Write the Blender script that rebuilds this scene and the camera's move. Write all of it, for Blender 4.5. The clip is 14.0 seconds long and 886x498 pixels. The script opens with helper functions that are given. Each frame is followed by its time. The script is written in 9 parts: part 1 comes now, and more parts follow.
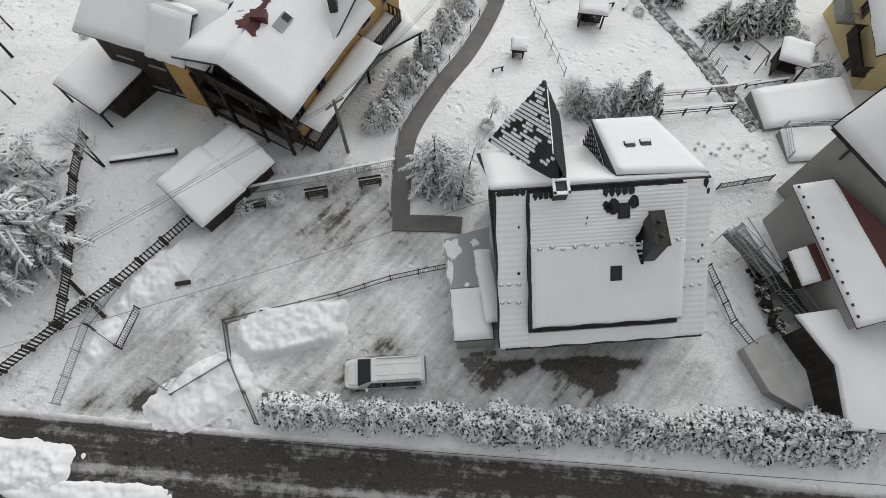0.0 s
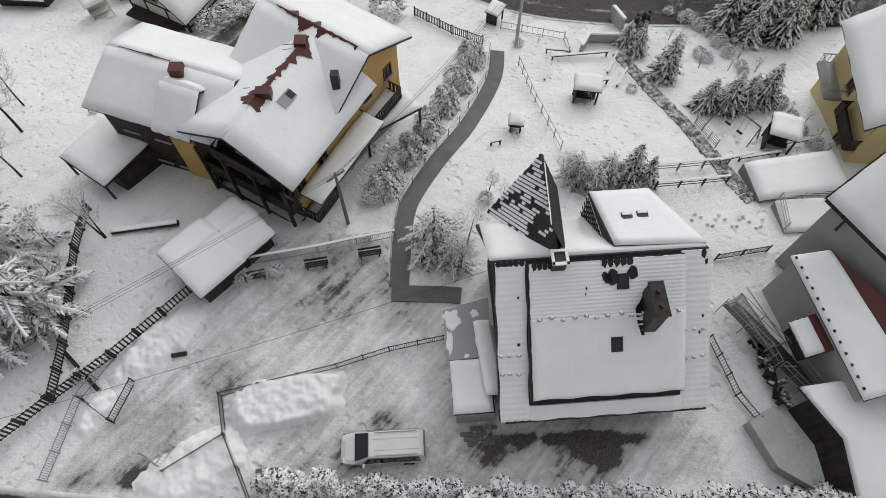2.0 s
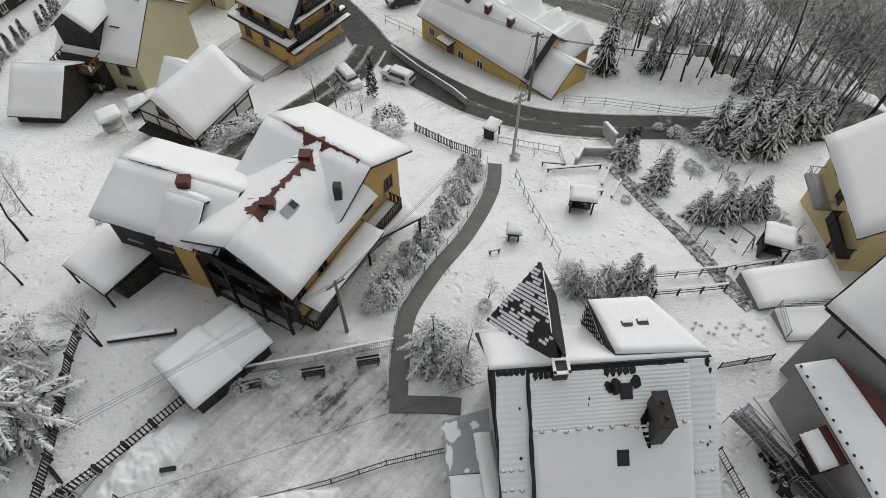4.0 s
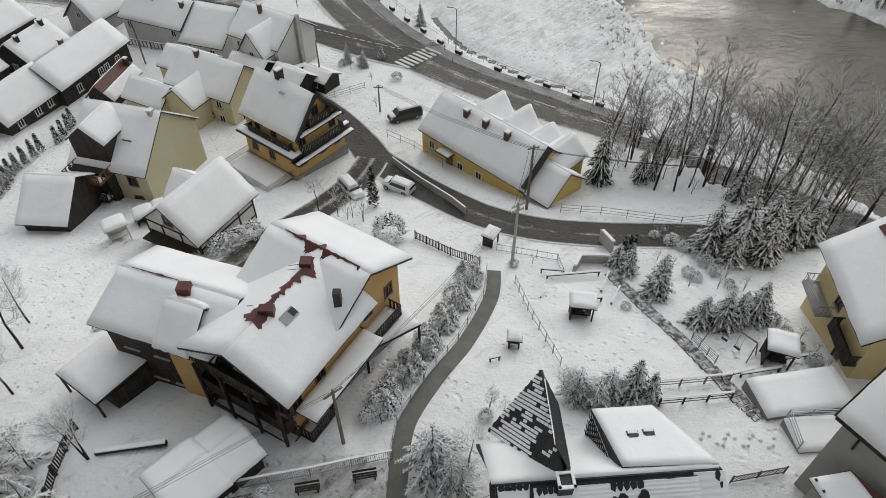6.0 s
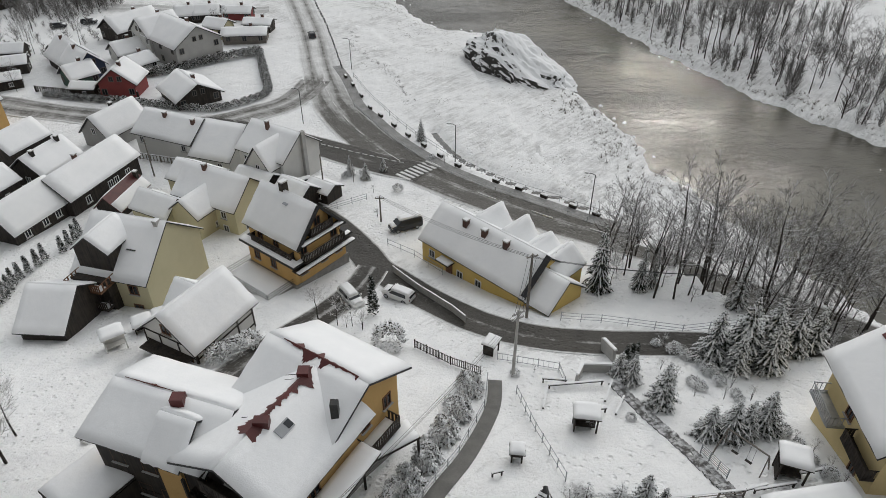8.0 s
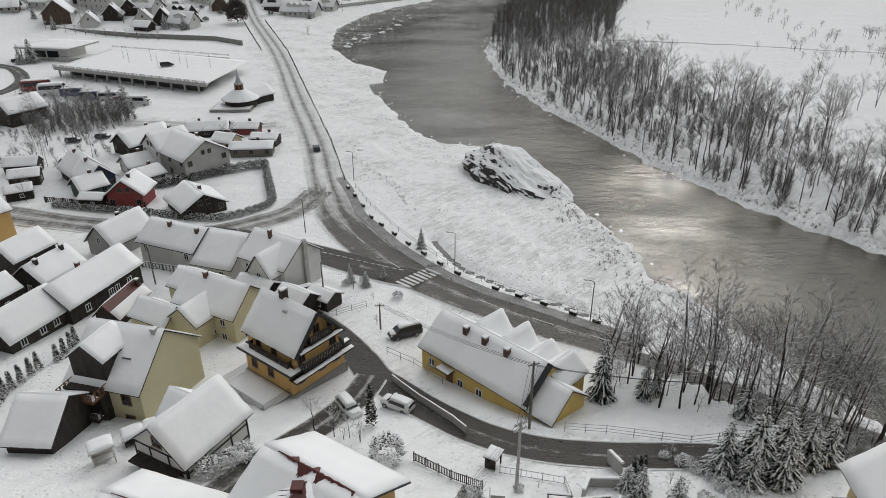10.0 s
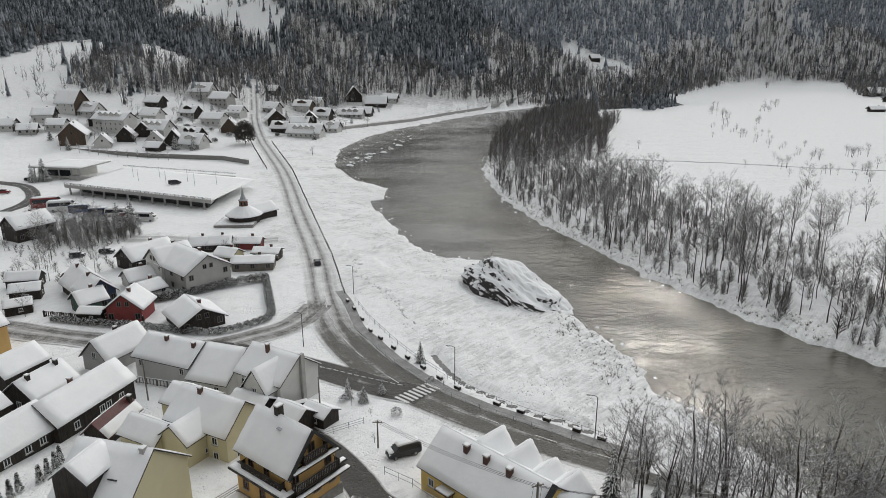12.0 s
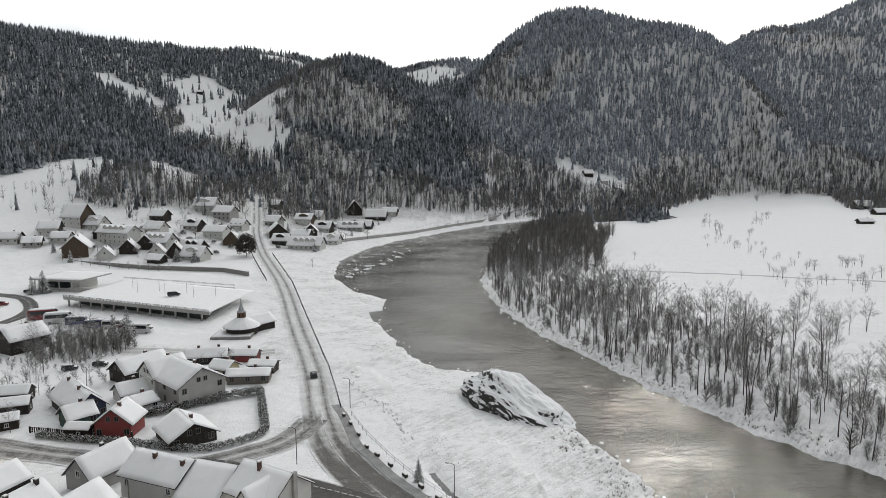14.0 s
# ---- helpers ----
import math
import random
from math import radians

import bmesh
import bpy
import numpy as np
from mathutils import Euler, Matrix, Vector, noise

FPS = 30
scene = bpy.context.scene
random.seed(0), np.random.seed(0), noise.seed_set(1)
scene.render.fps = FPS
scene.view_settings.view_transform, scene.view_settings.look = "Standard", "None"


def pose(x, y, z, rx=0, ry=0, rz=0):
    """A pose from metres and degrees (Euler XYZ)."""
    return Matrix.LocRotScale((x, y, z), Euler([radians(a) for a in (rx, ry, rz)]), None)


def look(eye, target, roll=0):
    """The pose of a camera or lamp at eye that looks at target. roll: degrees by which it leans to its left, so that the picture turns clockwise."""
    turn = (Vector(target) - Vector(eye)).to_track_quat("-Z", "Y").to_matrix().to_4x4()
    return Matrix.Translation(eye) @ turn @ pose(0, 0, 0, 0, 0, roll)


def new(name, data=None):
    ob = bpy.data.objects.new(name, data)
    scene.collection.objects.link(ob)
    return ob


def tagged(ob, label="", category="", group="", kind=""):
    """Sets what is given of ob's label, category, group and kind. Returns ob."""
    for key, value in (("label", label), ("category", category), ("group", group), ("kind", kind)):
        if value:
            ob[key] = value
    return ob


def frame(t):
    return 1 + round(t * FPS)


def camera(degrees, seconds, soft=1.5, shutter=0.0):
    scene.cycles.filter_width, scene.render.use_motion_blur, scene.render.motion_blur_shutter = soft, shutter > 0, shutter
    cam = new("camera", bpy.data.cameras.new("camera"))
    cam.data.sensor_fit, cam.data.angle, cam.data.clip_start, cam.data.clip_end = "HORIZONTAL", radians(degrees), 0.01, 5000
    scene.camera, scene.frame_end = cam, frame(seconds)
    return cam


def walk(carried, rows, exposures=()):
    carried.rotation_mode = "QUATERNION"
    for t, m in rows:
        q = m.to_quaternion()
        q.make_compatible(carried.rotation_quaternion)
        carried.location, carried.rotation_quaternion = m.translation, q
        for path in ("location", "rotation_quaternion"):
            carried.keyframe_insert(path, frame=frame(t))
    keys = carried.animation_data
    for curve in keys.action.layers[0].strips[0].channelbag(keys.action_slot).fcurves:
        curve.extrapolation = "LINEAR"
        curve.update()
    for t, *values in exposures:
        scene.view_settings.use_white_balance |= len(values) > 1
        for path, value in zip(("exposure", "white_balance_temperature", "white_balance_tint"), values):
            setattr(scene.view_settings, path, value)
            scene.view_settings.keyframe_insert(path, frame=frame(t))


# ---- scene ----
cam = camera(67.5, 14.0, soft=0.55)
EYE = (0.0, 0.0, 39.0)
# seconds, yaw, pitch, roll
PATH = [
    (0.0, -0.028, -70.025, -0.034),
    (0.5, -0.071, -68.68, -0.069),
    (1.0, -0.108, -67.356, -0.097),
    (1.5, -0.139, -66.018, -0.12),
    (2.0, -0.164, -63.926, -0.137),
    (2.5, -0.184, -61.618, -0.149),
    (3.0, -0.2, -59.257, -0.156),
    (5.5, -0.232, -47.727, -0.128),
    (6.0, -0.233, -45.404, -0.112),
    (6.5, -0.232, -43.081, -0.094),
    (7.0, -0.232, -40.765, -0.073),
    (7.5, -0.231, -38.427, -0.05),
    (8.0, -0.232, -36.072, -0.026),
    (8.2, -0.232, -35.106, -0.016),
    (10.5, -0.263, -24.352, 0.109),
    (11.0, -0.278, -21.817, 0.136),
    (11.5, -0.298, -19.599, 0.163),
    (12.0, -0.323, -17.062, 0.189),
    (12.5, -0.354, -14.811, 0.214),
    (13.0, -0.39, -12.316, 0.237),
    (13.5, -0.432, -10.089, 0.258),
    (14.0, -0.482, -7.483, 0.276),
]
walk(cam, [(t, pose(*EYE, 90 + pitch, 0, yaw) @ pose(0, 0, 0, 0, 0, -roll)) for t, yaw, pitch, roll in PATH],
     [(0.0, 0.18), (3.0, 0.12), (5.5, 0.08), (8.0, 0.02), (10.5, 0.04), (12.0, 0.12), (14.0, 0.12)])

# ---- sky and sun ----
SUN_AZIMUTH, SUN_HEIGHT = 21.5, 25.0
world = bpy.data.worlds.new("winter_sky")
scene.world = world
world.use_nodes = True
wn, wl = world.node_tree.nodes, world.node_tree.links
wn.clear()
sky = wn.new("ShaderNodeTexSky")
sky.sky_type = 'NISHITA'
sky.sun_disc = False
sky.sun_elevation = radians(SUN_HEIGHT)
sky.sun_rotation = radians(SUN_AZIMUTH)
sky.dust_density = 3.0
coord = wn.new("ShaderNodeTexCoord")
veil = wn.new("ShaderNodeTexNoise")
veil.inputs["Scale"].default_value = 3.2
veil.inputs["Detail"].default_value = 6.0
stretch = wn.new("ShaderNodeMapping")
stretch.inputs["Scale"].default_value = (1.0, 1.0, 3.5)
wl.new(coord.outputs["Generated"], stretch.inputs["Vector"])
wl.new(stretch.outputs["Vector"], veil.inputs["Vector"])
cloud = wn.new("ShaderNodeValToRGB")
cloud.color_ramp.elements[0].position, cloud.color_ramp.elements[0].color = 0.36, (5.8, 5.95, 6.15, 1)
cloud.color_ramp.elements[1].position, cloud.color_ramp.elements[1].color = 0.52, (8.5, 8.72, 8.85, 1)
wl.new(veil.outputs["Fac"], cloud.inputs["Fac"])
cover = wn.new("ShaderNodeMix")
cover.data_type = 'RGBA'
cover.inputs["Factor"].default_value = 0.93
wl.new(sky.outputs["Color"], cover.inputs["A"])
wl.new(cloud.outputs["Color"], cover.inputs["B"])
back = wn.new("ShaderNodeBackground")
back.inputs["Strength"].default_value = 0.098
# thin cloud scatters more light round the hidden sun
toward = wn.new("ShaderNodeVectorMath")
toward.operation = 'DOT_PRODUCT'
_a, _e = radians(SUN_AZIMUTH), radians(SUN_HEIGHT)
toward.inputs[1].default_value = (math.sin(_a) * math.cos(_e), math.cos(_a) * math.cos(_e), math.sin(_e))
wl.new(coord.outputs["Generated"], toward.inputs[0])
lobe = wn.new("ShaderNodeMath")
lobe.operation = 'POWER'
lobe.use_clamp = True
wl.new(toward.outputs["Value"], lobe.inputs[0])
lobe.inputs[1].default_value = 1.6
gain = wn.new("ShaderNodeMath")
gain.operation = 'MULTIPLY_ADD'
wl.new(lobe.outputs["Value"], gain.inputs[0])
gain.inputs[1].default_value, gain.inputs[2].default_value = 1.7, 0.42
bright = wn.new("ShaderNodeVectorMath")
bright.operation = 'SCALE'
wl.new(cover.outputs["Result"], bright.inputs[0])
wl.new(gain.outputs["Value"], bright.inputs["Scale"])
wl.new(bright.outputs["Vector"], back.inputs["Color"])
wo = wn.new("ShaderNodeOutputWorld")
wl.new(back.outputs["Background"], wo.inputs["Surface"])

sun = new("sun", bpy.data.lights.new("sun", 'SUN'))
sun.data.energy, sun.data.angle, sun.data.color = 0.38, radians(2.0), (1.0, 0.95, 0.87)
_a, _e = radians(SUN_AZIMUTH), radians(SUN_HEIGHT)
SUN_WAY = Vector((math.sin(_a) * math.cos(_e), math.cos(_a) * math.cos(_e), math.sin(_e)))
sun.matrix_world = look(SUN_WAY * 100, (0, 0, 0))


# ---- materials ----
def material(name):
    m = bpy.data.materials.new(name)
    m.use_nodes = True
    n, l = m.node_tree.nodes, m.node_tree.links
    return m, n, l, n["Principled BSDF"]


def noise_node(n, l, scale, detail=4.0, vector=None, rough=0.55):
    q = n.new("ShaderNodeTexNoise")
    q.inputs["Scale"].default_value = scale
    q.inputs["Detail"].default_value = detail
    q.inputs["Roughness"].default_value = rough
    if vector is None:
        c = n.new("ShaderNodeNewGeometry")
        vector = c.outputs["Position"]
    l.new(vector, q.inputs["Vector"])
    return q.outputs["Fac"]


def ramp(n, l, fac, a, b):
    r = n.new("ShaderNodeMapRange")
    r.inputs["From Min"].default_value = a
    r.inputs["From Max"].default_value = b
    l.new(fac, r.inputs["Value"])
    return r.outputs["Result"]


def mix(n, l, fac, a, b):
    m = n.new("ShaderNodeMix")
    m.data_type = 'RGBA'
    for sock, value in (("Factor", fac), ("A", a), ("B", b)):
        if isinstance(value, (tuple, float, int)):
            m.inputs[sock].default_value = (*value, 1) if isinstance(value, tuple) else value
        else:
            l.new(value, m.inputs[sock])
    return m.outputs["Result"]


def arith(n, l, op, a, b):
    m = n.new("ShaderNodeMath")
    m.operation = op
    for i, value in enumerate((a, b)):
        if isinstance(value, (float, int)):
            m.inputs[i].default_value = value
        else:
            l.new(value, m.inputs[i])
    return m.outputs["Value"]


def bump(n, l, bsdf, height, strength=0.3, distance=0.05):
    b = n.new("ShaderNodeBump")
    b.inputs["Strength"].default_value = strength
    b.inputs["Distance"].default_value = distance
    l.new(height, b.inputs["Height"])
    l.new(b.outputs["Normal"], bsdf.inputs["Normal"])


def plain(name, a, b, scale=1.2, fine=14.0, rough=0.75, metal=0.0, relief=0.25, dist=0.01, spec=0.4, boards=False):
    """Two colours mingled by coarse and fine grain."""
    m, n, l, p = material(name)
    vec = None
    if boards:
        g = n.new("ShaderNodeMapping")
        l.new(n.new("ShaderNodeNewGeometry").outputs["Position"], g.inputs["Vector"])
        g.inputs["Scale"].default_value = (1.0, 1.0, 0.07)
        vec = g.outputs["Vector"]
    f = arith(n, l, 'ADD', arith(n, l, 'MULTIPLY', noise_node(n, l, scale), 0.4 if boards else 0.6), arith(n, l, 'MULTIPLY', noise_node(n, l, 5.0 if boards else fine, 4.0, vec), 0.6 if boards else 0.4))
    l.new(mix(n, l, ramp(n, l, f, 0.35, 0.65), a, b), p.inputs["Base Color"])
    p.inputs["Roughness"].default_value = rough
    p.inputs["Metallic"].default_value = metal
    p.inputs["Specular IOR Level"].default_value = spec
    bump(n, l, p, noise_node(n, l, fine * 2), relief, dist)
    return m


SNOW_A, SNOW_B = (0.83, 0.832, 0.832), (0.90, 0.90, 0.895)


def snow_material(name, relief=0.5, a=SNOW_A, b=SNOW_B, scale=0.6):
    m, n, l, p = material(name)
    l.new(mix(n, l, ramp(n, l, noise_node(n, l, scale), 0.3, 0.7), a, b), p.inputs["Base Color"])
    p.inputs["Roughness"].default_value = 0.65
    p.inputs["Specular IOR Level"].default_value = 0.25
    h = arith(n, l, 'ADD', noise_node(n, l, 2.0, 6.0), arith(n, l, 'MULTIPLY', noise_node(n, l, 16.0), 0.25))
    bump(n, l, p, h, relief, 0.12)
    return m


def snowy(name, a, b, low, high, scale=6.0, rough=0.85, white=(0.83, 0.835, 0.84)):
    """A dark surface whose upward faces carry snow."""
    m, n, l, p = material(name)
    g = n.new("ShaderNodeNewGeometry")
    s = n.new("ShaderNodeSeparateXYZ")
    l.new(g.outputs["True Normal"], s.inputs["Vector"])
    up = arith(n, l, 'ABSOLUTE', s.outputs["Z"], 0.0)
    f = arith(n, l, 'ADD', up, arith(n, l, 'MULTIPLY', arith(n, l, 'SUBTRACT', noise_node(n, l, scale), 0.5), 1.1))
    isl = n.new("ShaderNodeNewGeometry").outputs["Random Per Island"]
    f = arith(n, l, 'ADD', f, arith(n, l, 'MULTIPLY', arith(n, l, 'SUBTRACT', isl, 0.5), 0.35))
    dark = mix(n, l, isl, a, b)
    l.new(mix(n, l, ramp(n, l, f, low, high), dark, white), p.inputs["Base Color"])
    p.inputs["Roughness"].default_value = rough
    p.inputs["Specular IOR Level"].default_value = 0.2
    return m


def worn_ground(name, dark_a, dark_b, attribute="wear", tint=(0.37, 0.365, 0.355), lane=False, turn=48):
    """Snow worn through to a dark surface where the attribute says so."""
    m, n, l, p = material(name)
    at = n.new("ShaderNodeAttribute")
    at.attribute_name = attribute
    big, mid, fine = noise_node(n, l, 0.35, 6.0, rough=0.65), noise_node(n, l, 2.2, 6.0, rough=0.7), noise_node(n, l, 11.0, 3.0)
    snow = mix(n, l, ramp(n, l, noise_node(n, l, 0.6), 0.3, 0.7), SNOW_A, SNOW_B)
    # streaks along the way that wheels take
    vm = n.new("ShaderNodeMapping")
    if lane:
        la = n.new("ShaderNodeAttribute")
        la.attribute_name = "lane"
        l.new(la.outputs["Vector"], vm.inputs["Vector"])
        vm.inputs["Scale"].default_value = (0.12, 2.4, 1.0)
    else:
        l.new(n.new("ShaderNodeNewGeometry").outputs["Position"], vm.inputs["Vector"])
        vm.vector_type = 'TEXTURE'
        vm.inputs["Rotation"].default_value = (0, 0, radians(turn))
        vm.inputs["Scale"].default_value = (4.5, 0.6, 1.0)
    streak = noise_node(n, l, 1.0, 5.0, vm.outputs["Vector"], 0.65)
    f = arith(n, l, 'ADD', arith(n, l, 'MULTIPLY', big, 0.34), arith(n, l, 'ADD', arith(n, l, 'MULTIPLY', mid, 0.2 if not lane else 0.27), arith(n, l, 'MULTIPLY', fine, 0.06 if not lane else 0.1)))
    f = arith(n, l, 'ADD', f, arith(n, l, 'MULTIPLY', streak, 0.4 if not lane else 0.33))
    f = arith(n, l, 'ADD', arith(n, l, 'MULTIPLY', arith(n, l, 'SUBTRACT', f, 0.5), 1.5 if lane else 2.5), at.outputs["Fac"])
    grey = mix(n, l, ramp(n, l, f, 0.12, 0.62), snow, tint)
    dark = mix(n, l, ramp(n, l, fine, 0.35, 0.65), dark_a, dark_b)
    l.new(mix(n, l, ramp(n, l, f, 0.66, 0.84), grey, dark), p.inputs["Base Color"])
    l.new(ramp(n, l, f, 1.8, 0.2), p.inputs["Roughness"])
    p.inputs["Specular IOR Level"].default_value = 0.3
    # footprints and lumps
    vo = n.new("ShaderNodeTexVoronoi")
    vo.feature = 'SMOOTH_F1'
    vo.inputs["Scale"].default_value = 1.5
    l.new(n.new("ShaderNodeNewGeometry").outputs["Position"], vo.inputs["Vector"])
    trod = arith(n, l, 'MULTIPLY', ramp(n, l, vo.outputs["Distance"], 0.08, 0.3), ramp(n, l, noise_node(n, l, 0.14, 2.0), 0.40, 0.58))
    hgt = arith(n, l, 'ADD', arith(n, l, 'ADD', mid, arith(n, l, 'MULTIPLY', fine, 0.14)), arith(n, l, 'MULTIPLY', trod, 0.9))
    bump(n, l, p, hgt, 1.0, 0.12 if lane else 0.17)
    return m


SNOW = snow_material("snow")
ROOF_SNOW = snow_material("roof_snow", 0.24, (0.83, 0.835, 0.84), (0.89, 0.89, 0.89), 0.4)
GROUND = worn_ground("trodden_snow", (0.045, 0.041, 0.035), (0.11, 0.10, 0.088), tint=(0.46, 0.455, 0.445))
ASPHALT = worn_ground("wet_asphalt", (0.028, 0.026, 0.022), (0.055, 0.05, 0.043), lane=True)
MAIN_ASPHALT = worn_ground("grey_asphalt", (0.065, 0.062, 0.055), (0.115, 0.108, 0.096), lane=True)
PAVING = plain("dark_concrete", (0.10, 0.098, 0.09), (0.155, 0.15, 0.14), 0.8, 9.0, 0.7)
WHITE_WALL = plain("white_plaster", (0.56, 0.555, 0.53), (0.64, 0.63, 0.60), 0.5, 12, 0.85)
GREY_WALL = plain("grey_plaster", (0.33, 0.325, 0.31), (0.41, 0.40, 0.38), 0.5, 12, 0.85)
BEIGE_WALL = plain("beige_plaster", (0.50, 0.455, 0.29), (0.56, 0.51, 0.335), 0.4, 12, 0.85)
YELLOW_WALL = plain("yellow_plaster", (0.56, 0.40, 0.12), (0.63, 0.46, 0.16), 0.5, 12, 0.85)
ORANGE_WALL = plain("orange_plaster", (0.50, 0.315, 0.115), (0.58, 0.37, 0.145), 0.5, 12, 0.85)
CREAM_WALL = plain("cream_plaster", (0.55, 0.44, 0.22), (0.62, 0.50, 0.27), 0.5, 12, 0.85)
RED_WALL = plain("red_boarding", (0.20, 0.045, 0.045), (0.27, 0.065, 0.06), 0.7, 10, 0.8)
GREEN_WALL = plain("green_boarding", (0.045, 0.085, 0.07), (0.07, 0.12, 0.095), 0.7, 10, 0.8)
BLUE_WALL = plain("blue_boarding", (0.03, 0.042, 0.075), (0.05, 0.065, 0.11), 0.7, 10, 0.8)
STONE_WALL = plain("grey_stone", (0.18, 0.175, 0.165), (0.30, 0.29, 0.27), 1.6, 6, 0.9, relief=0.6, dist=0.04)
DARK_WOOD = plain("dark_wood", (0.010, 0.008, 0.007), (0.048, 0.038, 0.029), 1.5, 16, 0.75, boards=True)
STAINED_WOOD = plain("stained_timber", (0.062, 0.042, 0.03), (0.11, 0.078, 0.055), 1.5, 16, 0.75, boards=True)
BROWN_WOOD = plain("brown_wood", (0.12, 0.06, 0.033), (0.19, 0.095, 0.05), 1.5, 16, 0.7, boards=True)
GREY_WOOD = plain("weathered_wood", (0.13, 0.115, 0.10), (0.22, 0.20, 0.175), 1.5, 16, 0.85)
ROOF_DARK = plain("dark_roof_sheet", (0.012, 0.012, 0.013), (0.028, 0.027, 0.028), 0.8, 14, 0.5)
ROOF_RED = plain("red_roof_sheet", (0.062, 0.013, 0.012), (0.115, 0.023, 0.020), 0.8, 14, 0.45)
# Near-black stream water; the shade of its banks is put into the colour.
STREAM_SHADE = plain("shaded_stream", (0.018, 0.018, 0.016), (0.045, 0.043, 0.038), 0.6, 5, 0.25)
WALK_GREY = plain("trodden_pavement", (0.15, 0.148, 0.143), (0.33, 0.326, 0.32), 0.5, 4, 0.7)
ROOF_GREY = plain("grey_roof_sheet", (0.28, 0.29, 0.30), (0.36, 0.37, 0.385), 0.8, 14, 0.5)
BRICK = plain("chimney_brick", (0.07, 0.042, 0.034), (0.13, 0.068, 0.052), 2.0, 18, 0.85)
METAL = plain("galvanised_steel", (0.30, 0.31, 0.32), (0.40, 0.41, 0.42), 2.0, 20, 0.45, 0.7)
BLACK_IRON = plain("black_iron", (0.025, 0.025, 0.025), (0.05, 0.048, 0.045), 2.0, 20, 0.55, 0.3)
CONCRETE = plain("concrete", (0.34, 0.335, 0.32), (0.45, 0.44, 0.42), 1.0, 12, 0.85)
WIRE = plain("dark_wire", (0.03, 0.03, 0.03), (0.05, 0.05, 0.05), 1.0, 8, 0.6)
FRAME = plain("white_window_frame", (0.66, 0.66, 0.65), (0.74, 0.74, 0.73), 1.0, 12, 0.5)
RED_PAINT = plain("red_paint", (0.17, 0.022, 0.022), (0.23, 0.032, 0.028), 1.0, 12, 0.4)
BLUE_PAINT = plain("blue_paint", (0.018, 0.035, 0.11), (0.028, 0.052, 0.16), 1.0, 12, 0.4)
CAR_SILVER = plain("silver_car_paint", (0.60, 0.60, 0.585), (0.66, 0.66, 0.645), 0.7, 6, 0.3, 0.05, 0.05)
CAR_DARK = plain("dark_car_paint", (0.03, 0.032, 0.036), (0.05, 0.052, 0.056), 0.7, 6, 0.25, 0.2, 0.05)
RUBBER = plain("black_rubber", (0.015, 0.015, 0.015), (0.03, 0.03, 0.03), 3, 20, 0.8)
LINE_PAINT = plain("white_road_paint", (0.55, 0.55, 0.54), (0.72, 0.72, 0.70), 1.5, 12, 0.7)
# Snow-dusted far spruces, lightened and blued for haze in the colour itself.
SPRUCE = snowy("snowy_hazy_spruce", (0.032, 0.038, 0.042), (0.088, 0.10, 0.11), 0.0, 0.80, 0.45, white=(0.56, 0.59, 0.63))
# Rimed spruces; the right hill's haze is put into paler, bluer tones.
SPRUCE_RIME_HAZE = snowy("rimed_hazy_spruce", (0.085, 0.10, 0.118), (0.19, 0.215, 0.25), -0.1, 0.75, 0.45, white=(0.60, 0.64, 0.69))
# Frosted twigs whose paler greys also put far-hill haze into the colour.
WOOD_FAR = snowy("frosted_hazy_twigs", (0.085, 0.08, 0.075), (0.215, 0.203, 0.193), 0.5, 1.2, 1.0)
FIR_NEAR = snowy("laden_spruce", (0.012, 0.016, 0.011), (0.036, 0.042, 0.028), 0.8, 1.06, 2.6)
THUJA = snowy("laden_thuja", (0.012, 0.014, 0.009), (0.045, 0.043, 0.03), 0.74, 0.92, 4.0)
BUSH = snowy("laden_bush", (0.02, 0.02, 0.014), (0.06, 0.055, 0.04), 0.50, 0.74, 5.0)
FIR_RIME = snowy("rimed_spruce", (0.02, 0.024, 0.018), (0.06, 0.06, 0.045), 0.55, 1.0, 5.0)
TWIG = snowy("frosted_twigs", (0.055, 0.05, 0.045), (0.20, 0.182, 0.168), 0.40, 0.92, 3.0)
BARK = snowy("snowy_bark", (0.022, 0.019, 0.016), (0.05, 0.043, 0.037), 0.62, 0.9, 5.0)
RIME = snowy("rimed_twigs", (0.22, 0.205, 0.19), (0.42, 0.40, 0.385), 0.1, 0.75, 6.0)
ROCK = snowy("snowy_rock", (0.035, 0.034, 0.032), (0.09, 0.085, 0.08), 0.34, 0.52, 0.9)

TWIG_MASS = plain("dense_bare_twigs", (0.05, 0.044, 0.038), (0.11, 0.098, 0.086), 0.8, 5.0, 0.9)
GLASS, _n, _l, _p = material("window_glass")
_p.inputs["Base Color"].default_value = (0.02, 0.023, 0.027, 1)
_p.inputs["Roughness"].default_value = 0.06
WATER, _n, _l, _p = material("river_water")
_l.new(mix(_n, _l, ramp(_n, _l, noise_node(_n, _l, 0.03, 5), 0.4, 0.62), (0.052, 0.049, 0.037), (0.105, 0.098, 0.074)), _p.inputs["Base Color"])
_l.new(arith(_n, _l, 'ADD', arith(_n, _l, 'MULTIPLY', ramp(_n, _l, noise_node(_n, _l, 0.08, 5, rough=0.7), 0.4, 0.62), 0.10), 0.03), _p.inputs["Roughness"])
_p.inputs["IOR"].default_value = 1.33
_c = _n.new("ShaderNodeNewGeometry")
_m = _n.new("ShaderNodeMapping")
_m.inputs["Rotation"].default_value = (0, 0, radians(-35))
_m.inputs["Scale"].default_value = (0.6, 1.1, 1.0)
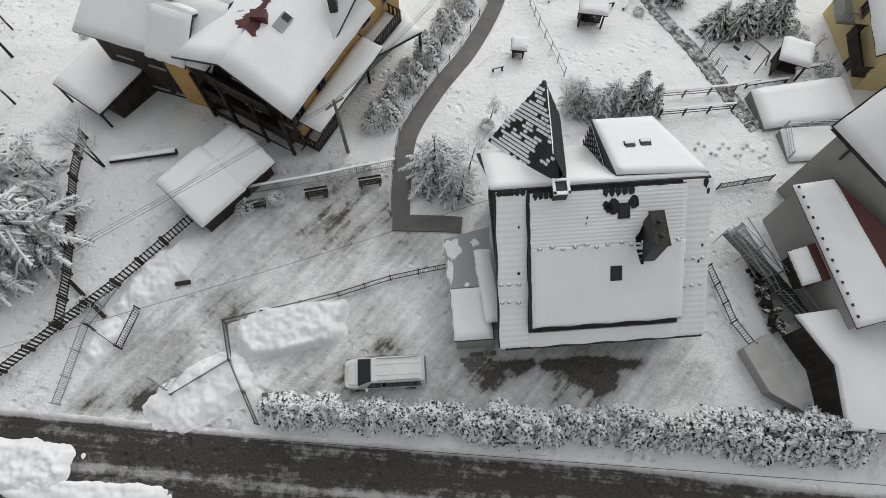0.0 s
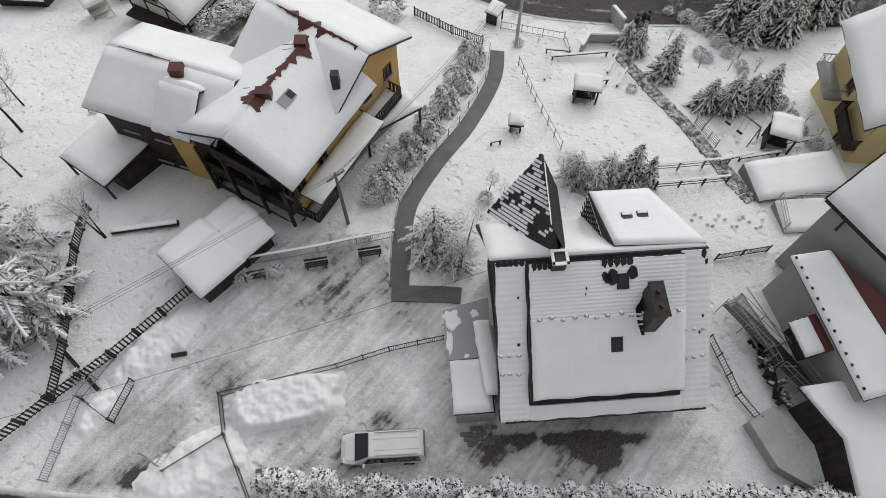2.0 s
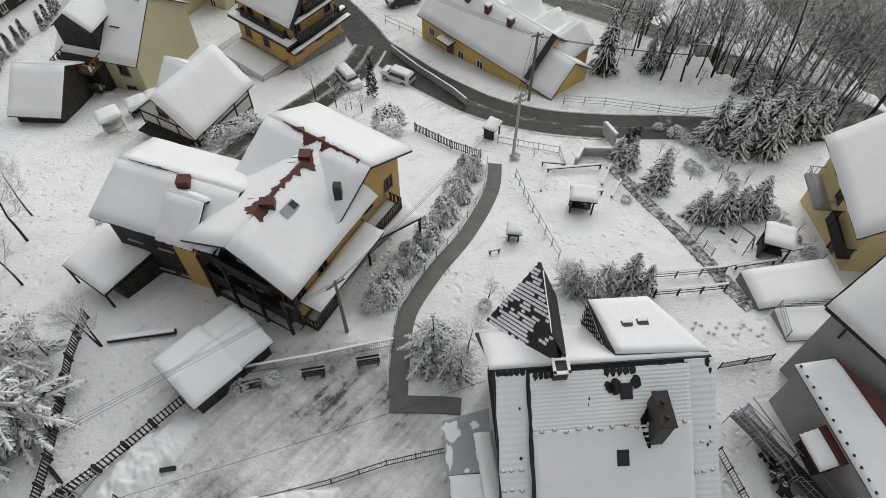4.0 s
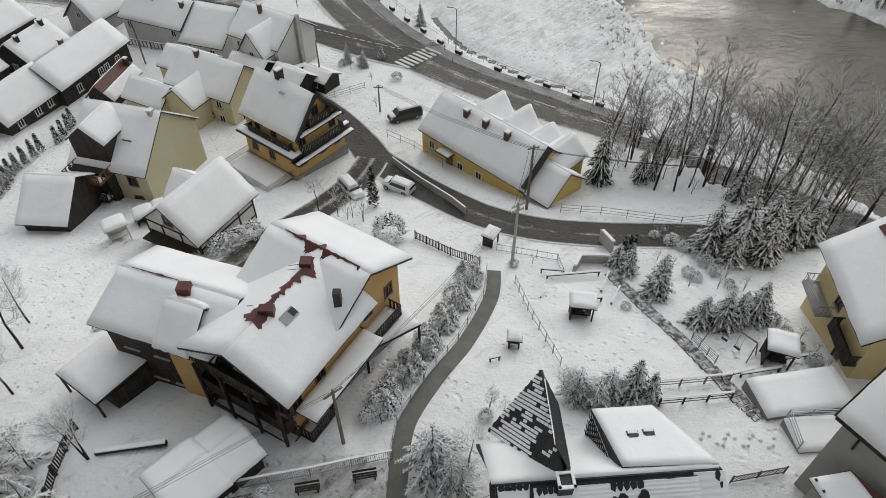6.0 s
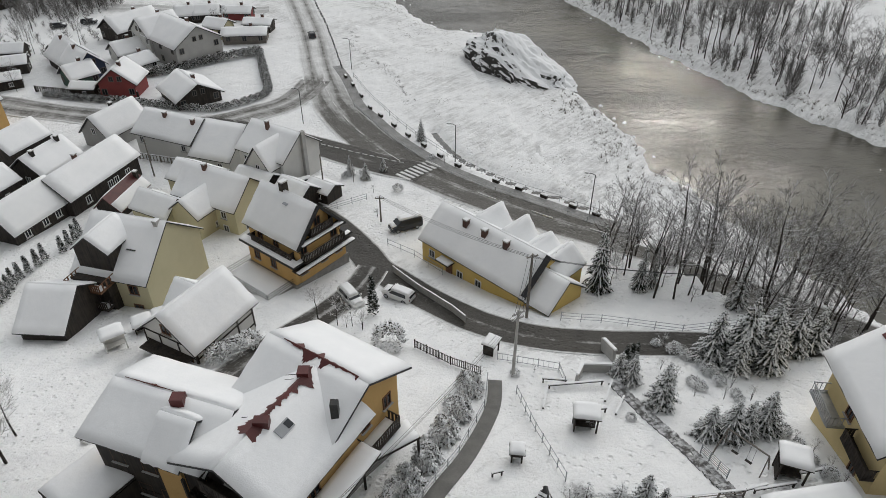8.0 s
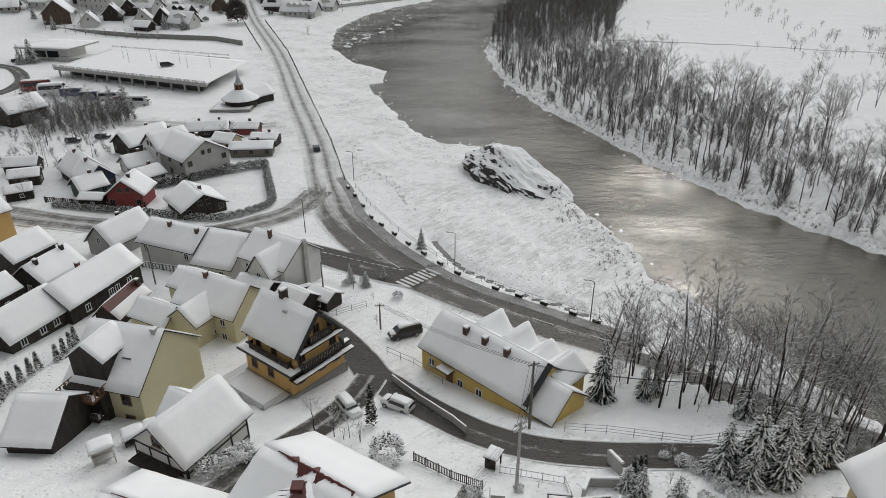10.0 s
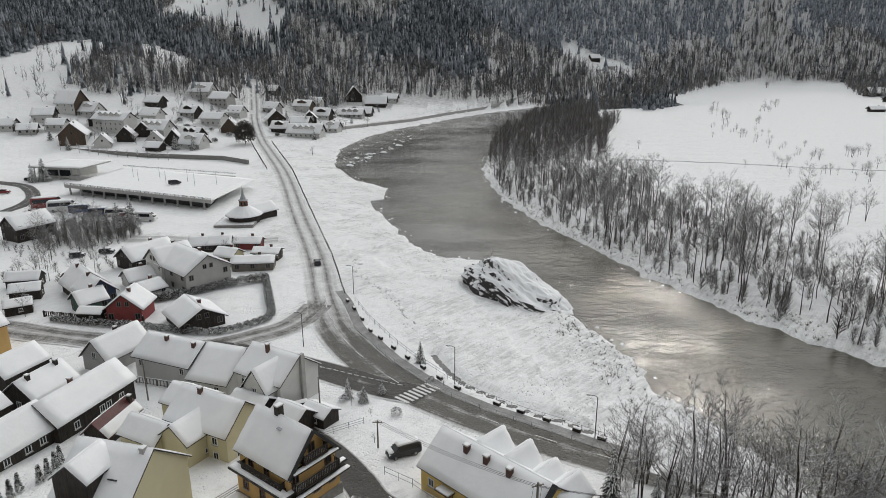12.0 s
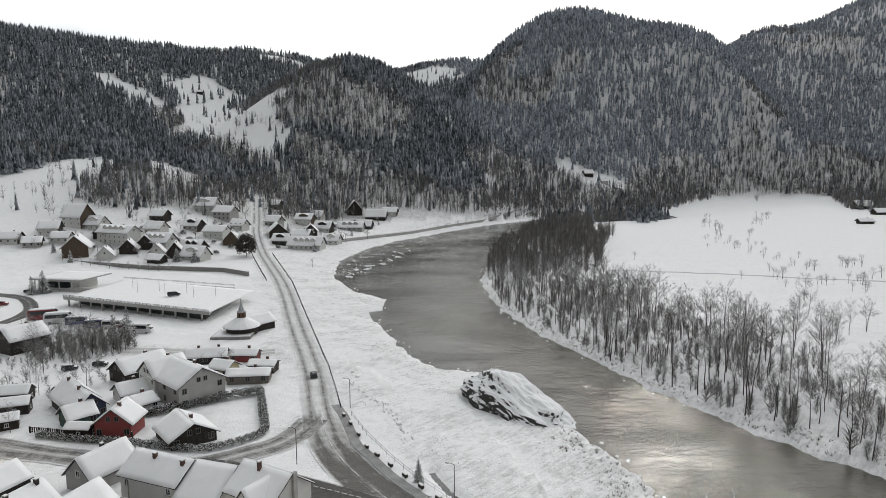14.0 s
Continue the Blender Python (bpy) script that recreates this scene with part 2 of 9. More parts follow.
_l.new(_c.outputs["Position"], _m.inputs["Vector"])
# calm reaches and riffles
_calm = ramp(_n, _l, noise_node(_n, _l, 0.045, 4, _m.outputs["Vector"], 0.6), 0.42, 0.62)
_r = arith(_n, _l, 'ADD', arith(_n, _l, 'MULTIPLY', noise_node(_n, _l, 0.5, 4, _m.outputs["Vector"], 0.68), 0.9), arith(_n, _l, 'MULTIPLY', noise_node(_n, _l, 1.9, 4, _m.outputs["Vector"], 0.7), 0.3))
_h = arith(_n, _l, 'MULTIPLY', _r, arith(_n, _l, 'ADD', arith(_n, _l, 'MULTIPLY', _calm, 0.75), 0.45))
bump(_n, _l, _p, _h, 1.0, 0.30)


# ---- mesh helpers ----
class Shape:
    """Collects corners and faces for one mesh."""

    def __init__(self):
        self.v, self.f, self.s = [], [], []

    def add(self, verts, faces, slot=0):
        k = len(self.v)
        self.v += [tuple(p) for p in verts]
        self.f += [tuple(i + k for i in f) for f in faces]
        self.s += [slot] * len(faces)
        return self

    def box(self, c, size, rz=0.0, slot=0, m=None):
        x, y, z = (a / 2 for a in size)
        r = Matrix.Rotation(radians(rz), 3, 'Z')
        pts = [Vector(c) + r @ Vector((sx * x, sy * y, sz * z)) for sz in (-1, 1) for sx, sy in ((-1, -1), (1, -1), (1, 1), (-1, 1))]
        if m is not None:
            pts = [m @ p for p in pts]
        return self.add(pts, [(3, 2, 1, 0), (4, 5, 6, 7), (0, 1, 5, 4), (1, 2, 6, 5), (2, 3, 7, 6), (3, 0, 4, 7)], slot)

    def beam(self, a, b, w, h=None, slot=0):
        """A square bar from a to b."""
        a, b = Vector(a), Vector(b)
        d = (b - a).normalized()
        side = d.cross(Vector((0, 0, 1)))
        side = side.normalized() if side.length > 1e-3 else Vector((1, 0, 0))
        up = side.cross(d)
        h = h or w
        pts = [q + side * (sx * w / 2) + up * (sy * h / 2) for q in (a, b) for sx, sy in ((-1, -1), (1, -1), (1, 1), (-1, 1))]
        return self.add(pts, [(3, 2, 1, 0), (4, 5, 6, 7), (0, 1, 5, 4), (1, 2, 6, 5), (2, 3, 7, 6), (3, 0, 4, 7)], slot)

    def tube(self, pts, radii, n=6, slot=0, caps=True):
        rings, pts = [], [Vector(p) for p in pts]
        for i, p in enumerate(pts):
            d = (pts[min(i + 1, len(pts) - 1)] - pts[max(i - 1, 0)]).normalized()
            s = d.cross(Vector((0.13, 0.2, 1)))
            s = s.normalized() if s.length > 1e-3 else Vector((1, 0, 0))
            u = s.cross(d)
            r = radii[i] if isinstance(radii, (list, tuple)) else radii
            rings += [p + (s * math.cos(a) + u * math.sin(a)) * r for a in (2 * math.pi * k / n for k in range(n))]
        faces = [(i * n + k, i * n + (k + 1) % n, (i + 1) * n + (k + 1) % n, (i + 1) * n + k) for i in range(len(pts) - 1) for k in range(n)]
        if caps:
            faces += [tuple(range(n))[::-1], tuple((len(pts) - 1) * n + k for k in range(n))]
        return self.add(rings, faces, slot)

    def prism(self, outline, z0, z1, slot=0):
        """A flat outline raised from z0 to z1."""
        n = len(outline)
        pts = [(x, y, z0) for x, y in outline] + [(x, y, z1) for x, y in outline]
        return self.add(pts, [tuple(range(n))[::-1], tuple(range(n, 2 * n))] + [(i, (i + 1) % n, n + (i + 1) % n, n + i) for i in range(n)], slot)

    def mesh(self, name, mats, smooth=False):
        me = bpy.data.meshes.new(name)
        me.from_pydata(self.v, [], self.f)
        for m in (mats if isinstance(mats, (list, tuple)) else [mats]):
            me.materials.append(m)
        if any(self.s):
            me.polygons.foreach_set("material_index", self.s)
        if smooth:
            me.polygons.foreach_set("use_smooth", [True] * len(self.f))
        me.update()
        return me


def part(name, shape, mats, parent, label="", smooth=False):
    """One mesh under a thing or under a part; the shape is in the thing's own axes."""
    me = shape if isinstance(shape, bpy.types.Mesh) else shape.mesh(name, mats, smooth)
    ob = new(name, me)
    ob.parent = parent
    if label:
        ob["label"] = label
    return ob


def thing(name, label, category, m, group="", kind=""):
    ob = new(name)
    ob.matrix_world = m
    return tagged(ob, label, category, group, kind)


def solo(name, shape, mats, label, category, group="", kind="", smooth=False, m=None):
    ob = new(name, shape if isinstance(shape, bpy.types.Mesh) else shape.mesh(name, mats, smooth))
    if m is not None:
        ob.matrix_world = m
    return tagged(ob, label, category, group, kind)


def bulk(name, verts, tris, mat, smooth=False):
    """A mesh from arrays of corners and triangles."""
    me = bpy.data.meshes.new(name)
    verts, tris = np.asarray(verts, np.float32), np.asarray(tris, np.int32)
    me.vertices.add(len(verts))
    me.vertices.foreach_set("co", verts.ravel())
    me.loops.add(tris.size)
    me.loops.foreach_set("vertex_index", tris.ravel())
    k = tris.shape[1]
    me.polygons.add(len(tris))
    me.polygons.foreach_set("loop_start", np.arange(0, tris.size, k, dtype=np.int32))
    me.polygons.foreach_set("loop_total", np.full(len(tris), k, np.int32))
    if smooth:
        me.polygons.foreach_set("use_smooth", np.ones(len(tris), bool))
    me.materials.append(mat)
    me.update(calc_edges=True)
    return me


# ---- the lie of the land ----
SLOPE_Y = (-60, 12, 20, 28, 36, 44, 52, 60, 68, 80, 100, 130, 170, 6000)
SLOPE_Z = (0, 0, -0.3, -2, -4.5, -6.8, -9, -11, -12.2, -13, -14, -14.6, -15, -15)
# distance, bearing, depth, breadth, height of each hill
HILLS = [(1350, -36, 300, 260, 274), (1450, -24, 300, 230, 254), (1500, -13, 300, 230, 278), (980, -7.5, 190, 150, 202), (1250, 11.0, 230, 190, 328),
         (1330, 20.5, 220, 120, 264), (2000, 37, 420, 430, 507), (760, -33, 160, 170, 70), (640, -23.5, 110, 80, 50), (1700, 2, 300, 300, 315), (1650, 25.0, 260, 150, 292)]
BANK_TOWN = [(240, 700), (180, 690), (110, 650), (50, 590), (12, 535), (-33, 461), (-48, 418), (-56, 377), (-51, 324), (-37, 287), (-21, 268), (-21, 249),
             (-26, 243), (-13, 203), (-7, 186), (2, 174), (19, 170), (28, 141), (30, 130), (36, 112), (37, 99), (43, 90), (46, 80), (53, 65), (62, 50), (80, 30), (120, 0)]
BANK_FIELD = [(170, 30), (120, 70), (95, 95), (79, 110), (72, 119), (66, 128), (60, 142), (52, 157), (44, 181), (32, 212), (23, 251), (20, 306), (27, 357), (45, 440), (75, 520), (130, 600), (240, 650)]
RIVER = np.array(BANK_TOWN + BANK_FIELD, float)
STREAM = [(-1.2, 110), (-0.5, 107.5), (1.6, 102.4), (4.2, 97.9), (6.9, 95.3), (10.3, 91.4), (14.4, 87.9), (18, 85.6), (22, 82), (27, 80)]
WATER_Z = -17.0


MEADOW = [(98, 463), (122, 536), (163, 585), (255, 717), (373, 880), (450, 950), (520, 900), (480, 790), (438, 703), (438, 640), (760, 540), (760, 100), (90, 100)]


def edge_distance(x, y, poly, closed=True):
    """Distance of points from a line of straight pieces."""
    best = np.full(np.shape(x), 1e9)
    pts = list(poly) + ([poly[0]] if closed else [])
    for (ax, ay), (bx, by) in zip(pts[:-1], pts[1:]):
        dx, dy = bx - ax, by - ay
        s = np.clip(((x - ax) * dx + (y - ay) * dy) / (dx * dx + dy * dy + 1e-9), 0, 1)
        best = np.minimum(best, np.hypot(x - ax - s * dx, y - ay - s * dy))
    return best


def inside(x, y, poly):
    res = np.zeros(np.shape(x), bool)
    n = len(poly)
    for i in range(n):
        (ax, ay), (bx, by) = poly[i], poly[(i + 1) % n]
        cross = (ay > y) != (by > y)
        res ^= cross & (x < (bx - ax) * (y - ay) / (by - ay + 1e-12) + ax)
    return res


def waves(x, y, size, seed=0.0):
    """Smooth unevenness between about -1 and 1."""
    a = np.sin(x / size + seed + 1.7 * np.sin(y / size * 0.63 + seed)) + np.sin(y / size * 1.13 + 2.1 * seed + 1.3 * np.sin(x / size * 0.71 - seed))
    return a / 2


def hill_height(x, y):
    z = np.zeros(np.shape(x))
    for r, az, depth, breadth, h in HILLS:
        a = radians(az)
        dx, dy = x - r * math.sin(a), y - r * math.cos(a)
        q = ((dx * math.sin(a) + dy * math.cos(a)) / depth) ** 2 + ((dx * math.cos(a) - dy * math.sin(a)) / breadth) ** 2
        z = z + (h * np.maximum(0, np.exp(-q / 2) - 0.06)) ** 2.5
    # the meadow lies flat before the hills
    d = np.where(inside(x, y, MEADOW), 0.0, edge_distance(x, y, MEADOW))
    return z ** 0.4 * np.clip(d / 160.0, 0, 1)


def land(x, y):
    """Height of the ground."""
    x, y = np.asarray(x, float), np.asarray(y, float)
    z = np.interp(y, SLOPE_Y, SLOPE_Z) + hill_height(x, y)
    d = edge_distance(x, y, RIVER)
    d = np.where(inside(x, y, RIVER), -d, d) + 0.8 * waves(x, y, 2.3) + 0.5 * waves(x, y, 0.9, 2)
    bed = np.interp(d, (-8, -1, 0, 1.5, 5, 20), (-3.2, -1.0, 0.0, 0.5, 0.9, 1.6)) + WATER_Z
    z = np.where(d < 20, np.minimum(z, bed), z)
    ds = edge_distance(x, y, STREAM, False)
    z = z - 1.0 * np.exp(-(ds / 1.15) ** 2)
    far = np.clip((y - 60) / 60, 0, 1)
    return z + (0.05 + 0.12 * far) * waves(x, y, 3.1, 1) + 0.03 * waves(x, y, 0.8, 3)


# open snow on the hills: middle, half length and breadth, turn
CLEARINGS = [(-300, 950, 215, 48, -60.8), (-200, 765, 60, 28, -60), (-375, 1110, 60, 40, 0), (-20, 1530, 75, 60, 0), (-310, 1345, 55, 40, 0), (-465, 1022, 48, 22, 0), (-150, 1500, 60, 40, 0),
             (-305, 470, 125, 42, 82), (-262, 430, 70, 34, 0), (-190, 440, 60, 26, 0), (190, 820, 42, 20, -20), (-232, 566, 45, 16, -30), (-560, 1200, 60, 25, 20)]


def open_land(x, y):
    res = np.zeros(np.shape(x), bool)
    for cx, cy, ra, rb, turn in CLEARINGS:
        c, s = math.cos(radians(turn)), math.sin(radians(turn))
        u, v = ((x - cx) * c + (y - cy) * s) / ra, (-(x - cx) * s + (y - cy) * c) / rb
        res |= (u * u + v * v) * (1 + 0.5 * waves(x, y, 13, cx)) < 1
    return res


def zat(x, y):
    return float(land(np.array([x]), np.array([y]))[0])


def steps(*pieces):
    out = []
    for a, b, d in pieces:
        out += list(np.arange(a, b, d))
    return np.array(out + [pieces[-1][1]])


# ---- ground, river and roads ----
MAIN_ROAD = [(-152, 560), (-134, 492), (-117, 430), (-72, 300), (-47.5, 217), (-33.5, 170), (-26.5, 141), (-20.7, 121), (-14.5, 108.5), (-7.8, 98.6), (-1.4, 91.8), (7.0, 84.8), (14.5, 79.5), (22, 74.5), (34, 67), (50, 57), (80, 36)]
SIDE_ROAD = [(-26.5, 134), (-29.5, 123), (-36, 116.5), (-43, 112.5), (-52, 111.5), (-63, 115), (-75, 118), (-88, 122.5), (-130, 140)]
LINK = [(-2.5, 92.5), (-12, 97.3), (-21.5, 103), (-32, 108.6), (-44, 112)]
LANE = [(-27, 88), (-20, 82), (-14.8, 76.6), (-10.3, 70.1), (-8.2, 66), (-5.3, 62.6), (0, 56.5), (4.8, 52), (9.9, 49.4), (16, 48.3), (23, 48), (30, 47.7), (40, 48), (60, 52)]
LANE_BRANCH = [(-8.4, 66), (-9.6, 61.5), (-12.6, 55), (-16.2, 48.8), (-19.8, 41.4), (-22.5, 35)]
UPPER_ROAD = [(-60, 4.5), (-25, 1.6), (-9.6, 0.2), (0.5, -0.6), (10, -1.4), (24, -2.9), (60, -6)]
CARPARK_ROAD = [(-47, 186), (-60, 184), (-80, 187), (-95, 190), (-112, 205), (-118, 225), (-140, 232)]


def dense(line, gap):
    """The line rounded off and cut into short, even pieces."""
    p = [Vector((*q, 0)) for q in line]
    out = []
    for i in range(len(p) - 1):
        a, b, c, d = p[max(i - 1, 0)], p[i], p[i + 1], p[min(i + 2, len(p) - 1)]
        n = max(1, int((c - b).length / gap))
        for k in range(n):
            t = k / n
            out.append(0.5 * ((2 * b) + (c - a) * t + (2 * a - 5 * b + 4 * c - d) * t * t + (3 * b - a - 3 * c + d) * t ** 3))
    return out + [p[-1]]


YARD = [(-19, 17.5), (-13, 20.2), (-3, 20.4), (-3, 16.5), (3, 15), (3, 7), (16, 7.5), (16, 4), (-8, 4), (-14, 4.2), (-22, 4), (-19, 10)]
YARD_SPOTS = [(-7.5, 16.5, 5.5, 0.58), (-2.5, 15.5, 3.2, 0.56), (-12, 12, 4.5, 0.44), (-17, 6.5, 4.0, 0.58), (-5.5, 12, 3.0, 0.32), (-4, 8.5, 4, 0.36), (2, 6.2, 4.5, 0.55), (8, 6.0, 3.4, 0.66), (-8, 6.4, 3, 0.5), (13.6, 6.5, 3.0, 0.42), (-15, 3.8, 4, 0.6), (-20, 3, 4, 0.6), (-9.6, 10.5, 3, 0.28), (8.6, 7.6, 2.3, 1.5), (10.8, 8.1, 1.8, 1.5), (6.6, 7.7, 1.6, 1.4), (4.6, 7.6, 1.6, 1.1), (9, 6.2, 1.8, 1.0), (2.6, 6.6, 2.2, 0.8), (-17.2, 4.6, 1.5, 0.95), (-15.4, 5.6, 1.2, 0.9), (-16, 8, 2, 0.62), (-20.5, 3.0, 2.0, 0.9), (-12.5, 3.2, 1.6, 0.8), (-5.2, 6.2, 1.6, 0.8), (-3.2, 7.9, 1.2, 0.75), (14.4, 8.2, 1.2, 0.6), (-6.5, 15.5, 2.2, 0.75), (-10.5, 16.2, 1.6, 0.7), (-3.6, 17.5, 1.4, 0.7), (-13.2, 10.5, 2.2, 0.62)]
xs = steps((-3200, -600, 60), (-600, -240, 12), (-240, -90, 3.5), (-90, -28, 1.4), (-28, 30, 0.55), (30, 110, 1.4), (110, 300, 5), (300, 900, 15), (900, 3200, 60))
ys = steps((-60, -6, 3), (-6, 24, 0.5), (24, 70, 0.9), (70, 180, 1.6), (180, 420, 4), (420, 1900, 14), (1900, 4200, 80))
gx, gy = np.meshgrid(xs, ys)
gz = land(gx, gy)
pile = np.zeros_like(gz)
for px_, py_, ra, rb, turn, h in [(9, 3.95, 6.5, 0.35, 2, 0.35)]:
    c, s = math.cos(radians(turn)), math.sin(radians(turn))
    u, v = ((gx - px_) * c + (gy - py_) * s) / ra, (-(gx - px_) * s + (gy - py_) * c) / rb
    q = (np.abs(u) ** 3 + np.abs(v) ** 3) ** (1 / 3)
    pile = np.maximum(pile, h * np.clip(1.25 - q, 0, 0.32) / 0.32 * (0.85 + 0.25 * waves(gx, gy, 0.35, 5)))
gz = gz + pile
wear = np.zeros_like(gz)
near = (np.abs(gx) < 40) & (gy > -8) & (gy < 30)
for cx, cy, r, a in YARD_SPOTS:
    wear = np.maximum(wear, a * np.clip(1.25 - np.hypot(gx - cx, gy - cy) / r, 0, 0.8) / 0.8)
wear = np.where(inside(gx, gy, YARD), np.maximum(wear, 0.24), wear * 0.4)
wear = np.where(pile > 0.12, 0, wear)
d_river = edge_distance(gx, gy, RIVER)
wear = np.where((gy > 70) & (gy < 700) & (d_river < 40) & (gx < 60), np.maximum(wear, 0.16 + 0.1 * waves(gx, gy, 4.0, 7)), wear)
wear = np.where((gy > 60) & (gy < 300) & (gx > 15) & (gx < 120) & (d_river < 16), np.maximum(wear, 0.22), wear)
for line, half, a in ((SIDE_ROAD, 4, 0.3), (LANE, 3, 0.3), (CARPARK_ROAD, 5, 0.3)):
    d = edge_distance(gx, gy, line, False)
    wear = np.maximum(wear, a * np.clip(1.6 - d / half, 0, 1))
hill_ = hill_height(gx, gy)
wear = np.where((gy > 380) & (hill_ > 5) & ~open_land(gx, gy), 0.42, wear)
ny, nx = gx.shape
idx = np.arange(nx * ny).reshape(ny, nx)
quads = np.stack([idx[:-1, :-1], idx[:-1, 1:], idx[1:, 1:], idx[1:, :-1]], -1).reshape(-1, 4)
me = bulk("ground", np.stack([gx, gy, gz], -1).reshape(-1, 3), quads, GROUND, True)
me.attributes.new("wear", 'FLOAT', 'POINT').data.foreach_set("value", np.clip(wear, 0, 1.5).astype(np.float32).ravel())
tagged(new("ground", me), "snow-covered ground sloping to a river valley, trodden in yards", "ground", kind="structure")

water = Shape()
water.prism([(x, y) for x, y in ((-90, 20), (230, -20), (330, 760), (-90, 760))], WATER_Z - 0.4, WATER_Z)
solo("river", water, WATER, "grey-green winter river with a rippled glinting surface", "river", kind="structure")


def road(name, line, width, label, mat=ASPHALT, gap=1.2, lift=0.06, core=0.95, rim=0.1, tracks=0.0, across=13, snowy_from=1e9, merge=()):
    """A strip along the line that follows the ground; its edges stay under snow."""
    pts = dense(line, gap)
    v, w = [], []
    for i, p in enumerate(pts):
        d = (pts[min(i + 1, len(pts) - 1)] - pts[max(i - 1, 0)]).normalized()
        s = Vector((d.y, -d.x, 0))
        for k in range(across):
            u = k / (across - 1) * 2 - 1
            q = p + s * (u * (width / 2 + 0.5))
            v.append((q.x, q.y))
            edge = min(1.0, (1 - abs(u)) / 0.16)
            mid = core - tracks * math.exp(-(u / 0.16) ** 2) - tracks * 0.4 * math.exp(-((abs(u) - 0.75) / 0.15) ** 2)
            lane_ = 0.30 + 0.42 * math.exp(-((abs(u) - 0.42) / 0.17) ** 2)
            far_ = min(1.0, max(0.0, (p.y - snowy_from) / 25.0))
            w.append(rim + (mid + (lane_ - mid) * far_ - rim) * edge)
    v = np.array(v)
    w = np.array(w, float)
    for other, reach in merge:
        w = np.where(edge_distance(v[:, 0], v[:, 1], other, False) < reach, np.maximum(w, 0.72), w)
    z = land(v[:, 0], v[:, 1]).reshape(len(pts), across)
    z = np.maximum(z, z.mean(axis=1, keepdims=True)) * 0.5 + z * 0.5 + lift
    ids = np.arange(len(v)).reshape(len(pts), across)
    quads = np.stack([ids[:-1, :-1], ids[:-1, 1:], ids[1:, 1:], ids[1:, :-1]], -1).reshape(-1, 4)
    me = bulk(name, np.stack([v[:, 0], v[:, 1], z.ravel()], -1), quads, mat, True)
    me.attributes.new("wear", 'FLOAT', 'POINT').data.foreach_set("value", np.array(w, np.float32))
    run = np.repeat(np.arange(len(pts)) * gap, across)
    side = np.tile(np.linspace(-1, 1, across) * (width / 2 + 0.5), len(pts))
    me.attributes.new("lane", 'FLOAT_VECTOR', 'POINT').data.foreach_set("vector", np.stack([run, side, v[:, 1] * 0.01], -1).astype(np.float32).ravel())
    return tagged(new(name, me), label, "road", kind="structure")


road("road_main", MAIN_ROAD, 7.2, "wet grey asphalt road with packed snow along its edges", mat=MAIN_ASPHALT, gap=2.5, tracks=0.16, core=0.88, across=25, snowy_from=112, merge=((SIDE_ROAD[:4], 2.2), (LINK[:2], 2.2)))
road("road_side", SIDE_ROAD, 6.0, "asphalt side road half covered with packed snow", tracks=0.3, mat=MAIN_ASPHALT, core=0.76, lift=0.09, merge=((MAIN_ROAD, 3.8), (LINK[2:], 2.0)))
road("road_link", LINK, 5.6, "wet asphalt turning lane beside the snowy island", core=0.92, tracks=0.1, lift=0.10, merge=((MAIN_ROAD, 3.8), (SIDE_ROAD, 2.6)))
road("road_lane", LANE, 3.8, "narrow wet asphalt lane between snow banks", core=0.95, tracks=0.15)
road("road_branch", LANE_BRANCH, 3.2, "narrow wet asphalt drive past the gardens", core=0.85, tracks=0.2, lift=0.08)
road("road_upper", UPPER_ROAD, 4.6, "wet dark road with slush along its middle", core=0.88, tracks=0.2, gap=0.8)
road("road_loop", [(-205, 283), (-183, 273), (-168, 265), (-155, 249), (-149, 235), (-149, 222)], 4.4, "wet dark access road curving round the car park", core=0.86, tracks=0.15, lift=0.08)
road("road_carpark", CARPARK_ROAD, 5.0, "snowy access road to the car park", core=0.5, tracks=0.2, lift=0.08)


def path_strip(name, line, width, label, mat, lift, gap=0.6):
    pts = dense(line, gap)
    s = Shape()
    v, f = [], []
    for i, p in enumerate(pts):
        d = (pts[min(i + 1, len(pts) - 1)] - pts[max(i - 1, 0)]).normalized()
        n = Vector((d.y, -d.x, 0))
        a, b = p - n * width / 2, p + n * width / 2
        z = max(zat(p.x, p.y), zat(a.x, a.y), zat(b.x, b.y)) + lift
        v += [(a.x, a.y, z), (b.x, b.y, z), (a.x, a.y, z - 0.5), (b.x, b.y, z - 0.5)]
        if i:
            k = 4 * i
            f += [(k - 4, k - 3, k + 1, k), (k - 2, k - 4, k, k + 2), (k - 3, k - 1, k + 3, k + 1)]
    s.add(v, f)
    return solo(name, s, mat, label, "path", kind="structure")


path_strip("pavement_path", [(-2.75, 16.4), (-2.65, 19.6), (-2.3, 22.9), (-0.6, 26.6), (2.0, 31.2), (4.3, 37.2), (4.9, 41.6)], 1.25, "cleared dark concrete footpath running down the slope", PAVING, 0.08)
path_strip("pavement_landing", [(-3.2, 16.0), (0.2, 15.9), (1.2, 15.8)], 1.1, "cleared dark concrete landing beside the house", PAVING, 0.11)


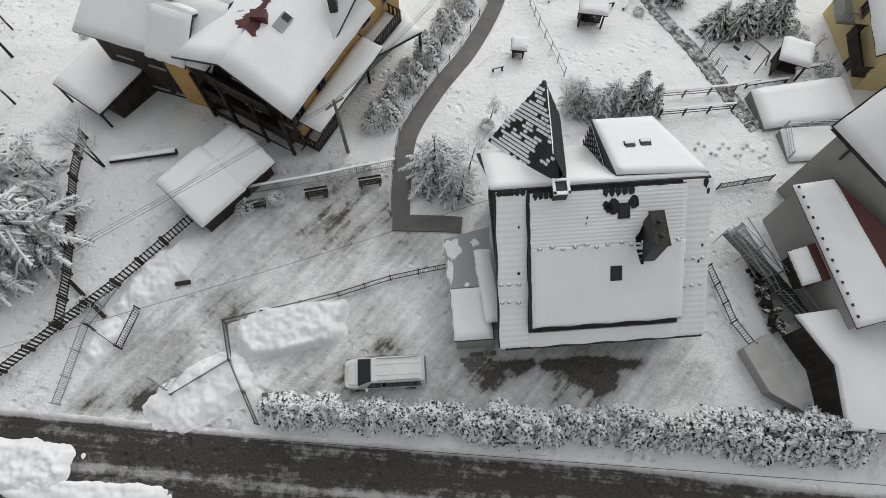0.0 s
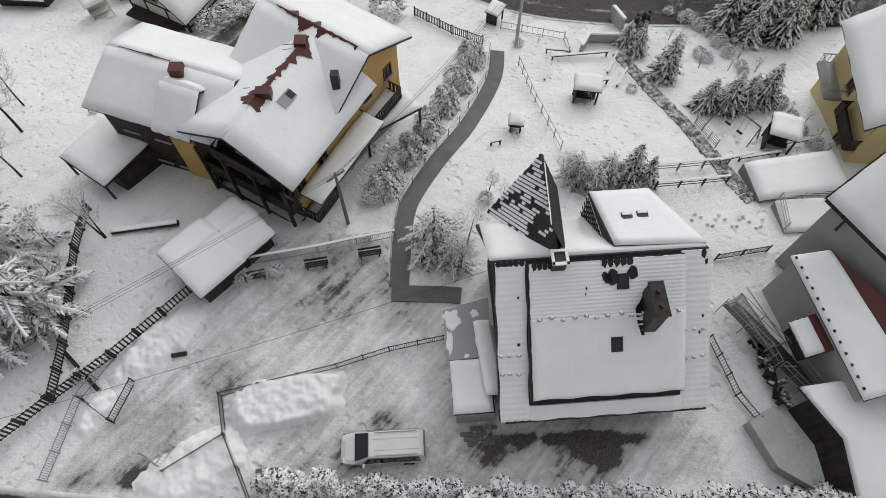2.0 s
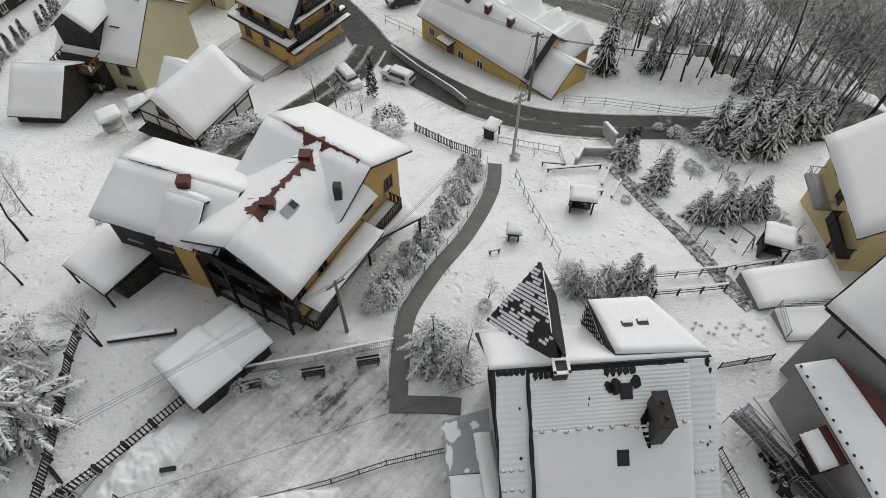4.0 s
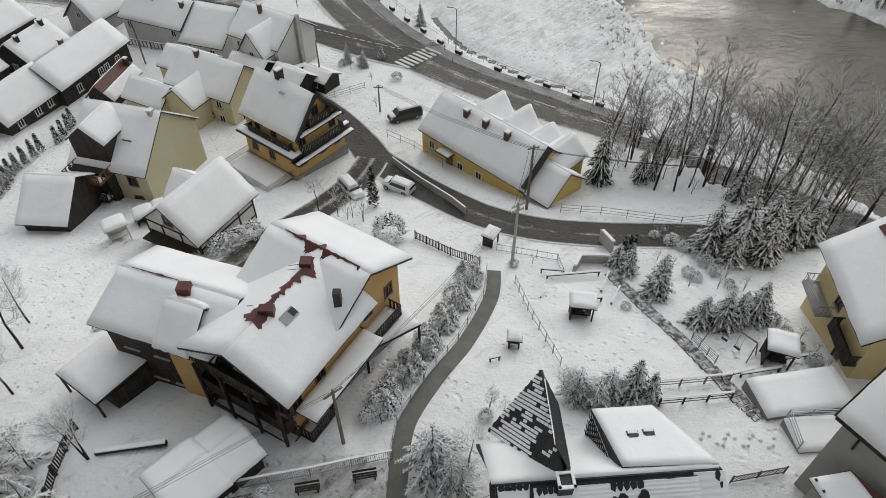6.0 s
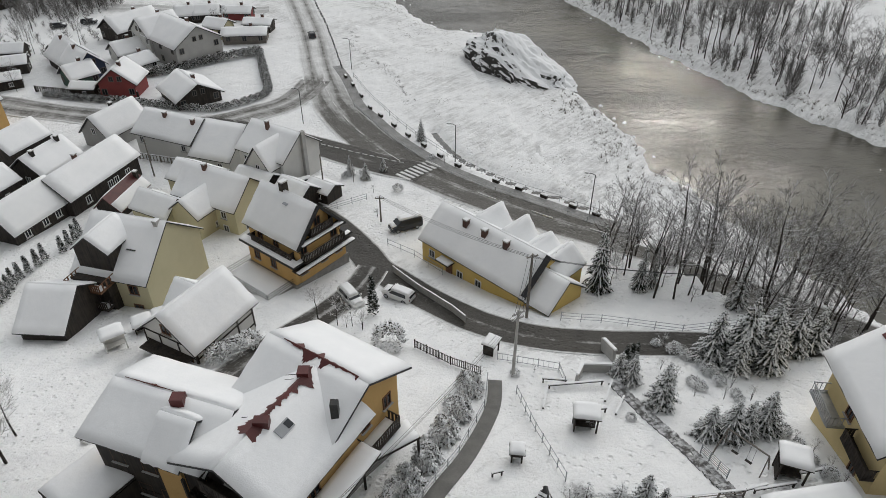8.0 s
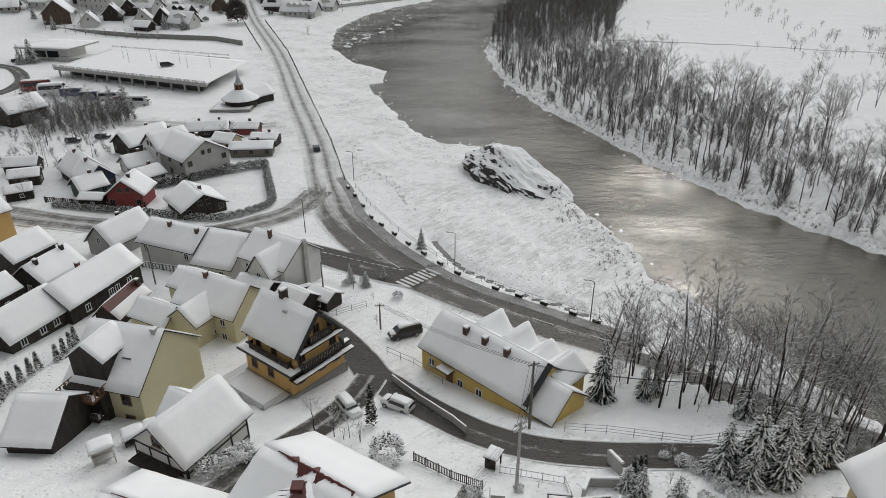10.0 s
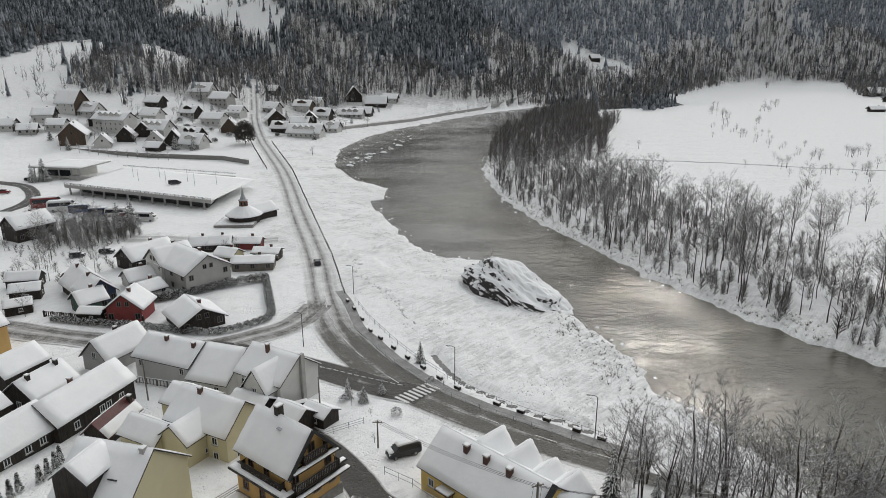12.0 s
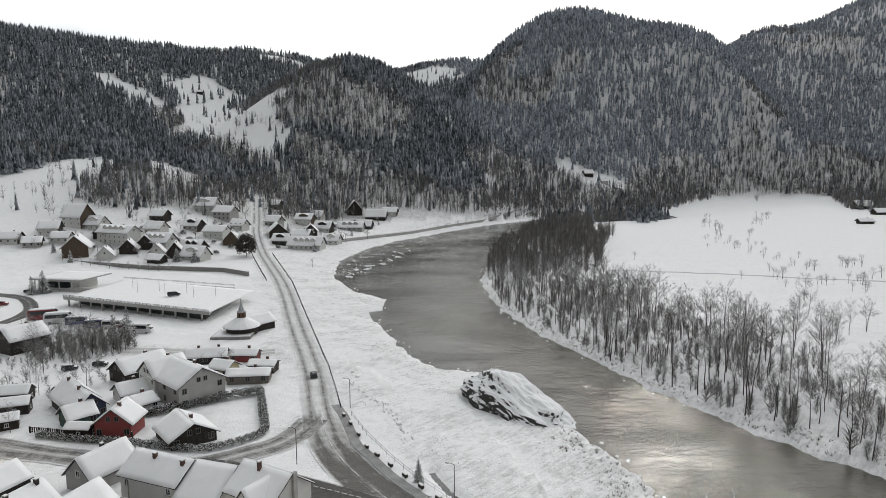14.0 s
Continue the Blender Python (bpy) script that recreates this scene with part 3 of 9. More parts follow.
# ---- houses ----
def snow_sheet(s, o, a, b, thick, seed, nx=9, ny=7, ribs=0.0):
    """A soft layer of snow on the slope that starts at o and is spanned by a (along the eave) and b (up the slope)."""
    o, a, b = Vector(o), Vector(a), Vector(b)
    n = a.cross(b).normalized()
    if n.z < 0:
        n = -n
    top, rim = [], []
    for j in range(ny):
        for i in range(nx):
            u, v = i / (nx - 1), j / (ny - 1)
            e = min(min(u, 1 - u) * a.length, v * b.length, 10.0)
            h = thick * min(1.0, 0.62 + e / (thick * 2.6)) * (0.93 + 0.13 * math.sin(seed + 5.3 * u + 3.1 * v) * math.cos(seed * 1.7 + 4.1 * v - 2.2 * u))
            h += ribs * ((j % 2) - 0.5)
            wob = 0.035 * math.sin(seed * 3 + u * 23 + v * 19) if (i in (0, nx - 1) or j == 0) else 0.0
            p = o + a * u + b * v + n * h
            if j == 0:
                p += b.normalized() * wob
            if i in (0, nx - 1):
                p += a.normalized() * wob
            top.append(p)
            rim.append(o + a * u + b * v + n * 0.004)
    k = nx * ny
    f = [(j * nx + i, j * nx + i + 1, (j + 1) * nx + i + 1, (j + 1) * nx + i) for j in range(ny - 1) for i in range(nx - 1)]
    loop = list(range(nx)) + [j * nx + nx - 1 for j in range(1, ny)] + [(ny - 1) * nx + i for i in range(nx - 2, -1, -1)] + [j * nx for j in range(ny - 2, 0, -1)]
    f += [(loop[(q + 1) % len(loop)], loop[q], k + loop[q], k + loop[(q + 1) % len(loop)]) for q in range(len(loop))]
    s.add(top + rim, f)


def slab(s, pts, thick, slot=0):
    """A plate under four corners."""
    p = [Vector(q) for q in pts]
    n = (p[1] - p[0]).cross(p[3] - p[0]).normalized()
    if n.z < 0:
        n = -n
    q = [a - n * thick for a in p]
    faces = [(0, 1, 2, 3), (7, 6, 5, 4), (0, 4, 5, 1), (1, 5, 6, 2), (2, 6, 7, 3), (3, 7, 4, 0)]
    if (p[1] - p[0]).cross(p[3] - p[0]).z < 0:
        faces = [f[::-1] for f in faces]
    s.add(p + q, faces, slot)


def place(m, s):
    s.v = [tuple(m @ Vector(p)) for p in s.v]
    return s


class Volume:
    """A gabled block of a house, in the house's axes: its ridge runs along its own x."""

    def __init__(self, root, L, W, eave, ridge, wall, roof=ROOF_DARK, at=(0, 0, 0), turn=0, over=(0.45, 0.5), snow=0.18, foot=2.5, hip=(0, 0), gable=None, cover=(1, 1), seed=None, shift=0.0):
        self.root, self.L, self.W, self.eave, self.ridge = root, L, W, eave, ridge
        self.m = pose(*at, 0, 0, turn)
        seed = seed if seed is not None else L * 1.7 + W + at[0]
        k = (ridge - eave) / (W / 2)
        self.k = k
        x, y = L / 2, W / 2
        s = Shape()
        h0, h1 = hip
        s.add([(-x, -y, -foot), (x, -y, -foot), (x, y, -foot), (-x, y, -foot), (-x, -y, eave), (x, -y, eave), (x, y, eave), (-x, y, eave), (-x + h0, 0, ridge), (x - h1, 0, ridge)],
              [(0, 1, 5, 4), (2, 3, 7, 6), (4, 5, 9, 8), (6, 7, 8, 9), (0, 3, 2, 1)])
        s.add([(-x, -y, -foot), (-x, y, -foot), (-x, y, eave), (-x + h0, 0, ridge), (-x, -y, eave)], [(0, 4, 3, 2, 1)], 1 if gable and gable[0] else 0)
        s.add([(x, -y, -foot), (x, y, -foot), (x, y, eave), (x - h1, 0, ridge), (x, -y, eave)], [(0, 1, 2, 3, 4)], 1 if gable and gable[1] else 0)
        extra = [g for g in (gable or ()) if g] or [wall]
        part("wall", place(self.m, s), [wall, extra[0]], root)
        ox, oy = over
        t = 0.16
        r = Shape()
        sn = Shape()
        for side in (-1, 1):
            ze = eave - k * oy
            pts = [Vector((-x - ox, side * (y + oy), ze)), Vector((x + ox, side * (y + oy), ze)), Vector((x + ox - h1, 0, ridge)), Vector((-x - ox + h0, 0, ridge))]
            up = Vector((0, 0, t))
            q = pts + [p + up for p in pts]
            order = [(3, 2, 1, 0), (4, 5, 6, 7), (0, 1, 5, 4), (1, 2, 6, 5), (2, 3, 7, 6), (3, 0, 4, 7)]
            r.add(q, order if side < 0 else [f[::-1] for f in order])
            full = cover[0 if side < 0 else 1]
            if snow and full:
                ins = 0.03
                o = q[4] + Vector((ins, 0, 0)) - (q[7] - q[4]) * 0.005
                a = (q[5] - q[4]) - Vector((2 * ins, 0, 0))
                b = (q[7] - q[4]) * (1.005 * full)
                if h0 or h1:
                    b = Vector((0, b.y, b.z))
                snow_sheet(sn, o, a, b, snow, seed + side)
        for end, h in ((-1, h0), (1, h1)):
            if h:
                e0, e1, top = Vector((end * (x + ox), -y - oy, eave - k * oy)), Vector((end * (x + ox), y + oy, eave - k * oy)), Vector((end * (x + ox - h), 0, ridge))
                up = Vector((0, 0, t))
                r.add([e0, e1, top, e0 + up, e1 + up, top + up], [(3, 4, 5) if end > 0 else (5, 4, 3), (0, 1, 4, 3), (0, 2, 1)])
                c = (e0 + e1 + top) / 3
                w = [c + (p - c) * 0.97 + Vector((0, 0, t + 0.02)) for p in (e0, e1, top)]
                d = [p + Vector((0, 0, snow)) for p in (c + (q - c) * 0.93 for q in (e0 + up, e1 + up, top + up))]
                sn.add(w + d, [(3, 4, 5), (0, 1, 4, 3), (1, 2, 5, 4), (2, 0, 3, 5)])
        if h0 or h1:
            # clip the long sheets to the hipped outline
            out = []
            for px_, py_, pz_ in sn.v:
                f = min(1.0, abs(py_) / (y + oy))
                lo, hi = -x - ox + h0 * (1 - f) + 0.05, x + ox - h1 * (1 - f) - 0.05
                out.append((min(max(px_, lo), hi), py_, pz_))
            sn.v = out
        self.roof = part("roof", place(self.m, r), roof, root)
        if sn.v:
            part("snow_cover", place(self.m, sn), ROOF_SNOW, self.roof, smooth=True)

    def on_roof(self, u, v, side=-1):
        """A place on the slope: u along the ridge (-1..1), v from the eave (0) to the ridge (1)."""
        y = side * self.W / 2 * (1 - v)
        return self.m @ Vector((u * self.L / 2, y, self.ridge - self.k * abs(y) + 0.16))

    def face(self, side):
        """The axes of a wall: along it, outwards, and its middle at the foot."""
        x, y = self.L / 2, self.W / 2
        return {'S': ((1, 0), (0, -1), (0, -y)), 'N': ((-1, 0), (0, 1), (0, y)), 'E': ((0, 1), (1, 0), (x, 0)), 'W': ((0, -1), (-1, 0), (-x, 0))}[side]

    def spot(self, side, u, z, out=0.0):
        a, o, c = self.face(side)
        turn = {'S': 0, 'N': 180, 'E': 90, 'W': -90}[side]
        return self.m @ pose(c[0] + a[0] * u + o[0] * out, c[1] + a[1] * u + o[1] * out, z, 0, 0, turn)

    def windows(self, side, spots, w=1.0, h=1.25, frame=None, sill=True):
        for u, z in spots:
            window(self.root, self.spot(side, u, z), w, h, frame or FRAME, sill)

    def door(self, side, u, z=0.0, w=0.95, h=2.05, mat=None):
        m = self.spot(side, u, z)
        s = Shape()
        s.box((0, -0.03, h / 2), (w + 0.16, 0.08, h + 0.1)).box((0, -0.075, h / 2), (w, 0.04, h - 0.04))
        d = part("door", place(m, s), mat or BROWN_WOOD, self.root)
        k = Shape().box((w * 0.38, -0.12, 1.0), (0.1, 0.05, 0.03))
        part("handle", place(m, k), METAL, d)

    def balcony(self, side, u, z, w, depth=1.1, mat=None, snow=True, slats=True):
        m = self.spot(side, u, z)
        mat = mat or DARK_WOOD
        s = Shape().box((0, -depth / 2, -0.09), (w, depth, 0.16))
        b = part("balcony", place(m, s), mat, self.root)
        r = Shape()
        for zz in (0.08, 0.95):
            r.box((0, -depth + 0.04, zz), (w, 0.07, 0.07))
            for sx in (-1, 1):
                r.box((sx * (w / 2 - 0.04), -depth / 2, zz), (0.07, depth, 0.07))
        part("railing", place(m, r), mat, b)
        n = max(3, int(w / 0.25))
        one = Shape().box((0, 0, 0.5), (0.19 if slats else 0.04, 0.03, 0.88)).mesh("slat", mat)
        spots = [(-w / 2 + 0.1 + i * (w - 0.2) / n, -depth + 0.04, 0) for i in range(n + 1)] + [(sx * (w / 2 - 0.04), -depth + i * depth / 4, 90) for sx in (-1, 1) for i in range(1, 4)]
        for sx, sy, turn in spots:
            part("slat", one, None, b).matrix_local = m @ pose(sx, sy, 0, 0, 0, turn)
        if snow:
            q = Shape()
            snow_sheet(q, (-w / 2 + 0.1, -depth + 0.1, 0), (w - 0.2, 0, 0), (0, depth - 0.12, 0), 0.14, w, 6, 4)
            part("snow_cover", place(m, q), ROOF_SNOW, b, smooth=True)

    def chimney(self, u, v, side=-1, size=(0.6, 0.6), h=1.1, mat=None, cap=True):
        p = self.on_roof(u, v, side)
        mat = mat or BRICK
        s = Shape().box((p.x, p.y, p.z + h / 2 - 0.5), (*size, h + 1.0))
        c = part("chimney", s, mat, self.root)
        if cap:
            k = Shape().box((p.x, p.y, p.z + h + 0.05), (size[0] + 0.14, size[1] + 0.14, 0.1))
            part("cap", k, CONCRETE, c)
            q = Shape().box((p.x, p.y, p.z + h + 0.13), (size[0], size[1], 0.07))
            part("snow_cap", q, ROOF_SNOW, c)

    def dormer(self, u, v, w, h, depth, wall, side=-1, roof=ROOF_DARK, rise=0.9, win=True, snow=0.2):
        """A small gabled dormer standing on the slope, its front facing down it."""
        p = self.on_roof(u, v, side)
        loc = self.m.inverted() @ p
        turn = -90 if side < 0 else 90
        d = depth
        at = self.m @ pose(loc.x, loc.y - side * d / 2, loc.z - 0.1, 0, 0, turn)
        return Volume(self.root, d, w, h, h + rise, wall, roof, at.translation, math.degrees(at.to_euler().z), (0.25, 0.25), snow, 1.2)


WINDOWS = {}


def window(root, m, w, h, frame, sill=True):
    key = (round(w, 2), round(h, 2), frame.name)
    if key not in WINDOWS:
        f, g, s = Shape(), Shape(), Shape()
        t = 0.09
        for sx in (-1, 1):
            f.box((sx * (w / 2 - t / 2), -0.03, h / 2), (t, 0.1, h))
        for zz in (t / 2, h - t / 2):
            f.box((0, -0.03, zz), (w - 2 * t, 0.1, t))
        if w > 0.7:
            f.box((0, -0.025, h / 2), (t * 0.8, 0.08, h - 2 * t))
        g.box((0, -0.008, h / 2), (w - t, 0.02, h - t))
        s.box((0, -0.1, -0.04), (w + 0.2, 0.22, 0.05))
        WINDOWS[key] = (f.mesh("window", frame), g.mesh("pane", GLASS), s.mesh("sill", CONCRETE))
    for i, me in enumerate(WINDOWS[key][:3 if sill else 2]):
        if i == 0:
            top = part("window", me, None, root)
            top.matrix_local = m
        else:
            part(("", "pane", "sill")[i], me, None, top)


def home(name, label, x, y, yaw, z=None, group="houses of the valley"):
    return thing(name, label, "house", pose(x, y, zat(x, y) if z is None else z, 0, 0, yaw), group)




# the near house: ridge along x, the yard side is -y
near = home("house", "snow-roofed house with dark shingled gable, dormers and low annexes", 8.2, 14.7, 4.2, 0.0, "houses on the slope")
K = 0.81
RIDGE = 8.3
s = Shape()
s.add([(-5.0, -6.0, -1), (5.2, -6.0, -1), (5.2, 3.2, -1), (-5.0, 3.2, -1), (-5.0, -6.0, 3.4), (5.2, -6.0, 3.4), (5.2, 3.2, 5.6), (-5.0, 3.2, 5.6), (-5.0, 0, 8.2), (5.2, 0, 8.2)],
      [(0, 1, 5, 4), (1, 2, 6, 9, 5), (2, 3, 7, 6), (3, 0, 4, 8, 7), (0, 3, 2, 1)])
part("wall", s, DARK_WOOD, near)
s = Shape()
slab(s, [(-5.55, -6.95, RIDGE - K * 6.95), (5.85, -6.95, RIDGE - K * 6.95), (5.6, 0, RIDGE), (-5.55, 0, RIDGE)], 0.18)
slab(s, [(-5.55, 0, RIDGE), (5.6, 0, RIDGE), (5.6, 3.9, RIDGE - K * 3.9), (-6.0, 3.9, RIDGE - K * 3.9)], 0.18)
near_roof = part("roof", s, ROOF_DARK, near)
s = Shape()
n_ = Vector((0, -K, 1)).normalized()
snow_sheet(s, (-5.55, -6.97, RIDGE - K * 6.97), (1.56, 0, 0), (0, 6.92, K * 6.92), 0.08, 1, 9, 54, 0.018)
snow_sheet(s, (4.28, -6.97, RIDGE - K * 6.97), (1.57, 0, 0), (-0.14, 6.92, K * 6.92), 0.08, 2, 9, 54, 0.018)
snow_sheet(s, (-3.97, -6.97, RIDGE - K * 6.97), (8.29, 0, 0), (0, 0.66, K * 0.66), 0.12, 3, 24, 4)
part("snow_cover", s, ROOF_SNOW, near_roof, "thin snow showing the courses of the sheet")
s = Shape()
snow_sheet(s, (5.5, 3.85, RIDGE - K * 3.85), (-11.3, 0, 0), (0, -3.75, K * 3.75), 0.2, 4, 16, 8)
part("snow_cover", s, ROOF_SNOW, near_roof, smooth=True)
# raised middle field of the yard-side slope
s = Shape()
slab(s, [(-3.95, -6.25, RIDGE - K * 6.25 + 0.62), (4.26, -6.25, RIDGE - K * 6.25 + 0.62), (4.26, -0.25, RIDGE + 0.02), (-3.95, -0.25, RIDGE + 0.02)], 0.5)
field = part("shed_dormer", s, ROOF_DARK, near_roof)
s = Shape()
o_, b_ = Vector((-3.7, -6.2, 3.90)), Vector((0, 5.94, 5.94 * 0.7437))
snow_sheet(s, o_ + Vector((-0.12, 0, 0)), (8.12, 0, 0), b_ * 0.60, 0.16, 6, 34, 30, 0.012)
part("snow_cover", s, ROOF_SNOW, field, smooth=True)
s = Shape()
snow_sheet(s, o_ + b_ * 0.60 + Vector((-0.12, 0, 0)), (8.12, 0, 0), b_ * 0.397, 0.10, 7, 34, 30, 0.018)
part("snow_cover", s, ROOF_SNOW, field, "thinner snow over stepped roof sheet")
def snow_guard(x, y, z, k, parent):
    """A dark hoop that holds a small cushion of snow."""
    g = Shape().tube([(x - 0.12, y + 0.05, z), (x - 0.07, y - 0.04, z + 0.03), (x, y - 0.07, z + 0.04), (x + 0.07, y - 0.04, z + 0.03), (x + 0.12, y + 0.05, z)], 0.022, 4)
    g = part("snow_guard", g, ROOF_DARK, parent)
    part("snow_clod", Shape().tube([(x, y - 0.05, z), (x, y + 0.02, z + 0.06), (x, y + 0.13, z + 0.05)], [0.05, 0.10, 0.03], 6), ROOF_SNOW, g, smooth=True)


rnd = random.Random(3)
for k in range(13):
    q = o_ + b_ * (0.58 + 0.012 * math.sin(k * 2.1)) + Vector((0.35 + k * 0.6 + rnd.uniform(-0.08, 0.08), 0, 0.2))
    snow_guard(q.x, q.y, q.z, k, field)
for x0, y in ((-5.4, -4.1), (-5.4, -4.9), (4.45, -3.5), (4.45, -4.7)):
    for k in range(3):
        x = x0 + 0.45 * k + rnd.uniform(-0.05, 0.05)
        snow_guard(x, y + rnd.uniform(-0.08, 0.08), RIDGE + K * y + 0.12, k, near_roof)
# roof windows
for x, y in ((1.0, -1.25), (0.65, -3.95)):
    z = 3.8575 + 0.7437 * (y + 6.25) + 0.05
    m = pose(x, y, z, math.degrees(math.atan(0.7437)), 0, 0)
    w = part("roof_window", place(m, Shape().box((0, 0, 0.06), (0.62, 0.82, 0.14))), ROOF_DARK, near_roof)
    part("pane", place(m, Shape().box((0, 0, 0.14), (0.46, 0.66, 0.03))), GLASS, w)
s = Shape()
for x, y, a, b in ((0.45, -1.1, 0.42, 0.36), (0.2, -1.15, 0.3, 0.22), (1.5, -0.95, 0.35, 0.3), (0.05, -1.0, 0.2, 0.16)):
    z = 3.8575 + 0.7437 * (y + 6.25) + 0.15
    pts = [(x + a * (0.75 + 0.25 * math.sin(3 * k)) * math.cos(k * 0.628), y + b * math.sin(k * 0.628), z + b * math.sin(k * 0.628) * 0.7437 + 0.012) for k in range(10)]
    s = Shape()
    s.add(pts, [tuple(range(10))])
    part("bare_patch", s, ROOF_DARK, near_roof, "dark roof sheet where the snow has slid")
bare = [(-5.35 + 0.3 * k, 0.16, -0.16, 0.13) for k in range(5)] + [(-3.55 + 0.27 * k, 0.13, -0.42, 0.2) for k in range(4)] + [(0.05 + 0.33 * k, 0.16, -0.44, 0.22) for k in range(5)] + [(-3.3 + 0.36 * k, 0.2, -0.28, 0.06) for k in range(14)]
bare += [(5.3, 0.14, -0.25, 0.2), (5.45, 0.08, -0.6, 0.12), (-4.9, 0.08, -0.2, 0.08), (2.9, 0.22, -0.28, 0.05), (-4.4, 0.05, -1.6, 0.06), (-0.9, 0.04, -1.5, 0.06), (-0.95, 0.03, -1.75, 0.05), (5.35, 0.06, -2.9, 0.07), (5.2, 0.05, -3.6, 0.08), (-4.45, 0.08, -3.6, 0.07)]
for i, (x, a, y, b) in enumerate(bare):
    inner = -3.9 < x < 4.2
    z, k_ = (3.8575 + 0.7437 * (y + 6.25) + 0.165, 0.7437) if inner else (RIDGE + K * y + 0.135, K)
    ring_ = [(x + a * math.cos(j * 0.628) * (1 + 0.2 * math.sin(3 * j + i)), y + b * math.sin(j * 0.628) * (1 + 0.2 * math.cos(2 * j + i))) for j in range(10)]
    s = Shape()
    s.add([(u, v_, z + (v_ - y) * k_) for u, v_ in ring_] + [(u, v_, z + (v_ - y) * k_ - 0.12) for u, v_ in ring_], [tuple(range(10))] + [(j, j + 10, (j + 1) % 10 + 10, (j + 1) % 10) for j in range(10)])
    part("bare_patch", s, ROOF_DARK, near_roof, "dark roof sheet where the snow has slid")
s = Shape()
pts = [(2.05, -1.9), (1.85, -2.25), (1.62, -2.5), (1.72, -3.1), (1.95, -3.7), (2.1, -3.75)]
s.add([(x, y, 3.8575 + 0.7437 * (y + 6.25) + 0.19) for x, y in pts], [tuple(range(6))[::-1], tuple(range(6))])
part("bare_patch", s, ROOF_DARK, near_roof, "dark roof sheet beside the chimney")
# chimneys
s = Shape().box((2.35, -2.7, 6.6), (0.68, 1.75, 3.7))
c = part("chimney", s, ROOF_DARK, near, "broad chimney clad in dark sheet")
part("cap", Shape().box((2.35, -2.7, 8.5), (0.8, 1.9, 0.08)), DARK_WOOD, c)
for dy in (-0.4, 0.35):
    part("flue", Shape().tube([(2.35, -2.7 + dy, 8.5), (2.35, -2.7 + dy, 8.72)], 0.11, 10), BLACK_IRON, c)
s = Shape().box((-2.35, -0.35, 8.5), (0.72, 0.66, 1.1))
c = part("chimney", s, BLACK_IRON, near)
s = Shape()
for dx, dy, a, b in ((-0.36, 0, 0.14, 0.9), (0.36, 0, 0.14, 0.9), (0, -0.36, 0.86, 0.16), (0, 0.36, 0.6, 0.12)):
    s.box((-2.35 + dx, -0.35 + dy, 9.1), (a, b, 0.12))
part("snow_cap", s, ROOF_SNOW, c)
# steep gable on the far slope
tip, root_ = Vector((-2.3, 6.2, 8.6)), Vector((-2.2, 0.2, 8.35))
lf, lb = Vector((-5.45, 4.1, 5.15)), Vector((-2.55, 0.25, 8.1))
rf, rb = Vector((-0.9, 5.0, 5.0)), Vector((-1.75, 0.3, 7.9))
s = Shape()
slab(s, [lf + Vector((0.25, 0.9, -0.6)), tip, root_, lb], 0.15)
slab(s, [tip, rf + Vector((0, 1.1, 0)), rb, root_], 0.15)
s.add([tip + Vector((0, -0.35, -0.2)), lf + Vector((0.5, 0.7, -0.6)), rf + Vector((-0.2, 0.6, -0.2))], [(0, 1, 2)])
steep = part("steep_gable", s, ROOF_DARK, near, "steep gable roof with wet dark shingles and snow remnants")
SHINGLE = snowy("snowy_shingle", (0.018, 0.018, 0.02), (0.04, 0.04, 0.042), 0.58, 0.72, 3.2)
SHINGLES = [Shape().box((0, 0, 0), (0.27, 0.25, 0.03)).mesh("shingle", ROOF_DARK), Shape().box((0, 0, 0), (0.27, 0.25, 0.03)).box((0, -0.02, 0.04), (0.29, 0.15, 0.05), 0, 1).mesh("shingle", [ROOF_DARK, ROOF_SNOW])]
a_, b_ = lf + Vector((0.25, 0.9, -0.6)), lb
nrm = (tip - a_).cross(b_ - a_).normalized()
nrm = nrm if nrm.z > 0 else -nrm
ex = (b_ - a_).normalized()
ey = nrm.cross(ex)
turn_ = Matrix((ex, ey, nrm)).transposed().to_4x4()
rnd = random.Random(8)
for i in range(19):
    for j in range(20):
        u, v_ = (i + 0.5 + 0.25 * (j % 2)) / 19.5, (j + 0.5) / 20
        lo, hi = a_.lerp(b_, u), tip.lerp(root_, u)
        step = min(1.0, (hi - lo).length / 5.0)
        if v_ > step - 0.02:
            continue
        m = turn_.copy()
        q = lo.lerp(hi, v_ / step)
        m.translation = q + nrm * 0.03
        laden = noise.noise(Vector((u * 6, v_ * 4, 2.0))) + 0.35 * (u < 0.55) + 0.5 * (v_ / step > 0.86) - 0.45 * (v_ < 0.35 and u > 0.6) + rnd.uniform(-0.3, 0.3) > 0.12
        ob = part("shingle", SHINGLES[1 if laden else 0], None, steep)
        ob.matrix_local = m @ pose(0, 0, 0, 4, 0, 0)
s = Shape()
snow_sheet(s, rf + Vector((0, 1.0, 0.05)), rb - rf - Vector((0, 1.0, 0)), (tip - rf - Vector((0, 1.1, 0))) * 0.9, 0.06, 5, 8, 8, 0.02)
part("snow_cover", s, SHINGLE, steep)
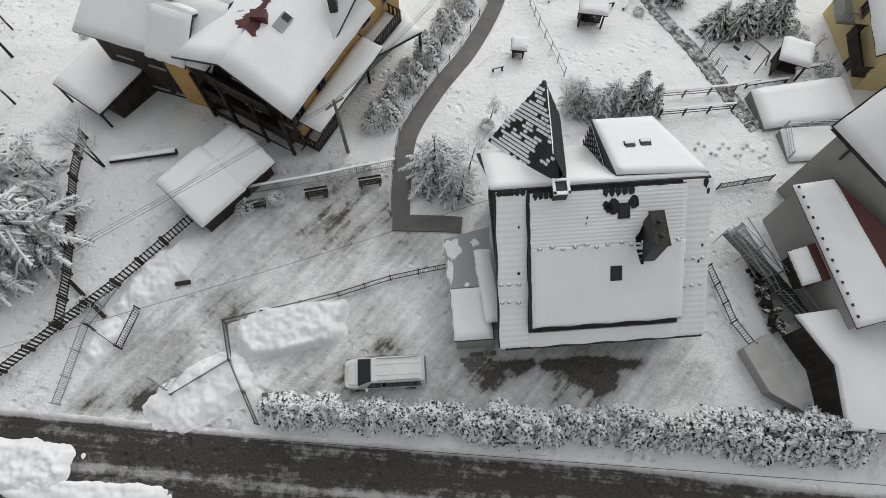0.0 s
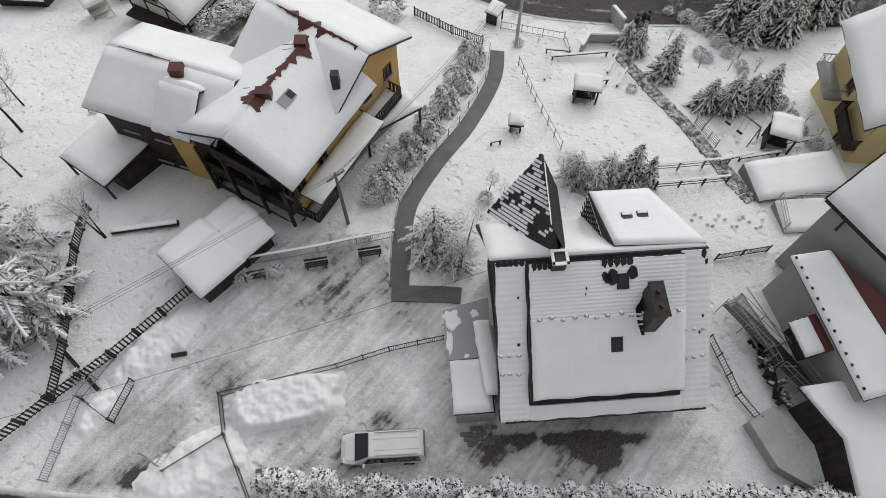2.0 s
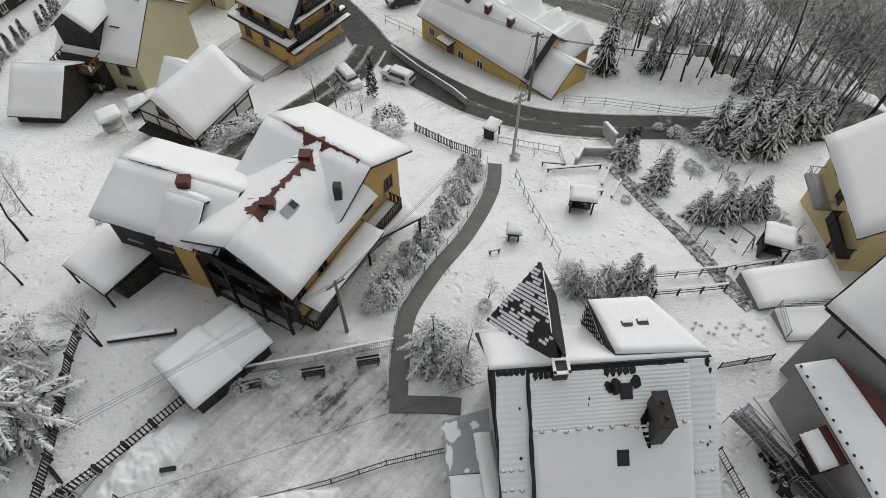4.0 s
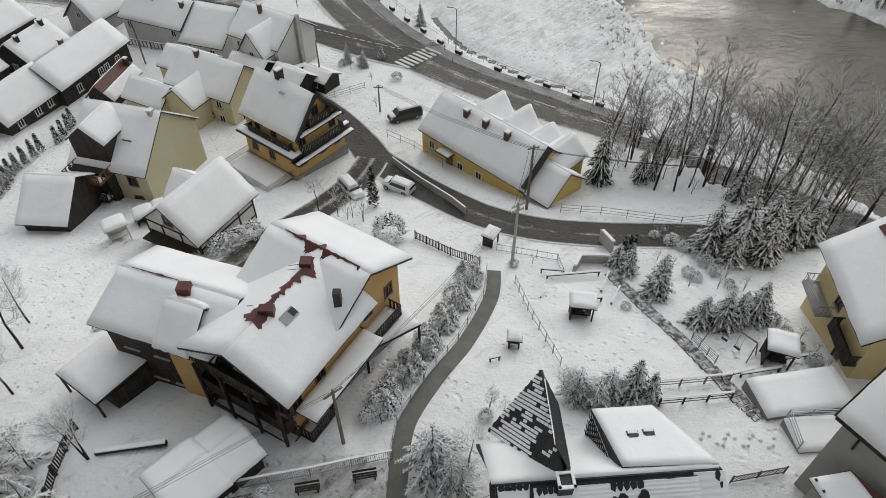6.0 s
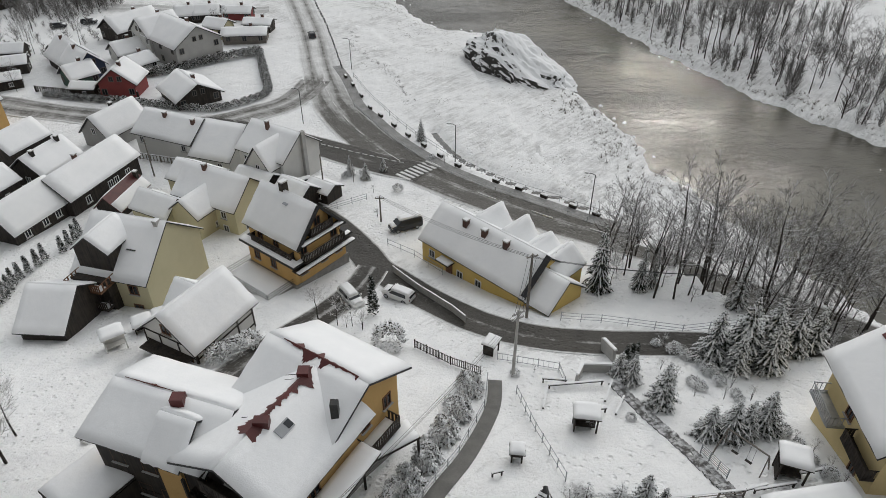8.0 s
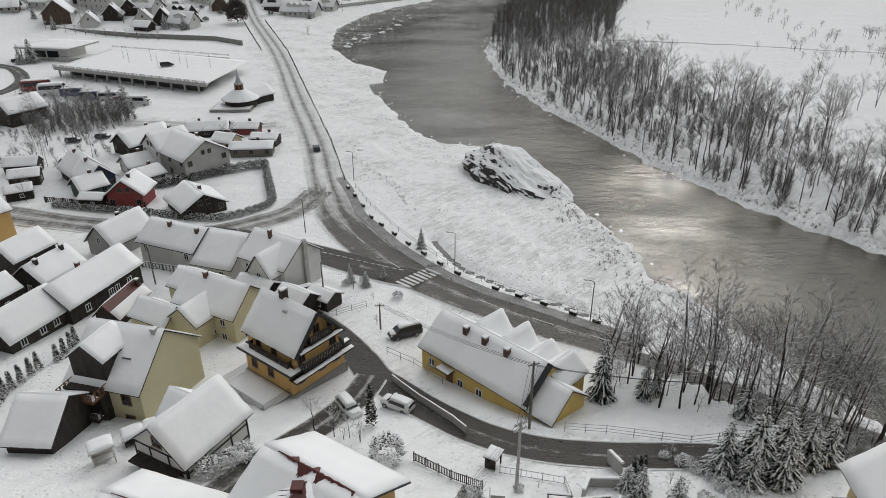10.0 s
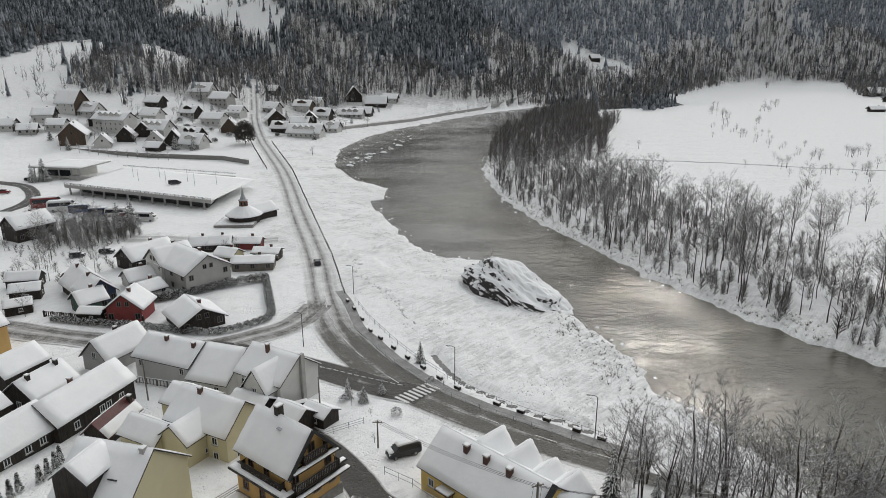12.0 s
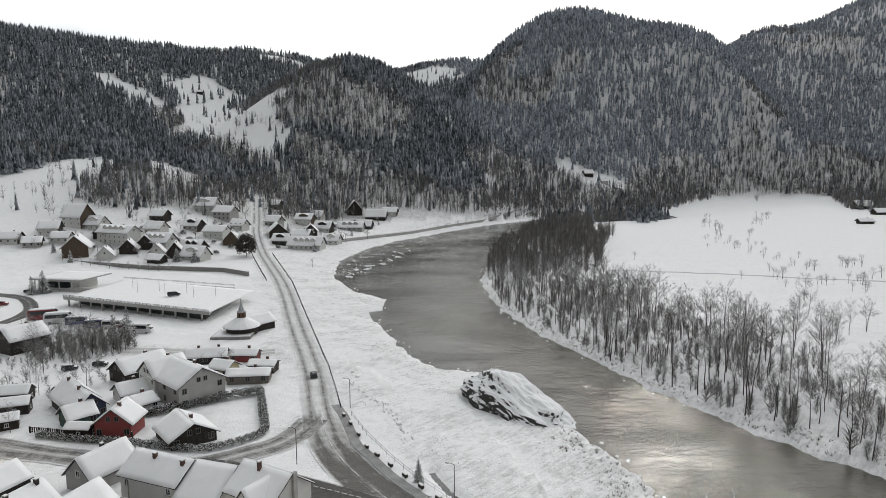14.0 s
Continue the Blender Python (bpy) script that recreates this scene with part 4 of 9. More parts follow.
# shed dormer on the far slope, widening towards the ridge
def quad_snow(s, p00, p10, p11, p01, thick, seed, nx=12, ny=9):
    """Snow on a plate with four free corners."""
    p00, p10, p11, p01 = (Vector(p) for p in (p00, p10, p11, p01))
    top, rim = [], []
    for j in range(ny):
        for i in range(nx):
            u, v = i / (nx - 1), j / (ny - 1)
            p = p00.lerp(p10, u).lerp(p01.lerp(p11, u), v)
            e = min(u, 1 - u, v) * 3.0
            h = thick * min(1.0, 0.6 + e * 2) * (0.92 + 0.16 * noise.noise(p * 1.3 + Vector((seed, 0, 0))))
            top.append(p + Vector((0, 0, h)))
            rim.append(p + Vector((0, 0, 0.004)))
    k = nx * ny
    loop = list(range(nx)) + [j * nx + nx - 1 for j in range(1, ny)] + [(ny - 1) * nx + i for i in range(nx - 2, -1, -1)] + [j * nx for j in range(ny - 2, 0, -1)]
    f = [(j * nx + i, j * nx + i + 1, (j + 1) * nx + i + 1, (j + 1) * nx + i) for j in range(ny - 1) for i in range(nx - 1)]
    f += [(loop[(q + 1) % len(loop)], loop[q], k + loop[q], k + loop[(q + 1) % len(loop)]) for q in range(len(loop))]
    s.add(top + rim, f)


D00, D10, D11, D01 = Vector((0.13, 4.15, 7.62)), Vector((3.44, 4.1, 7.62)), Vector((5.55, 0.3, 8.24)), Vector((0.75, 0.5, 8.24))
s = Shape()
slab(s, [D00, D10, D11, D01], 0.16)
s.add([(0.62, 0.8, RIDGE - 0.6), (0.2, 4.05, RIDGE - K * 4.05), (0.2, 4.05, 7.5), (0.72, 0.6, RIDGE - 0.2)], [(0, 1, 2, 3)])
s.add([(3.4, 4.0, RIDGE - K * 4.0), (0.2, 4.05, RIDGE - K * 4.05), (0.2, 4.05, 7.5), (3.4, 4.0, 7.5)], [(0, 1, 2, 3)])
s.add([(3.4, 4.0, RIDGE - K * 4.0), (5.4, 0.5, RIDGE - 0.5), (5.4, 0.5, 8.1), (3.4, 4.0, 7.5)], [(0, 1, 2, 3)])
d = part("dormer", s, ROOF_DARK, near)
s = Shape()
quad_snow(s, D00 + Vector((0.03, -0.02, 0)), D10 + Vector((0.02, 0, 0)), D11, D01 + Vector((0.02, 0, 0)), 0.17, 3)
part("snow_cover", s, ROOF_SNOW, d, smooth=True)
for j in range(9):
    for i in range(9):
        y_, z_ = 0.95 + i * 0.36 + 0.18 * (j % 2), 5.2 + j * 0.26
        if RIDGE - K * y_ - 0.1 < z_ < 8.15 - 0.16 * y_:
            part("shingle", Shape().box((0.62 - 0.12 * y_ + 0.02, y_, z_), (0.04, 0.32, 0.24)), SHINGLE, d)
for x, y in ((1.8, 2.25), (2.65, 2.3)):
    z = 7.62 + (4.12 - y) * 0.163 + 0.12
    w = part("roof_window", Shape().box((x, y, z), (0.6, 0.44, 0.14)), ROOF_DARK, d)
    part("pane", Shape().box((x, y, z + 0.08), (0.46, 0.34, 0.03)), GLASS, w)
    part("snow_drift", Shape().box((x, y + 0.14, z + 0.12), (0.5, 0.2, 0.08)), ROOF_SNOW, w)
# shingled gable wall on the path side
s = Shape()
for j in range(24):
    for i in range(26):
        y, z = -5.8 + i * 0.36 + 0.18 * (j % 2), 0.6 + j * 0.3
        if z < min(RIDGE - 0.35 - K * abs(y) if y < 0 else RIDGE - 0.35 - K * y, 8):
            s.box((-5.06, y, z), (0.05, 0.33, 0.36))
part("shingles", s, SHINGLE, near)["kind"] = "stuff"
s = Shape()
slab(s, [(-5.62, 0, RIDGE + 0.04), (-5.62, -6.95, RIDGE - K * 6.95 + 0.04), (-5.5, -6.95, RIDGE - K * 6.95 + 0.04), (-5.5, 0, RIDGE + 0.04)], 0.3)
part("verge_board", s, ROOF_DARK, near)
s = Shape().tube([(-5.3, -7.02, 2.62), (5.7, -7.02, 2.62)], 0.07, 8)
part("gutter", s, BLACK_IRON, near)
part("downpipe", Shape().tube([(-3.4, -6.95, 2.6), (-3.9, -6.5, 2.2), (-4.2, -6.1, 0)], 0.05, 8), METAL, near)

# low annexes
ann = home("annex", "low annex with grey sheet roof half cleared of snow", 1.5, 10.9, 4.2, 0.0, "houses on the slope")
ann["category"] = "annex"
s = Shape()
s.box((0.15, 1.55, 1.2), (2.3, 3.1, 2.4)).box((0.15, -1.6, 1.1), (2.1, 2.8, 2.2))
part("wall", s, GREY_WALL, ann)
s = Shape()
slab(s, [(-1.25, 0, 2.55), (1.25, 0, 2.75), (1.45, 3.5, 2.95), (-1.25, 3.0, 2.7)], 0.12)
r = part("roof", s, ROOF_GREY, ann, "bare grey sheet")
s = Shape()
for x, y, a, b, sd in ((-0.75, 2.35, 0.62, 0.75, 1), (-1.0, 1.0, 0.25, 0.9, 2), (0.55, 2.6, 0.3, 0.3, 3), (-0.1, 0.15, 0.2, 0.16, 4), (0.75, 0.75, 0.35, 0.9, 5)):
    n = 14
    ring = [(x + a * math.cos(6.283 * k / n) * (0.85 + 0.22 * math.sin(sd * 3 + k * 1.9)), y + b * math.sin(6.283 * k / n) * (0.85 + 0.22 * math.cos(sd + k * 2.3))) for k in range(n)]
    z = lambda p, h: 2.62 + 0.08 * p[0] + 0.05 * p[1] + h
    s.add([(*p, z(p, 0.0)) for p in ring] + [(x + (p[0] - x) * 0.85, y + (p[1] - y) * 0.85, z(p, 0.09)) for p in ring], [tuple(range(n, 2 * n))] + [(k, (k + 1) % n, n + (k + 1) % n, n + k) for k in range(n)])
part("snow_patch", s, ROOF_SNOW, r)
s = Shape()
slab(s, [(-1.1, -3.05, 2.3), (1.2, -3.05, 2.3), (1.2, 0.0, 2.5), (-1.1, 0.0, 2.5)], 0.12)
r = part("roof", s, ROOF_DARK, ann)
s = Shape()
snow_sheet(s, (-1.08, -3.0, 2.31), (2.2, 0, 0), (0, 2.95, 0.2), 0.2, 8)
part("snow_cover", s, ROOF_SNOW, r, smooth=True)
s = Shape()
snow_sheet(s, (0.75, -2.2, 2.85), (0.95, 0, 0), (-0.35, 4.2, 0.25), 0.3, 9, 6, 14)
part("snow_cover", s, ROOF_SNOW, r, smooth=True)

# ---- the villa ----
villa = home("villa", "large orange villa with many snowy roofs, red ridges and dark balconies", -11, 28, 0, -2.0, "houses on the slope")
A = Volume(villa, 7.4, 7.0, 7.1, 8.9, ORANGE_WALL, ROOF_DARK, at=(0.5, -1.15, 0), turn=60, over=(1.0, 0.95), snow=0.26, gable=(DARK_WOOD, None))
B = Volume(villa, 7.4, 7.4, 7.1, 9.05, ORANGE_WALL, ROOF_DARK, at=(2.75, 3.4, 0.0), turn=-33, over=(0.7, 0.9), snow=0.26)
C = Volume(villa, 8.6, 6.4, 6.4, 8.0, ORANGE_WALL, ROOF_DARK, at=(-6.6, 1.35, 0.0), turn=-19, over=(0.6, 0.6), snow=0.26, hip=(0.5, 0))
D = Volume(villa, 1.8, 4.0, 6.5, 8.1, ORANGE_WALL, ROOF_DARK, at=(-5.4, -0.65, 0.0), turn=-20, over=(0.5, 0.5), snow=0.26)
# the roof of the cross wing runs further down at the gable end
s = Shape()
slab(s, [(1.9, -6.9, 7.22 - B.k * 3.2), (4.4, -6.9, 7.22 - B.k * 3.2), (4.4, -4.5, 7.22 - B.k * 0.8), (1.9, -4.5, 7.22 - B.k * 0.8)], 0.16)
cat_ = part("catslide", place(B.m, s), ROOF_DARK, B.roof)
s = Shape()
snow_sheet(s, (1.93, -6.88, 7.23 - B.k * 3.18), (2.44, 0, 0), (0, 2.5, B.k * 2.5), 0.24, 4, 9, 9)
part("snow_cover", place(B.m, s), ROOF_SNOW, cat_, smooth=True)
part("wing_wall", place(B.m, Shape().box((2.7, -5.0, 1.0), (1.9, 2.6, 7.6))), ORANGE_WALL, villa, "orange side bay")
# bare red sheet along the ridges, ragged towards the snow
def bare_band(vol, label, u0, u1, near_w, far_w, spikes, ridge, seed):
    """A ragged band on both slopes of a ridge; spikes are places where the snow has slid further: u, side, reach, breadth."""
    rnd = random.Random(seed)
    s = Shape()
    up = ridge + 0.16 + 0.29
    n = int((u1 - u0) / 0.09)
    for side, base in ((-1, near_w), (1, far_w)):
        low, high = [], []
        for k in range(n + 1):
            u = u0 + (u1 - u0) * k / n
            taper = min(1.0, 0.25 + 3 * min(k, n - k) / n)
            d = base * taper * (0.7 + 0.5 * noise.noise(Vector((u * 3.0, side, seed))) + rnd.uniform(-0.22, 0.22))
            d += max([0.0] + [r * max(0.0, 1 - abs(u - c) / b) * rnd.uniform(0.55, 1.0) for c, sd, r, b in spikes if sd == side])
            d = max(0.03, d)
            lean = -0.22 * d
            high.append((u, 0.0, up + 0.012))
            low.append((u + lean, side * d, up - vol.k * d))
        faces = [(k, k + 1, n + 2 + k, n + 1 + k) for k in range(n)]
        s.add(high + low, faces if side > 0 else [f[::-1] for f in faces])
    return part("bare_ridge", place(vol.m, s), ROOF_RED, vol.roof, label)


bare_band(A, "dark red ridge sheet where the snow has melted", -2.0, 4.2, 0.30, 0.26, [(-1.3, -1, 1.3, 0.9), (-1.8, -1, 1.7, 0.35), (-1.3, 1, 1.2, 1.1), (-0.7, -1, 0.8, 0.5), (0.4, 1, 0.7, 0.25), (1.2, 1, 0.8, 0.2), (3.3, -1, 0.9, 0.7), (3.8, 1, 1.1, 0.6), (2.2, -1, 0.5, 0.2)], 8.9, 1)
bare_band(B, "dark red ridge sheet where the snow has melted", -2.9, 3.6, 0.2, 0.14, [(-0.4, -1, 0.9, 0.6), (0.3, 1, 0.9, 0.3), (0.9, -1, 0.8, 0.35), (-1.5, 1, 0.7, 0.4), (3.6, -1, 0.4, 0.3)], 9.05, 2)
bare_band(C, "thin dark ridge line where the snow has slid", -3.4, 0.4, 0.05, 0.07, [(-1.2, 1, 0.16, 0.5)], 8.0, 3)
# shallow slits where the snow has begun to slide beside the ridge
rnd = random.Random(21)
for k in range(9):
    u, d0, ln = -0.6 + 0.5 * k + rnd.uniform(-0.1, 0.1), 0.55 + rnd.uniform(0, 0.3), rnd.uniform(0.5, 1.1)
    up = 8.9 + 0.16 + 0.27
    q = Shape().beam((u, d0, up - A.k * d0), (u - 0.12, d0 + ln, up - A.k * (d0 + ln)), 0.07, 0.03)
    part("slit", place(A.m, q), ROOF_DARK, A.roof, "dark slit in the sliding snow")
# dark boarding, with eave shade put into its colour, and plinth under the eaves
part("boarding", place(C.m, Shape().box((0, -3.24, 3.9), (8.4, 0.08, 4.6))), DARK_WOOD, villa, "near-black boarding for dark timber and the shade under the eave")
part("plinth", place(A.m, Shape().box((0, 0, -0.4), (7.56, 7.16, 3.4))), STONE_WALL, villa, "dark stone plinth")
part("plinth", place(B.m, Shape().box((0, 0, -0.4), (7.56, 7.56, 3.2))), STONE_WALL, villa, "dark stone plinth")
part("plinth", place(C.m, Shape().box((0, 0, -0.3), (8.7, 6.56, 3.6))), DARK_WOOD, villa, "dark boarded ground floor")
A.chimney(-0.24, 0.93, -1, (0.95, 0.6), 0.65, ROOF_RED, False)
A.chimney(0.95, 0.95, 1, (0.75, 0.75), 0.6, ROOF_RED, False)
C.chimney(0.25, 0.85, -1, (0.85, 0.75), 0.8, ROOF_RED, False)
B.chimney(0.95, 0.35, -1, (0.5, 0.5), 1.4, BLACK_IRON, False)
s = Shape()
m = A.m @ pose(-0.2, -1.3, 8.9 - A.k * 1.3 + 0.46, math.degrees(math.atan(A.k)), 0, 0)
w = part("roof_window", place(m, Shape().box((0, 0, 0), (1.2, 0.7, 0.16))), ROOF_GREY, A.roof)
part("pane", place(m, Shape().box((0.35, 0, 0.09), (0.45, 0.5, 0.02))), GLASS, w)
# timber balconies on the yard gable
for z in (0.4, 3.1, 5.6):
    A.balcony('W', 0.0 if z < 5 else 0.2, z, 7.2 if z < 5 else 4.6, 0.9, DARK_WOOD, False)
s = Shape()
for u in (-3.4, -1.2, 1.2, 3.4):
    a, o, c = A.face('W')
    s.box((c[0] - 1.0, c[1] + a[1] * u, 2.9), (0.18, 0.18, 5.8))
part("post", place(A.m, s), DARK_WOOD, villa)
A.windows('W', [(-2.9, 0.6), (2.9, 0.6), (-2.9, 3.4), (0, 3.4), (2.9, 3.4), (0, 6.3)], 1.1, 1.4, BROWN_WOOD)
A.windows('S', [(-3.2, 0.8), (-0.8, 3.8), (-3.2, 3.8), (1.2, 0.8)], 1.0, 1.3, BROWN_WOOD)
pent = part("pent_roof", place(A.m, Shape().box((0.1, -4.5, 4.3), (7.4, 1.7, 0.16))), DARK_WOOD, villa)
q = Shape()
snow_sheet(q, (-3.6, -5.35, 4.384), (7.4, 0, 0), (0, 1.6, 0), 0.24, 3, 14, 5)
part("snow_cover", place(A.m, q), ROOF_SNOW, pent, smooth=True)
for u in (-2.9, -0.6, 1.8, 4.1):
    part("bracket", place(A.m, Shape().beam((u, -3.75, 3.4), (u, -4.9, 4.2), 0.12)), DARK_WOOD, pent)
A.balcony('S', -2.4, 1.6, 2.6, 1.2, DARK_WOOD)
B.windows('E', [(-1.5, 1.2), (1.5, 1.2), (0, 4.4), (2.4, 4.4)], 0.9, 1.2, BROWN_WOOD)
B.windows('S', [(1.6, 1.0), (3.4, 1.0), (2.6, 4.0)], 0.9, 1.2, BROWN_WOOD)
B.balcony('E', 0.6, 3.4, 3.2, 1.3, DARK_WOOD)
C.windows('S', [(-3.0, 1.0), (-1.2, 1.0), (0.6, 1.0), (-2.6, 3.9), (-0.2, 3.9)], 1.1, 1.3, BROWN_WOOD)
# canopies
for x, y, z, yaw, w, d in ((-23.3 + 11, 26.5 - 28, 2.6, -34, 4.4, 4.6), (-3.9 + 11, 29.5 - 28, 2.7, 33, 4.6, 1.9)):
    m = pose(x, y, z, 0, 0, yaw)
    r = part("canopy", place(m, Shape().box((0, 0, 0), (w, d, 0.16))), DARK_WOOD, villa)
    q = Shape()
    snow_sheet(q, (-w / 2 + 0.05, -d / 2 + 0.05, 0.08), (w - 0.1, 0, 0), (0, d - 0.1, 0), 0.25, w)
    part("snow_cover", place(m, q), ROOF_SNOW, r, smooth=True)
    for sx in (-1, 1):
        part("post", place(m, Shape().box((sx * (w / 2 - 0.12), -d / 2 + 0.12, -1.9), (0.14, 0.14, 3.7))), DARK_WOOD, r)
m = pose(-23.3 + 11, 26.5 - 28, 0, 0, 0, -34)
part("garage_wall", place(m, Shape().box((0.6, 0.5, 0.6), (3.2, 3.4, 3.6))), DARK_WOOD, villa)

# ---- neighbours on the right ----
h = home("house", "grey-plastered house with a red roof under sliding snow", 26.32, 13.6, -77, 1.66, "houses on the slope")
h.scale = (0.95, 0.95, 0.95)
v = Volume(h, 13, 7.2, 6.1, 9.2, GREY_WALL, ROOF_RED, at=(-0.97, 1.9, 0), turn=19, over=(0.5, 0.25), snow=0.26, cover=(0.95, 1), foot=4.5)
part("verge_board", place(v.m, Shape().beam((-7.02, -3.9, 5.95), (-7.02, 0, 9.3), 0.1, 0.3)), DARK_WOOD, h)
part("fascia", place(v.m, Shape().box((0, -3.88, 5.9), (13.9, 0.06, 0.3))), DARK_WOOD, h)
part("bracket", place(v.m, Shape().beam((-5.4, -3.62, 4.4), (-5.4, -3.85, 5.7), 0.12)), DARK_WOOD, h)
lean = part("lean_to", Shape().prism([(-4.1, -5.45), (4.5, -5.45), (4.4, -1.4), (-3.8, -4.0)], -3.0, 2.85), GREY_WALL, h, "lean-to with a plain grey wall")
L00, L10, L11, L01 = Vector((-4.4, -5.8, 3.0)), Vector((4.7, -5.8, 3.0)), Vector((4.6, -0.95, 4.7)), Vector((-4.0, -3.75, 3.85))
q = Shape()
slab(q, [L00, L10, L11, L01], 0.16)
r = part("roof", q, ROOF_RED, lean)
q = Shape()
quad_snow(q, L00 + Vector((0.05, 0.02, 0)), L10 + Vector((-0.05, 0.02, 0)), L10.lerp(L11, 0.52), L01 + Vector((0.1, -0.15, 0)), 0.24, 3, 22, 9)
part("snow_cover", q, ROOF_SNOW, r, smooth=True)
for k in range(13):
    part("snow_guard", Shape().box((-4.1 + k * 0.68, -5.6, 3.27), (0.16, 0.1, 0.12)), BLACK_IRON, r)
m = pose(0.35, -5.45, 0.5)
b = part("bay", place(m, Shape().box((0, -0.6, 0.3), (1.9, 1.2, 1.3))), DARK_WOOD, h)
q = Shape()
slab(q, [(-1.15, -1.5, 1.1), (1.15, -1.5, 1.1), (1.15, 0, 1.75), (-1.15, 0, 1.75)], 0.12)
r = part("roof", place(m, q), ROOF_RED, b)
q = Shape()
snow_sheet(q, (-1.1, -1.45, 1.1), (2.2, 0, 0), (0, 1.0, 0.43), 0.2, 4)
part("snow_cover", place(m, q), ROOF_SNOW, r, smooth=True)
g = home("garage", "low garage with a deep snow roof and dark open side", 0, 0, 0, 0.0, "houses on the slope")
g["category"] = "garage"
# solid near-black block puts the shade of the open side into colour
part("wall", Shape().prism([(20.2, 8.6), (21.3, 6.6), (21.5, 3.9), (26, 3.3), (26, 9.6)], -0.5, 2.75), DARK_WOOD, g, "near-black solid side, shade of the open front in its colour")
GARAGE_ROOF = [(19.6, 9.2), (21.3, 6.4), (21.2, 2.9), (26.3, 2.6), (26.3, 9.8), (22.3, 9.6)]
r = part("roof", Shape().prism(GARAGE_ROOF, 2.75, 2.9), ROOF_DARK, g)
s = Shape()
mid_ = Vector((23.6, 6.4))
low_, high_ = [mid_ + (Vector(p) - mid_) * 0.99 for p in GARAGE_ROOF], [mid_ + (Vector(p) - mid_) * 0.94 for p in GARAGE_ROOF]
n = len(low_)
s.add([(p.x, p.y, 2.904) for p in low_] + [(p.x, p.y, 3.1) for p in low_] + [(p.x, p.y, 3.25) for p in high_] + [(23.6, 6.4, 3.36)],
      [(k, (k + 1) % n, n + (k + 1) % n, n + k) for k in range(n)] + [(n + k, n + (k + 1) % n, 2 * n + (k + 1) % n, 2 * n + k) for k in range(n)] + [(2 * n + k, 2 * n + (k + 1) % n, 3 * n) for k in range(n)])
part("snow_cover", s, ROOF_SNOW, r, smooth=True)
s = Shape().prism([(17.4, 7.7), (19.0, 8.6), (20.3, 4.1), (18.5, 5.2)], -0.5, 1.0)
solo("wall_retaining", s, CONCRETE, "pale concrete retaining wall with a broad sloping top", "wall", kind="structure")

h = home("house", "pale yellow house with dark balconies and a snowy red roof", 34.2, 31.0, 84, -3.2, "houses on the slope")
v = Volume(h, 8.8, 8.6, 6.5, 10.4, CREAM_WALL, ROOF_DARK, over=(0.5, 1.0), snow=0.26, cover=(1, 0.9), seed=3)
v.windows('N', [(-2.8, 0.6), (2.2, 0.6), (-0.6, 3.4)], 1.0, 1.3, BROWN_WOOD)
v.balcony('N', -2.2, 2.5, 3.6, 1.3, METAL, False, False)
v.balcony('N', 2.6, 2.9, 3.6, 0.9, DARK_WOOD, False)
q = Shape()
q.add([v.on_roof(u, f, 1) + Vector((-0.2, 0, 0.40)) for u, f in ((0.97, 0.42), (0.97, 0.62), (0.4, 0.6), (-0.2, 0.53), (-0.75, 0.46), (0.2, 0.47))], [(0, 5, 4, 3, 2, 1)])
part("bare_patch", q, ROOF_RED, v.roof, "wedge of bare red sheet")
h = home("house", "house with a broad snowy roof beside the lane", 44.0, 41.0, 84, None, "houses on the slope")
v = Volume(h, 10, 8, 4.4, 8, WHITE_WALL)

# garden shed beside the villa
h = home("shed", "wooden garden shed under a thick two-part snow roof", -14.2, 18.6, 47, -0.2, "houses on the slope")
h["category"] = "shed"
v = Volume(h, 2.6, 3.4, 1.7, 2.5, DARK_WOOD, at=(1.5, 0.0, 0), over=(0.3, 0.35), snow=0.28)
v = Volume(h, 3.0, 3.7, 1.9, 2.7, DARK_WOOD, at=(-1.2, -0.05, 0), over=(0.3, 0.35), snow=0.3)

# ---- houses below the lane ----
h = home("house", "long yellow house with snowy roof, brick chimneys and rear gables", 6.3, 65.1, -45)
v = Volume(h, 16.3, 8.1, 3.1, 6.3, YELLOW_WALL, over=(0.35, 0.4), foot=2.2)
for u in (-0.42, -0.05, 0.36):
    v.chimney(u, 0.72, -1, (0.62, 0.62), 1.0, BRICK)
for u in (-0.42, 0.1, 0.55, 0.92):
    Volume(h, 4.6, 4.0, 3.4, 6.0 if u < 0.3 else 5.2, YELLOW_WALL, ROOF_DARK, at=(u * 8.1, 3.0, 0), turn=90, over=(0.3, 0.3), snow=0.24)
v.windows('S', [(-6.4, 0.9), (-1.6, 0.2), (1.4, 0.5)], 1.0, 1.1)
v.windows('S', [(-6.2, -1.2)], 0.9, 0.5)
v.door('S', -3.4, -0.6)
m = v.spot('S', -3.6, 2.0)
r = part("canopy", place(m, Shape().box((0, -0.6, 0), (2.2, 1.2, 0.1))), DARK_WOOD, h)
part("snow_cover", place(m, Shape().box((0, -0.6, 0.13), (2.0, 1.05, 0.16))), ROOF_SNOW, r)
w = Volume(h, 3.6, 6.2, 2.9, 5.3, YELLOW_WALL, at=(9.6, -0.6, -0.3), over=(0.35, 0.4), foot=2.2)
w.windows('S', [(0.3, 0.4)], 0.8, 0.9)
part("valley", Shape().beam((8.3, -4.4, 3.32), (8.3, -0.2, 6.72), 0.62, 0.14), ROOF_DARK, h)
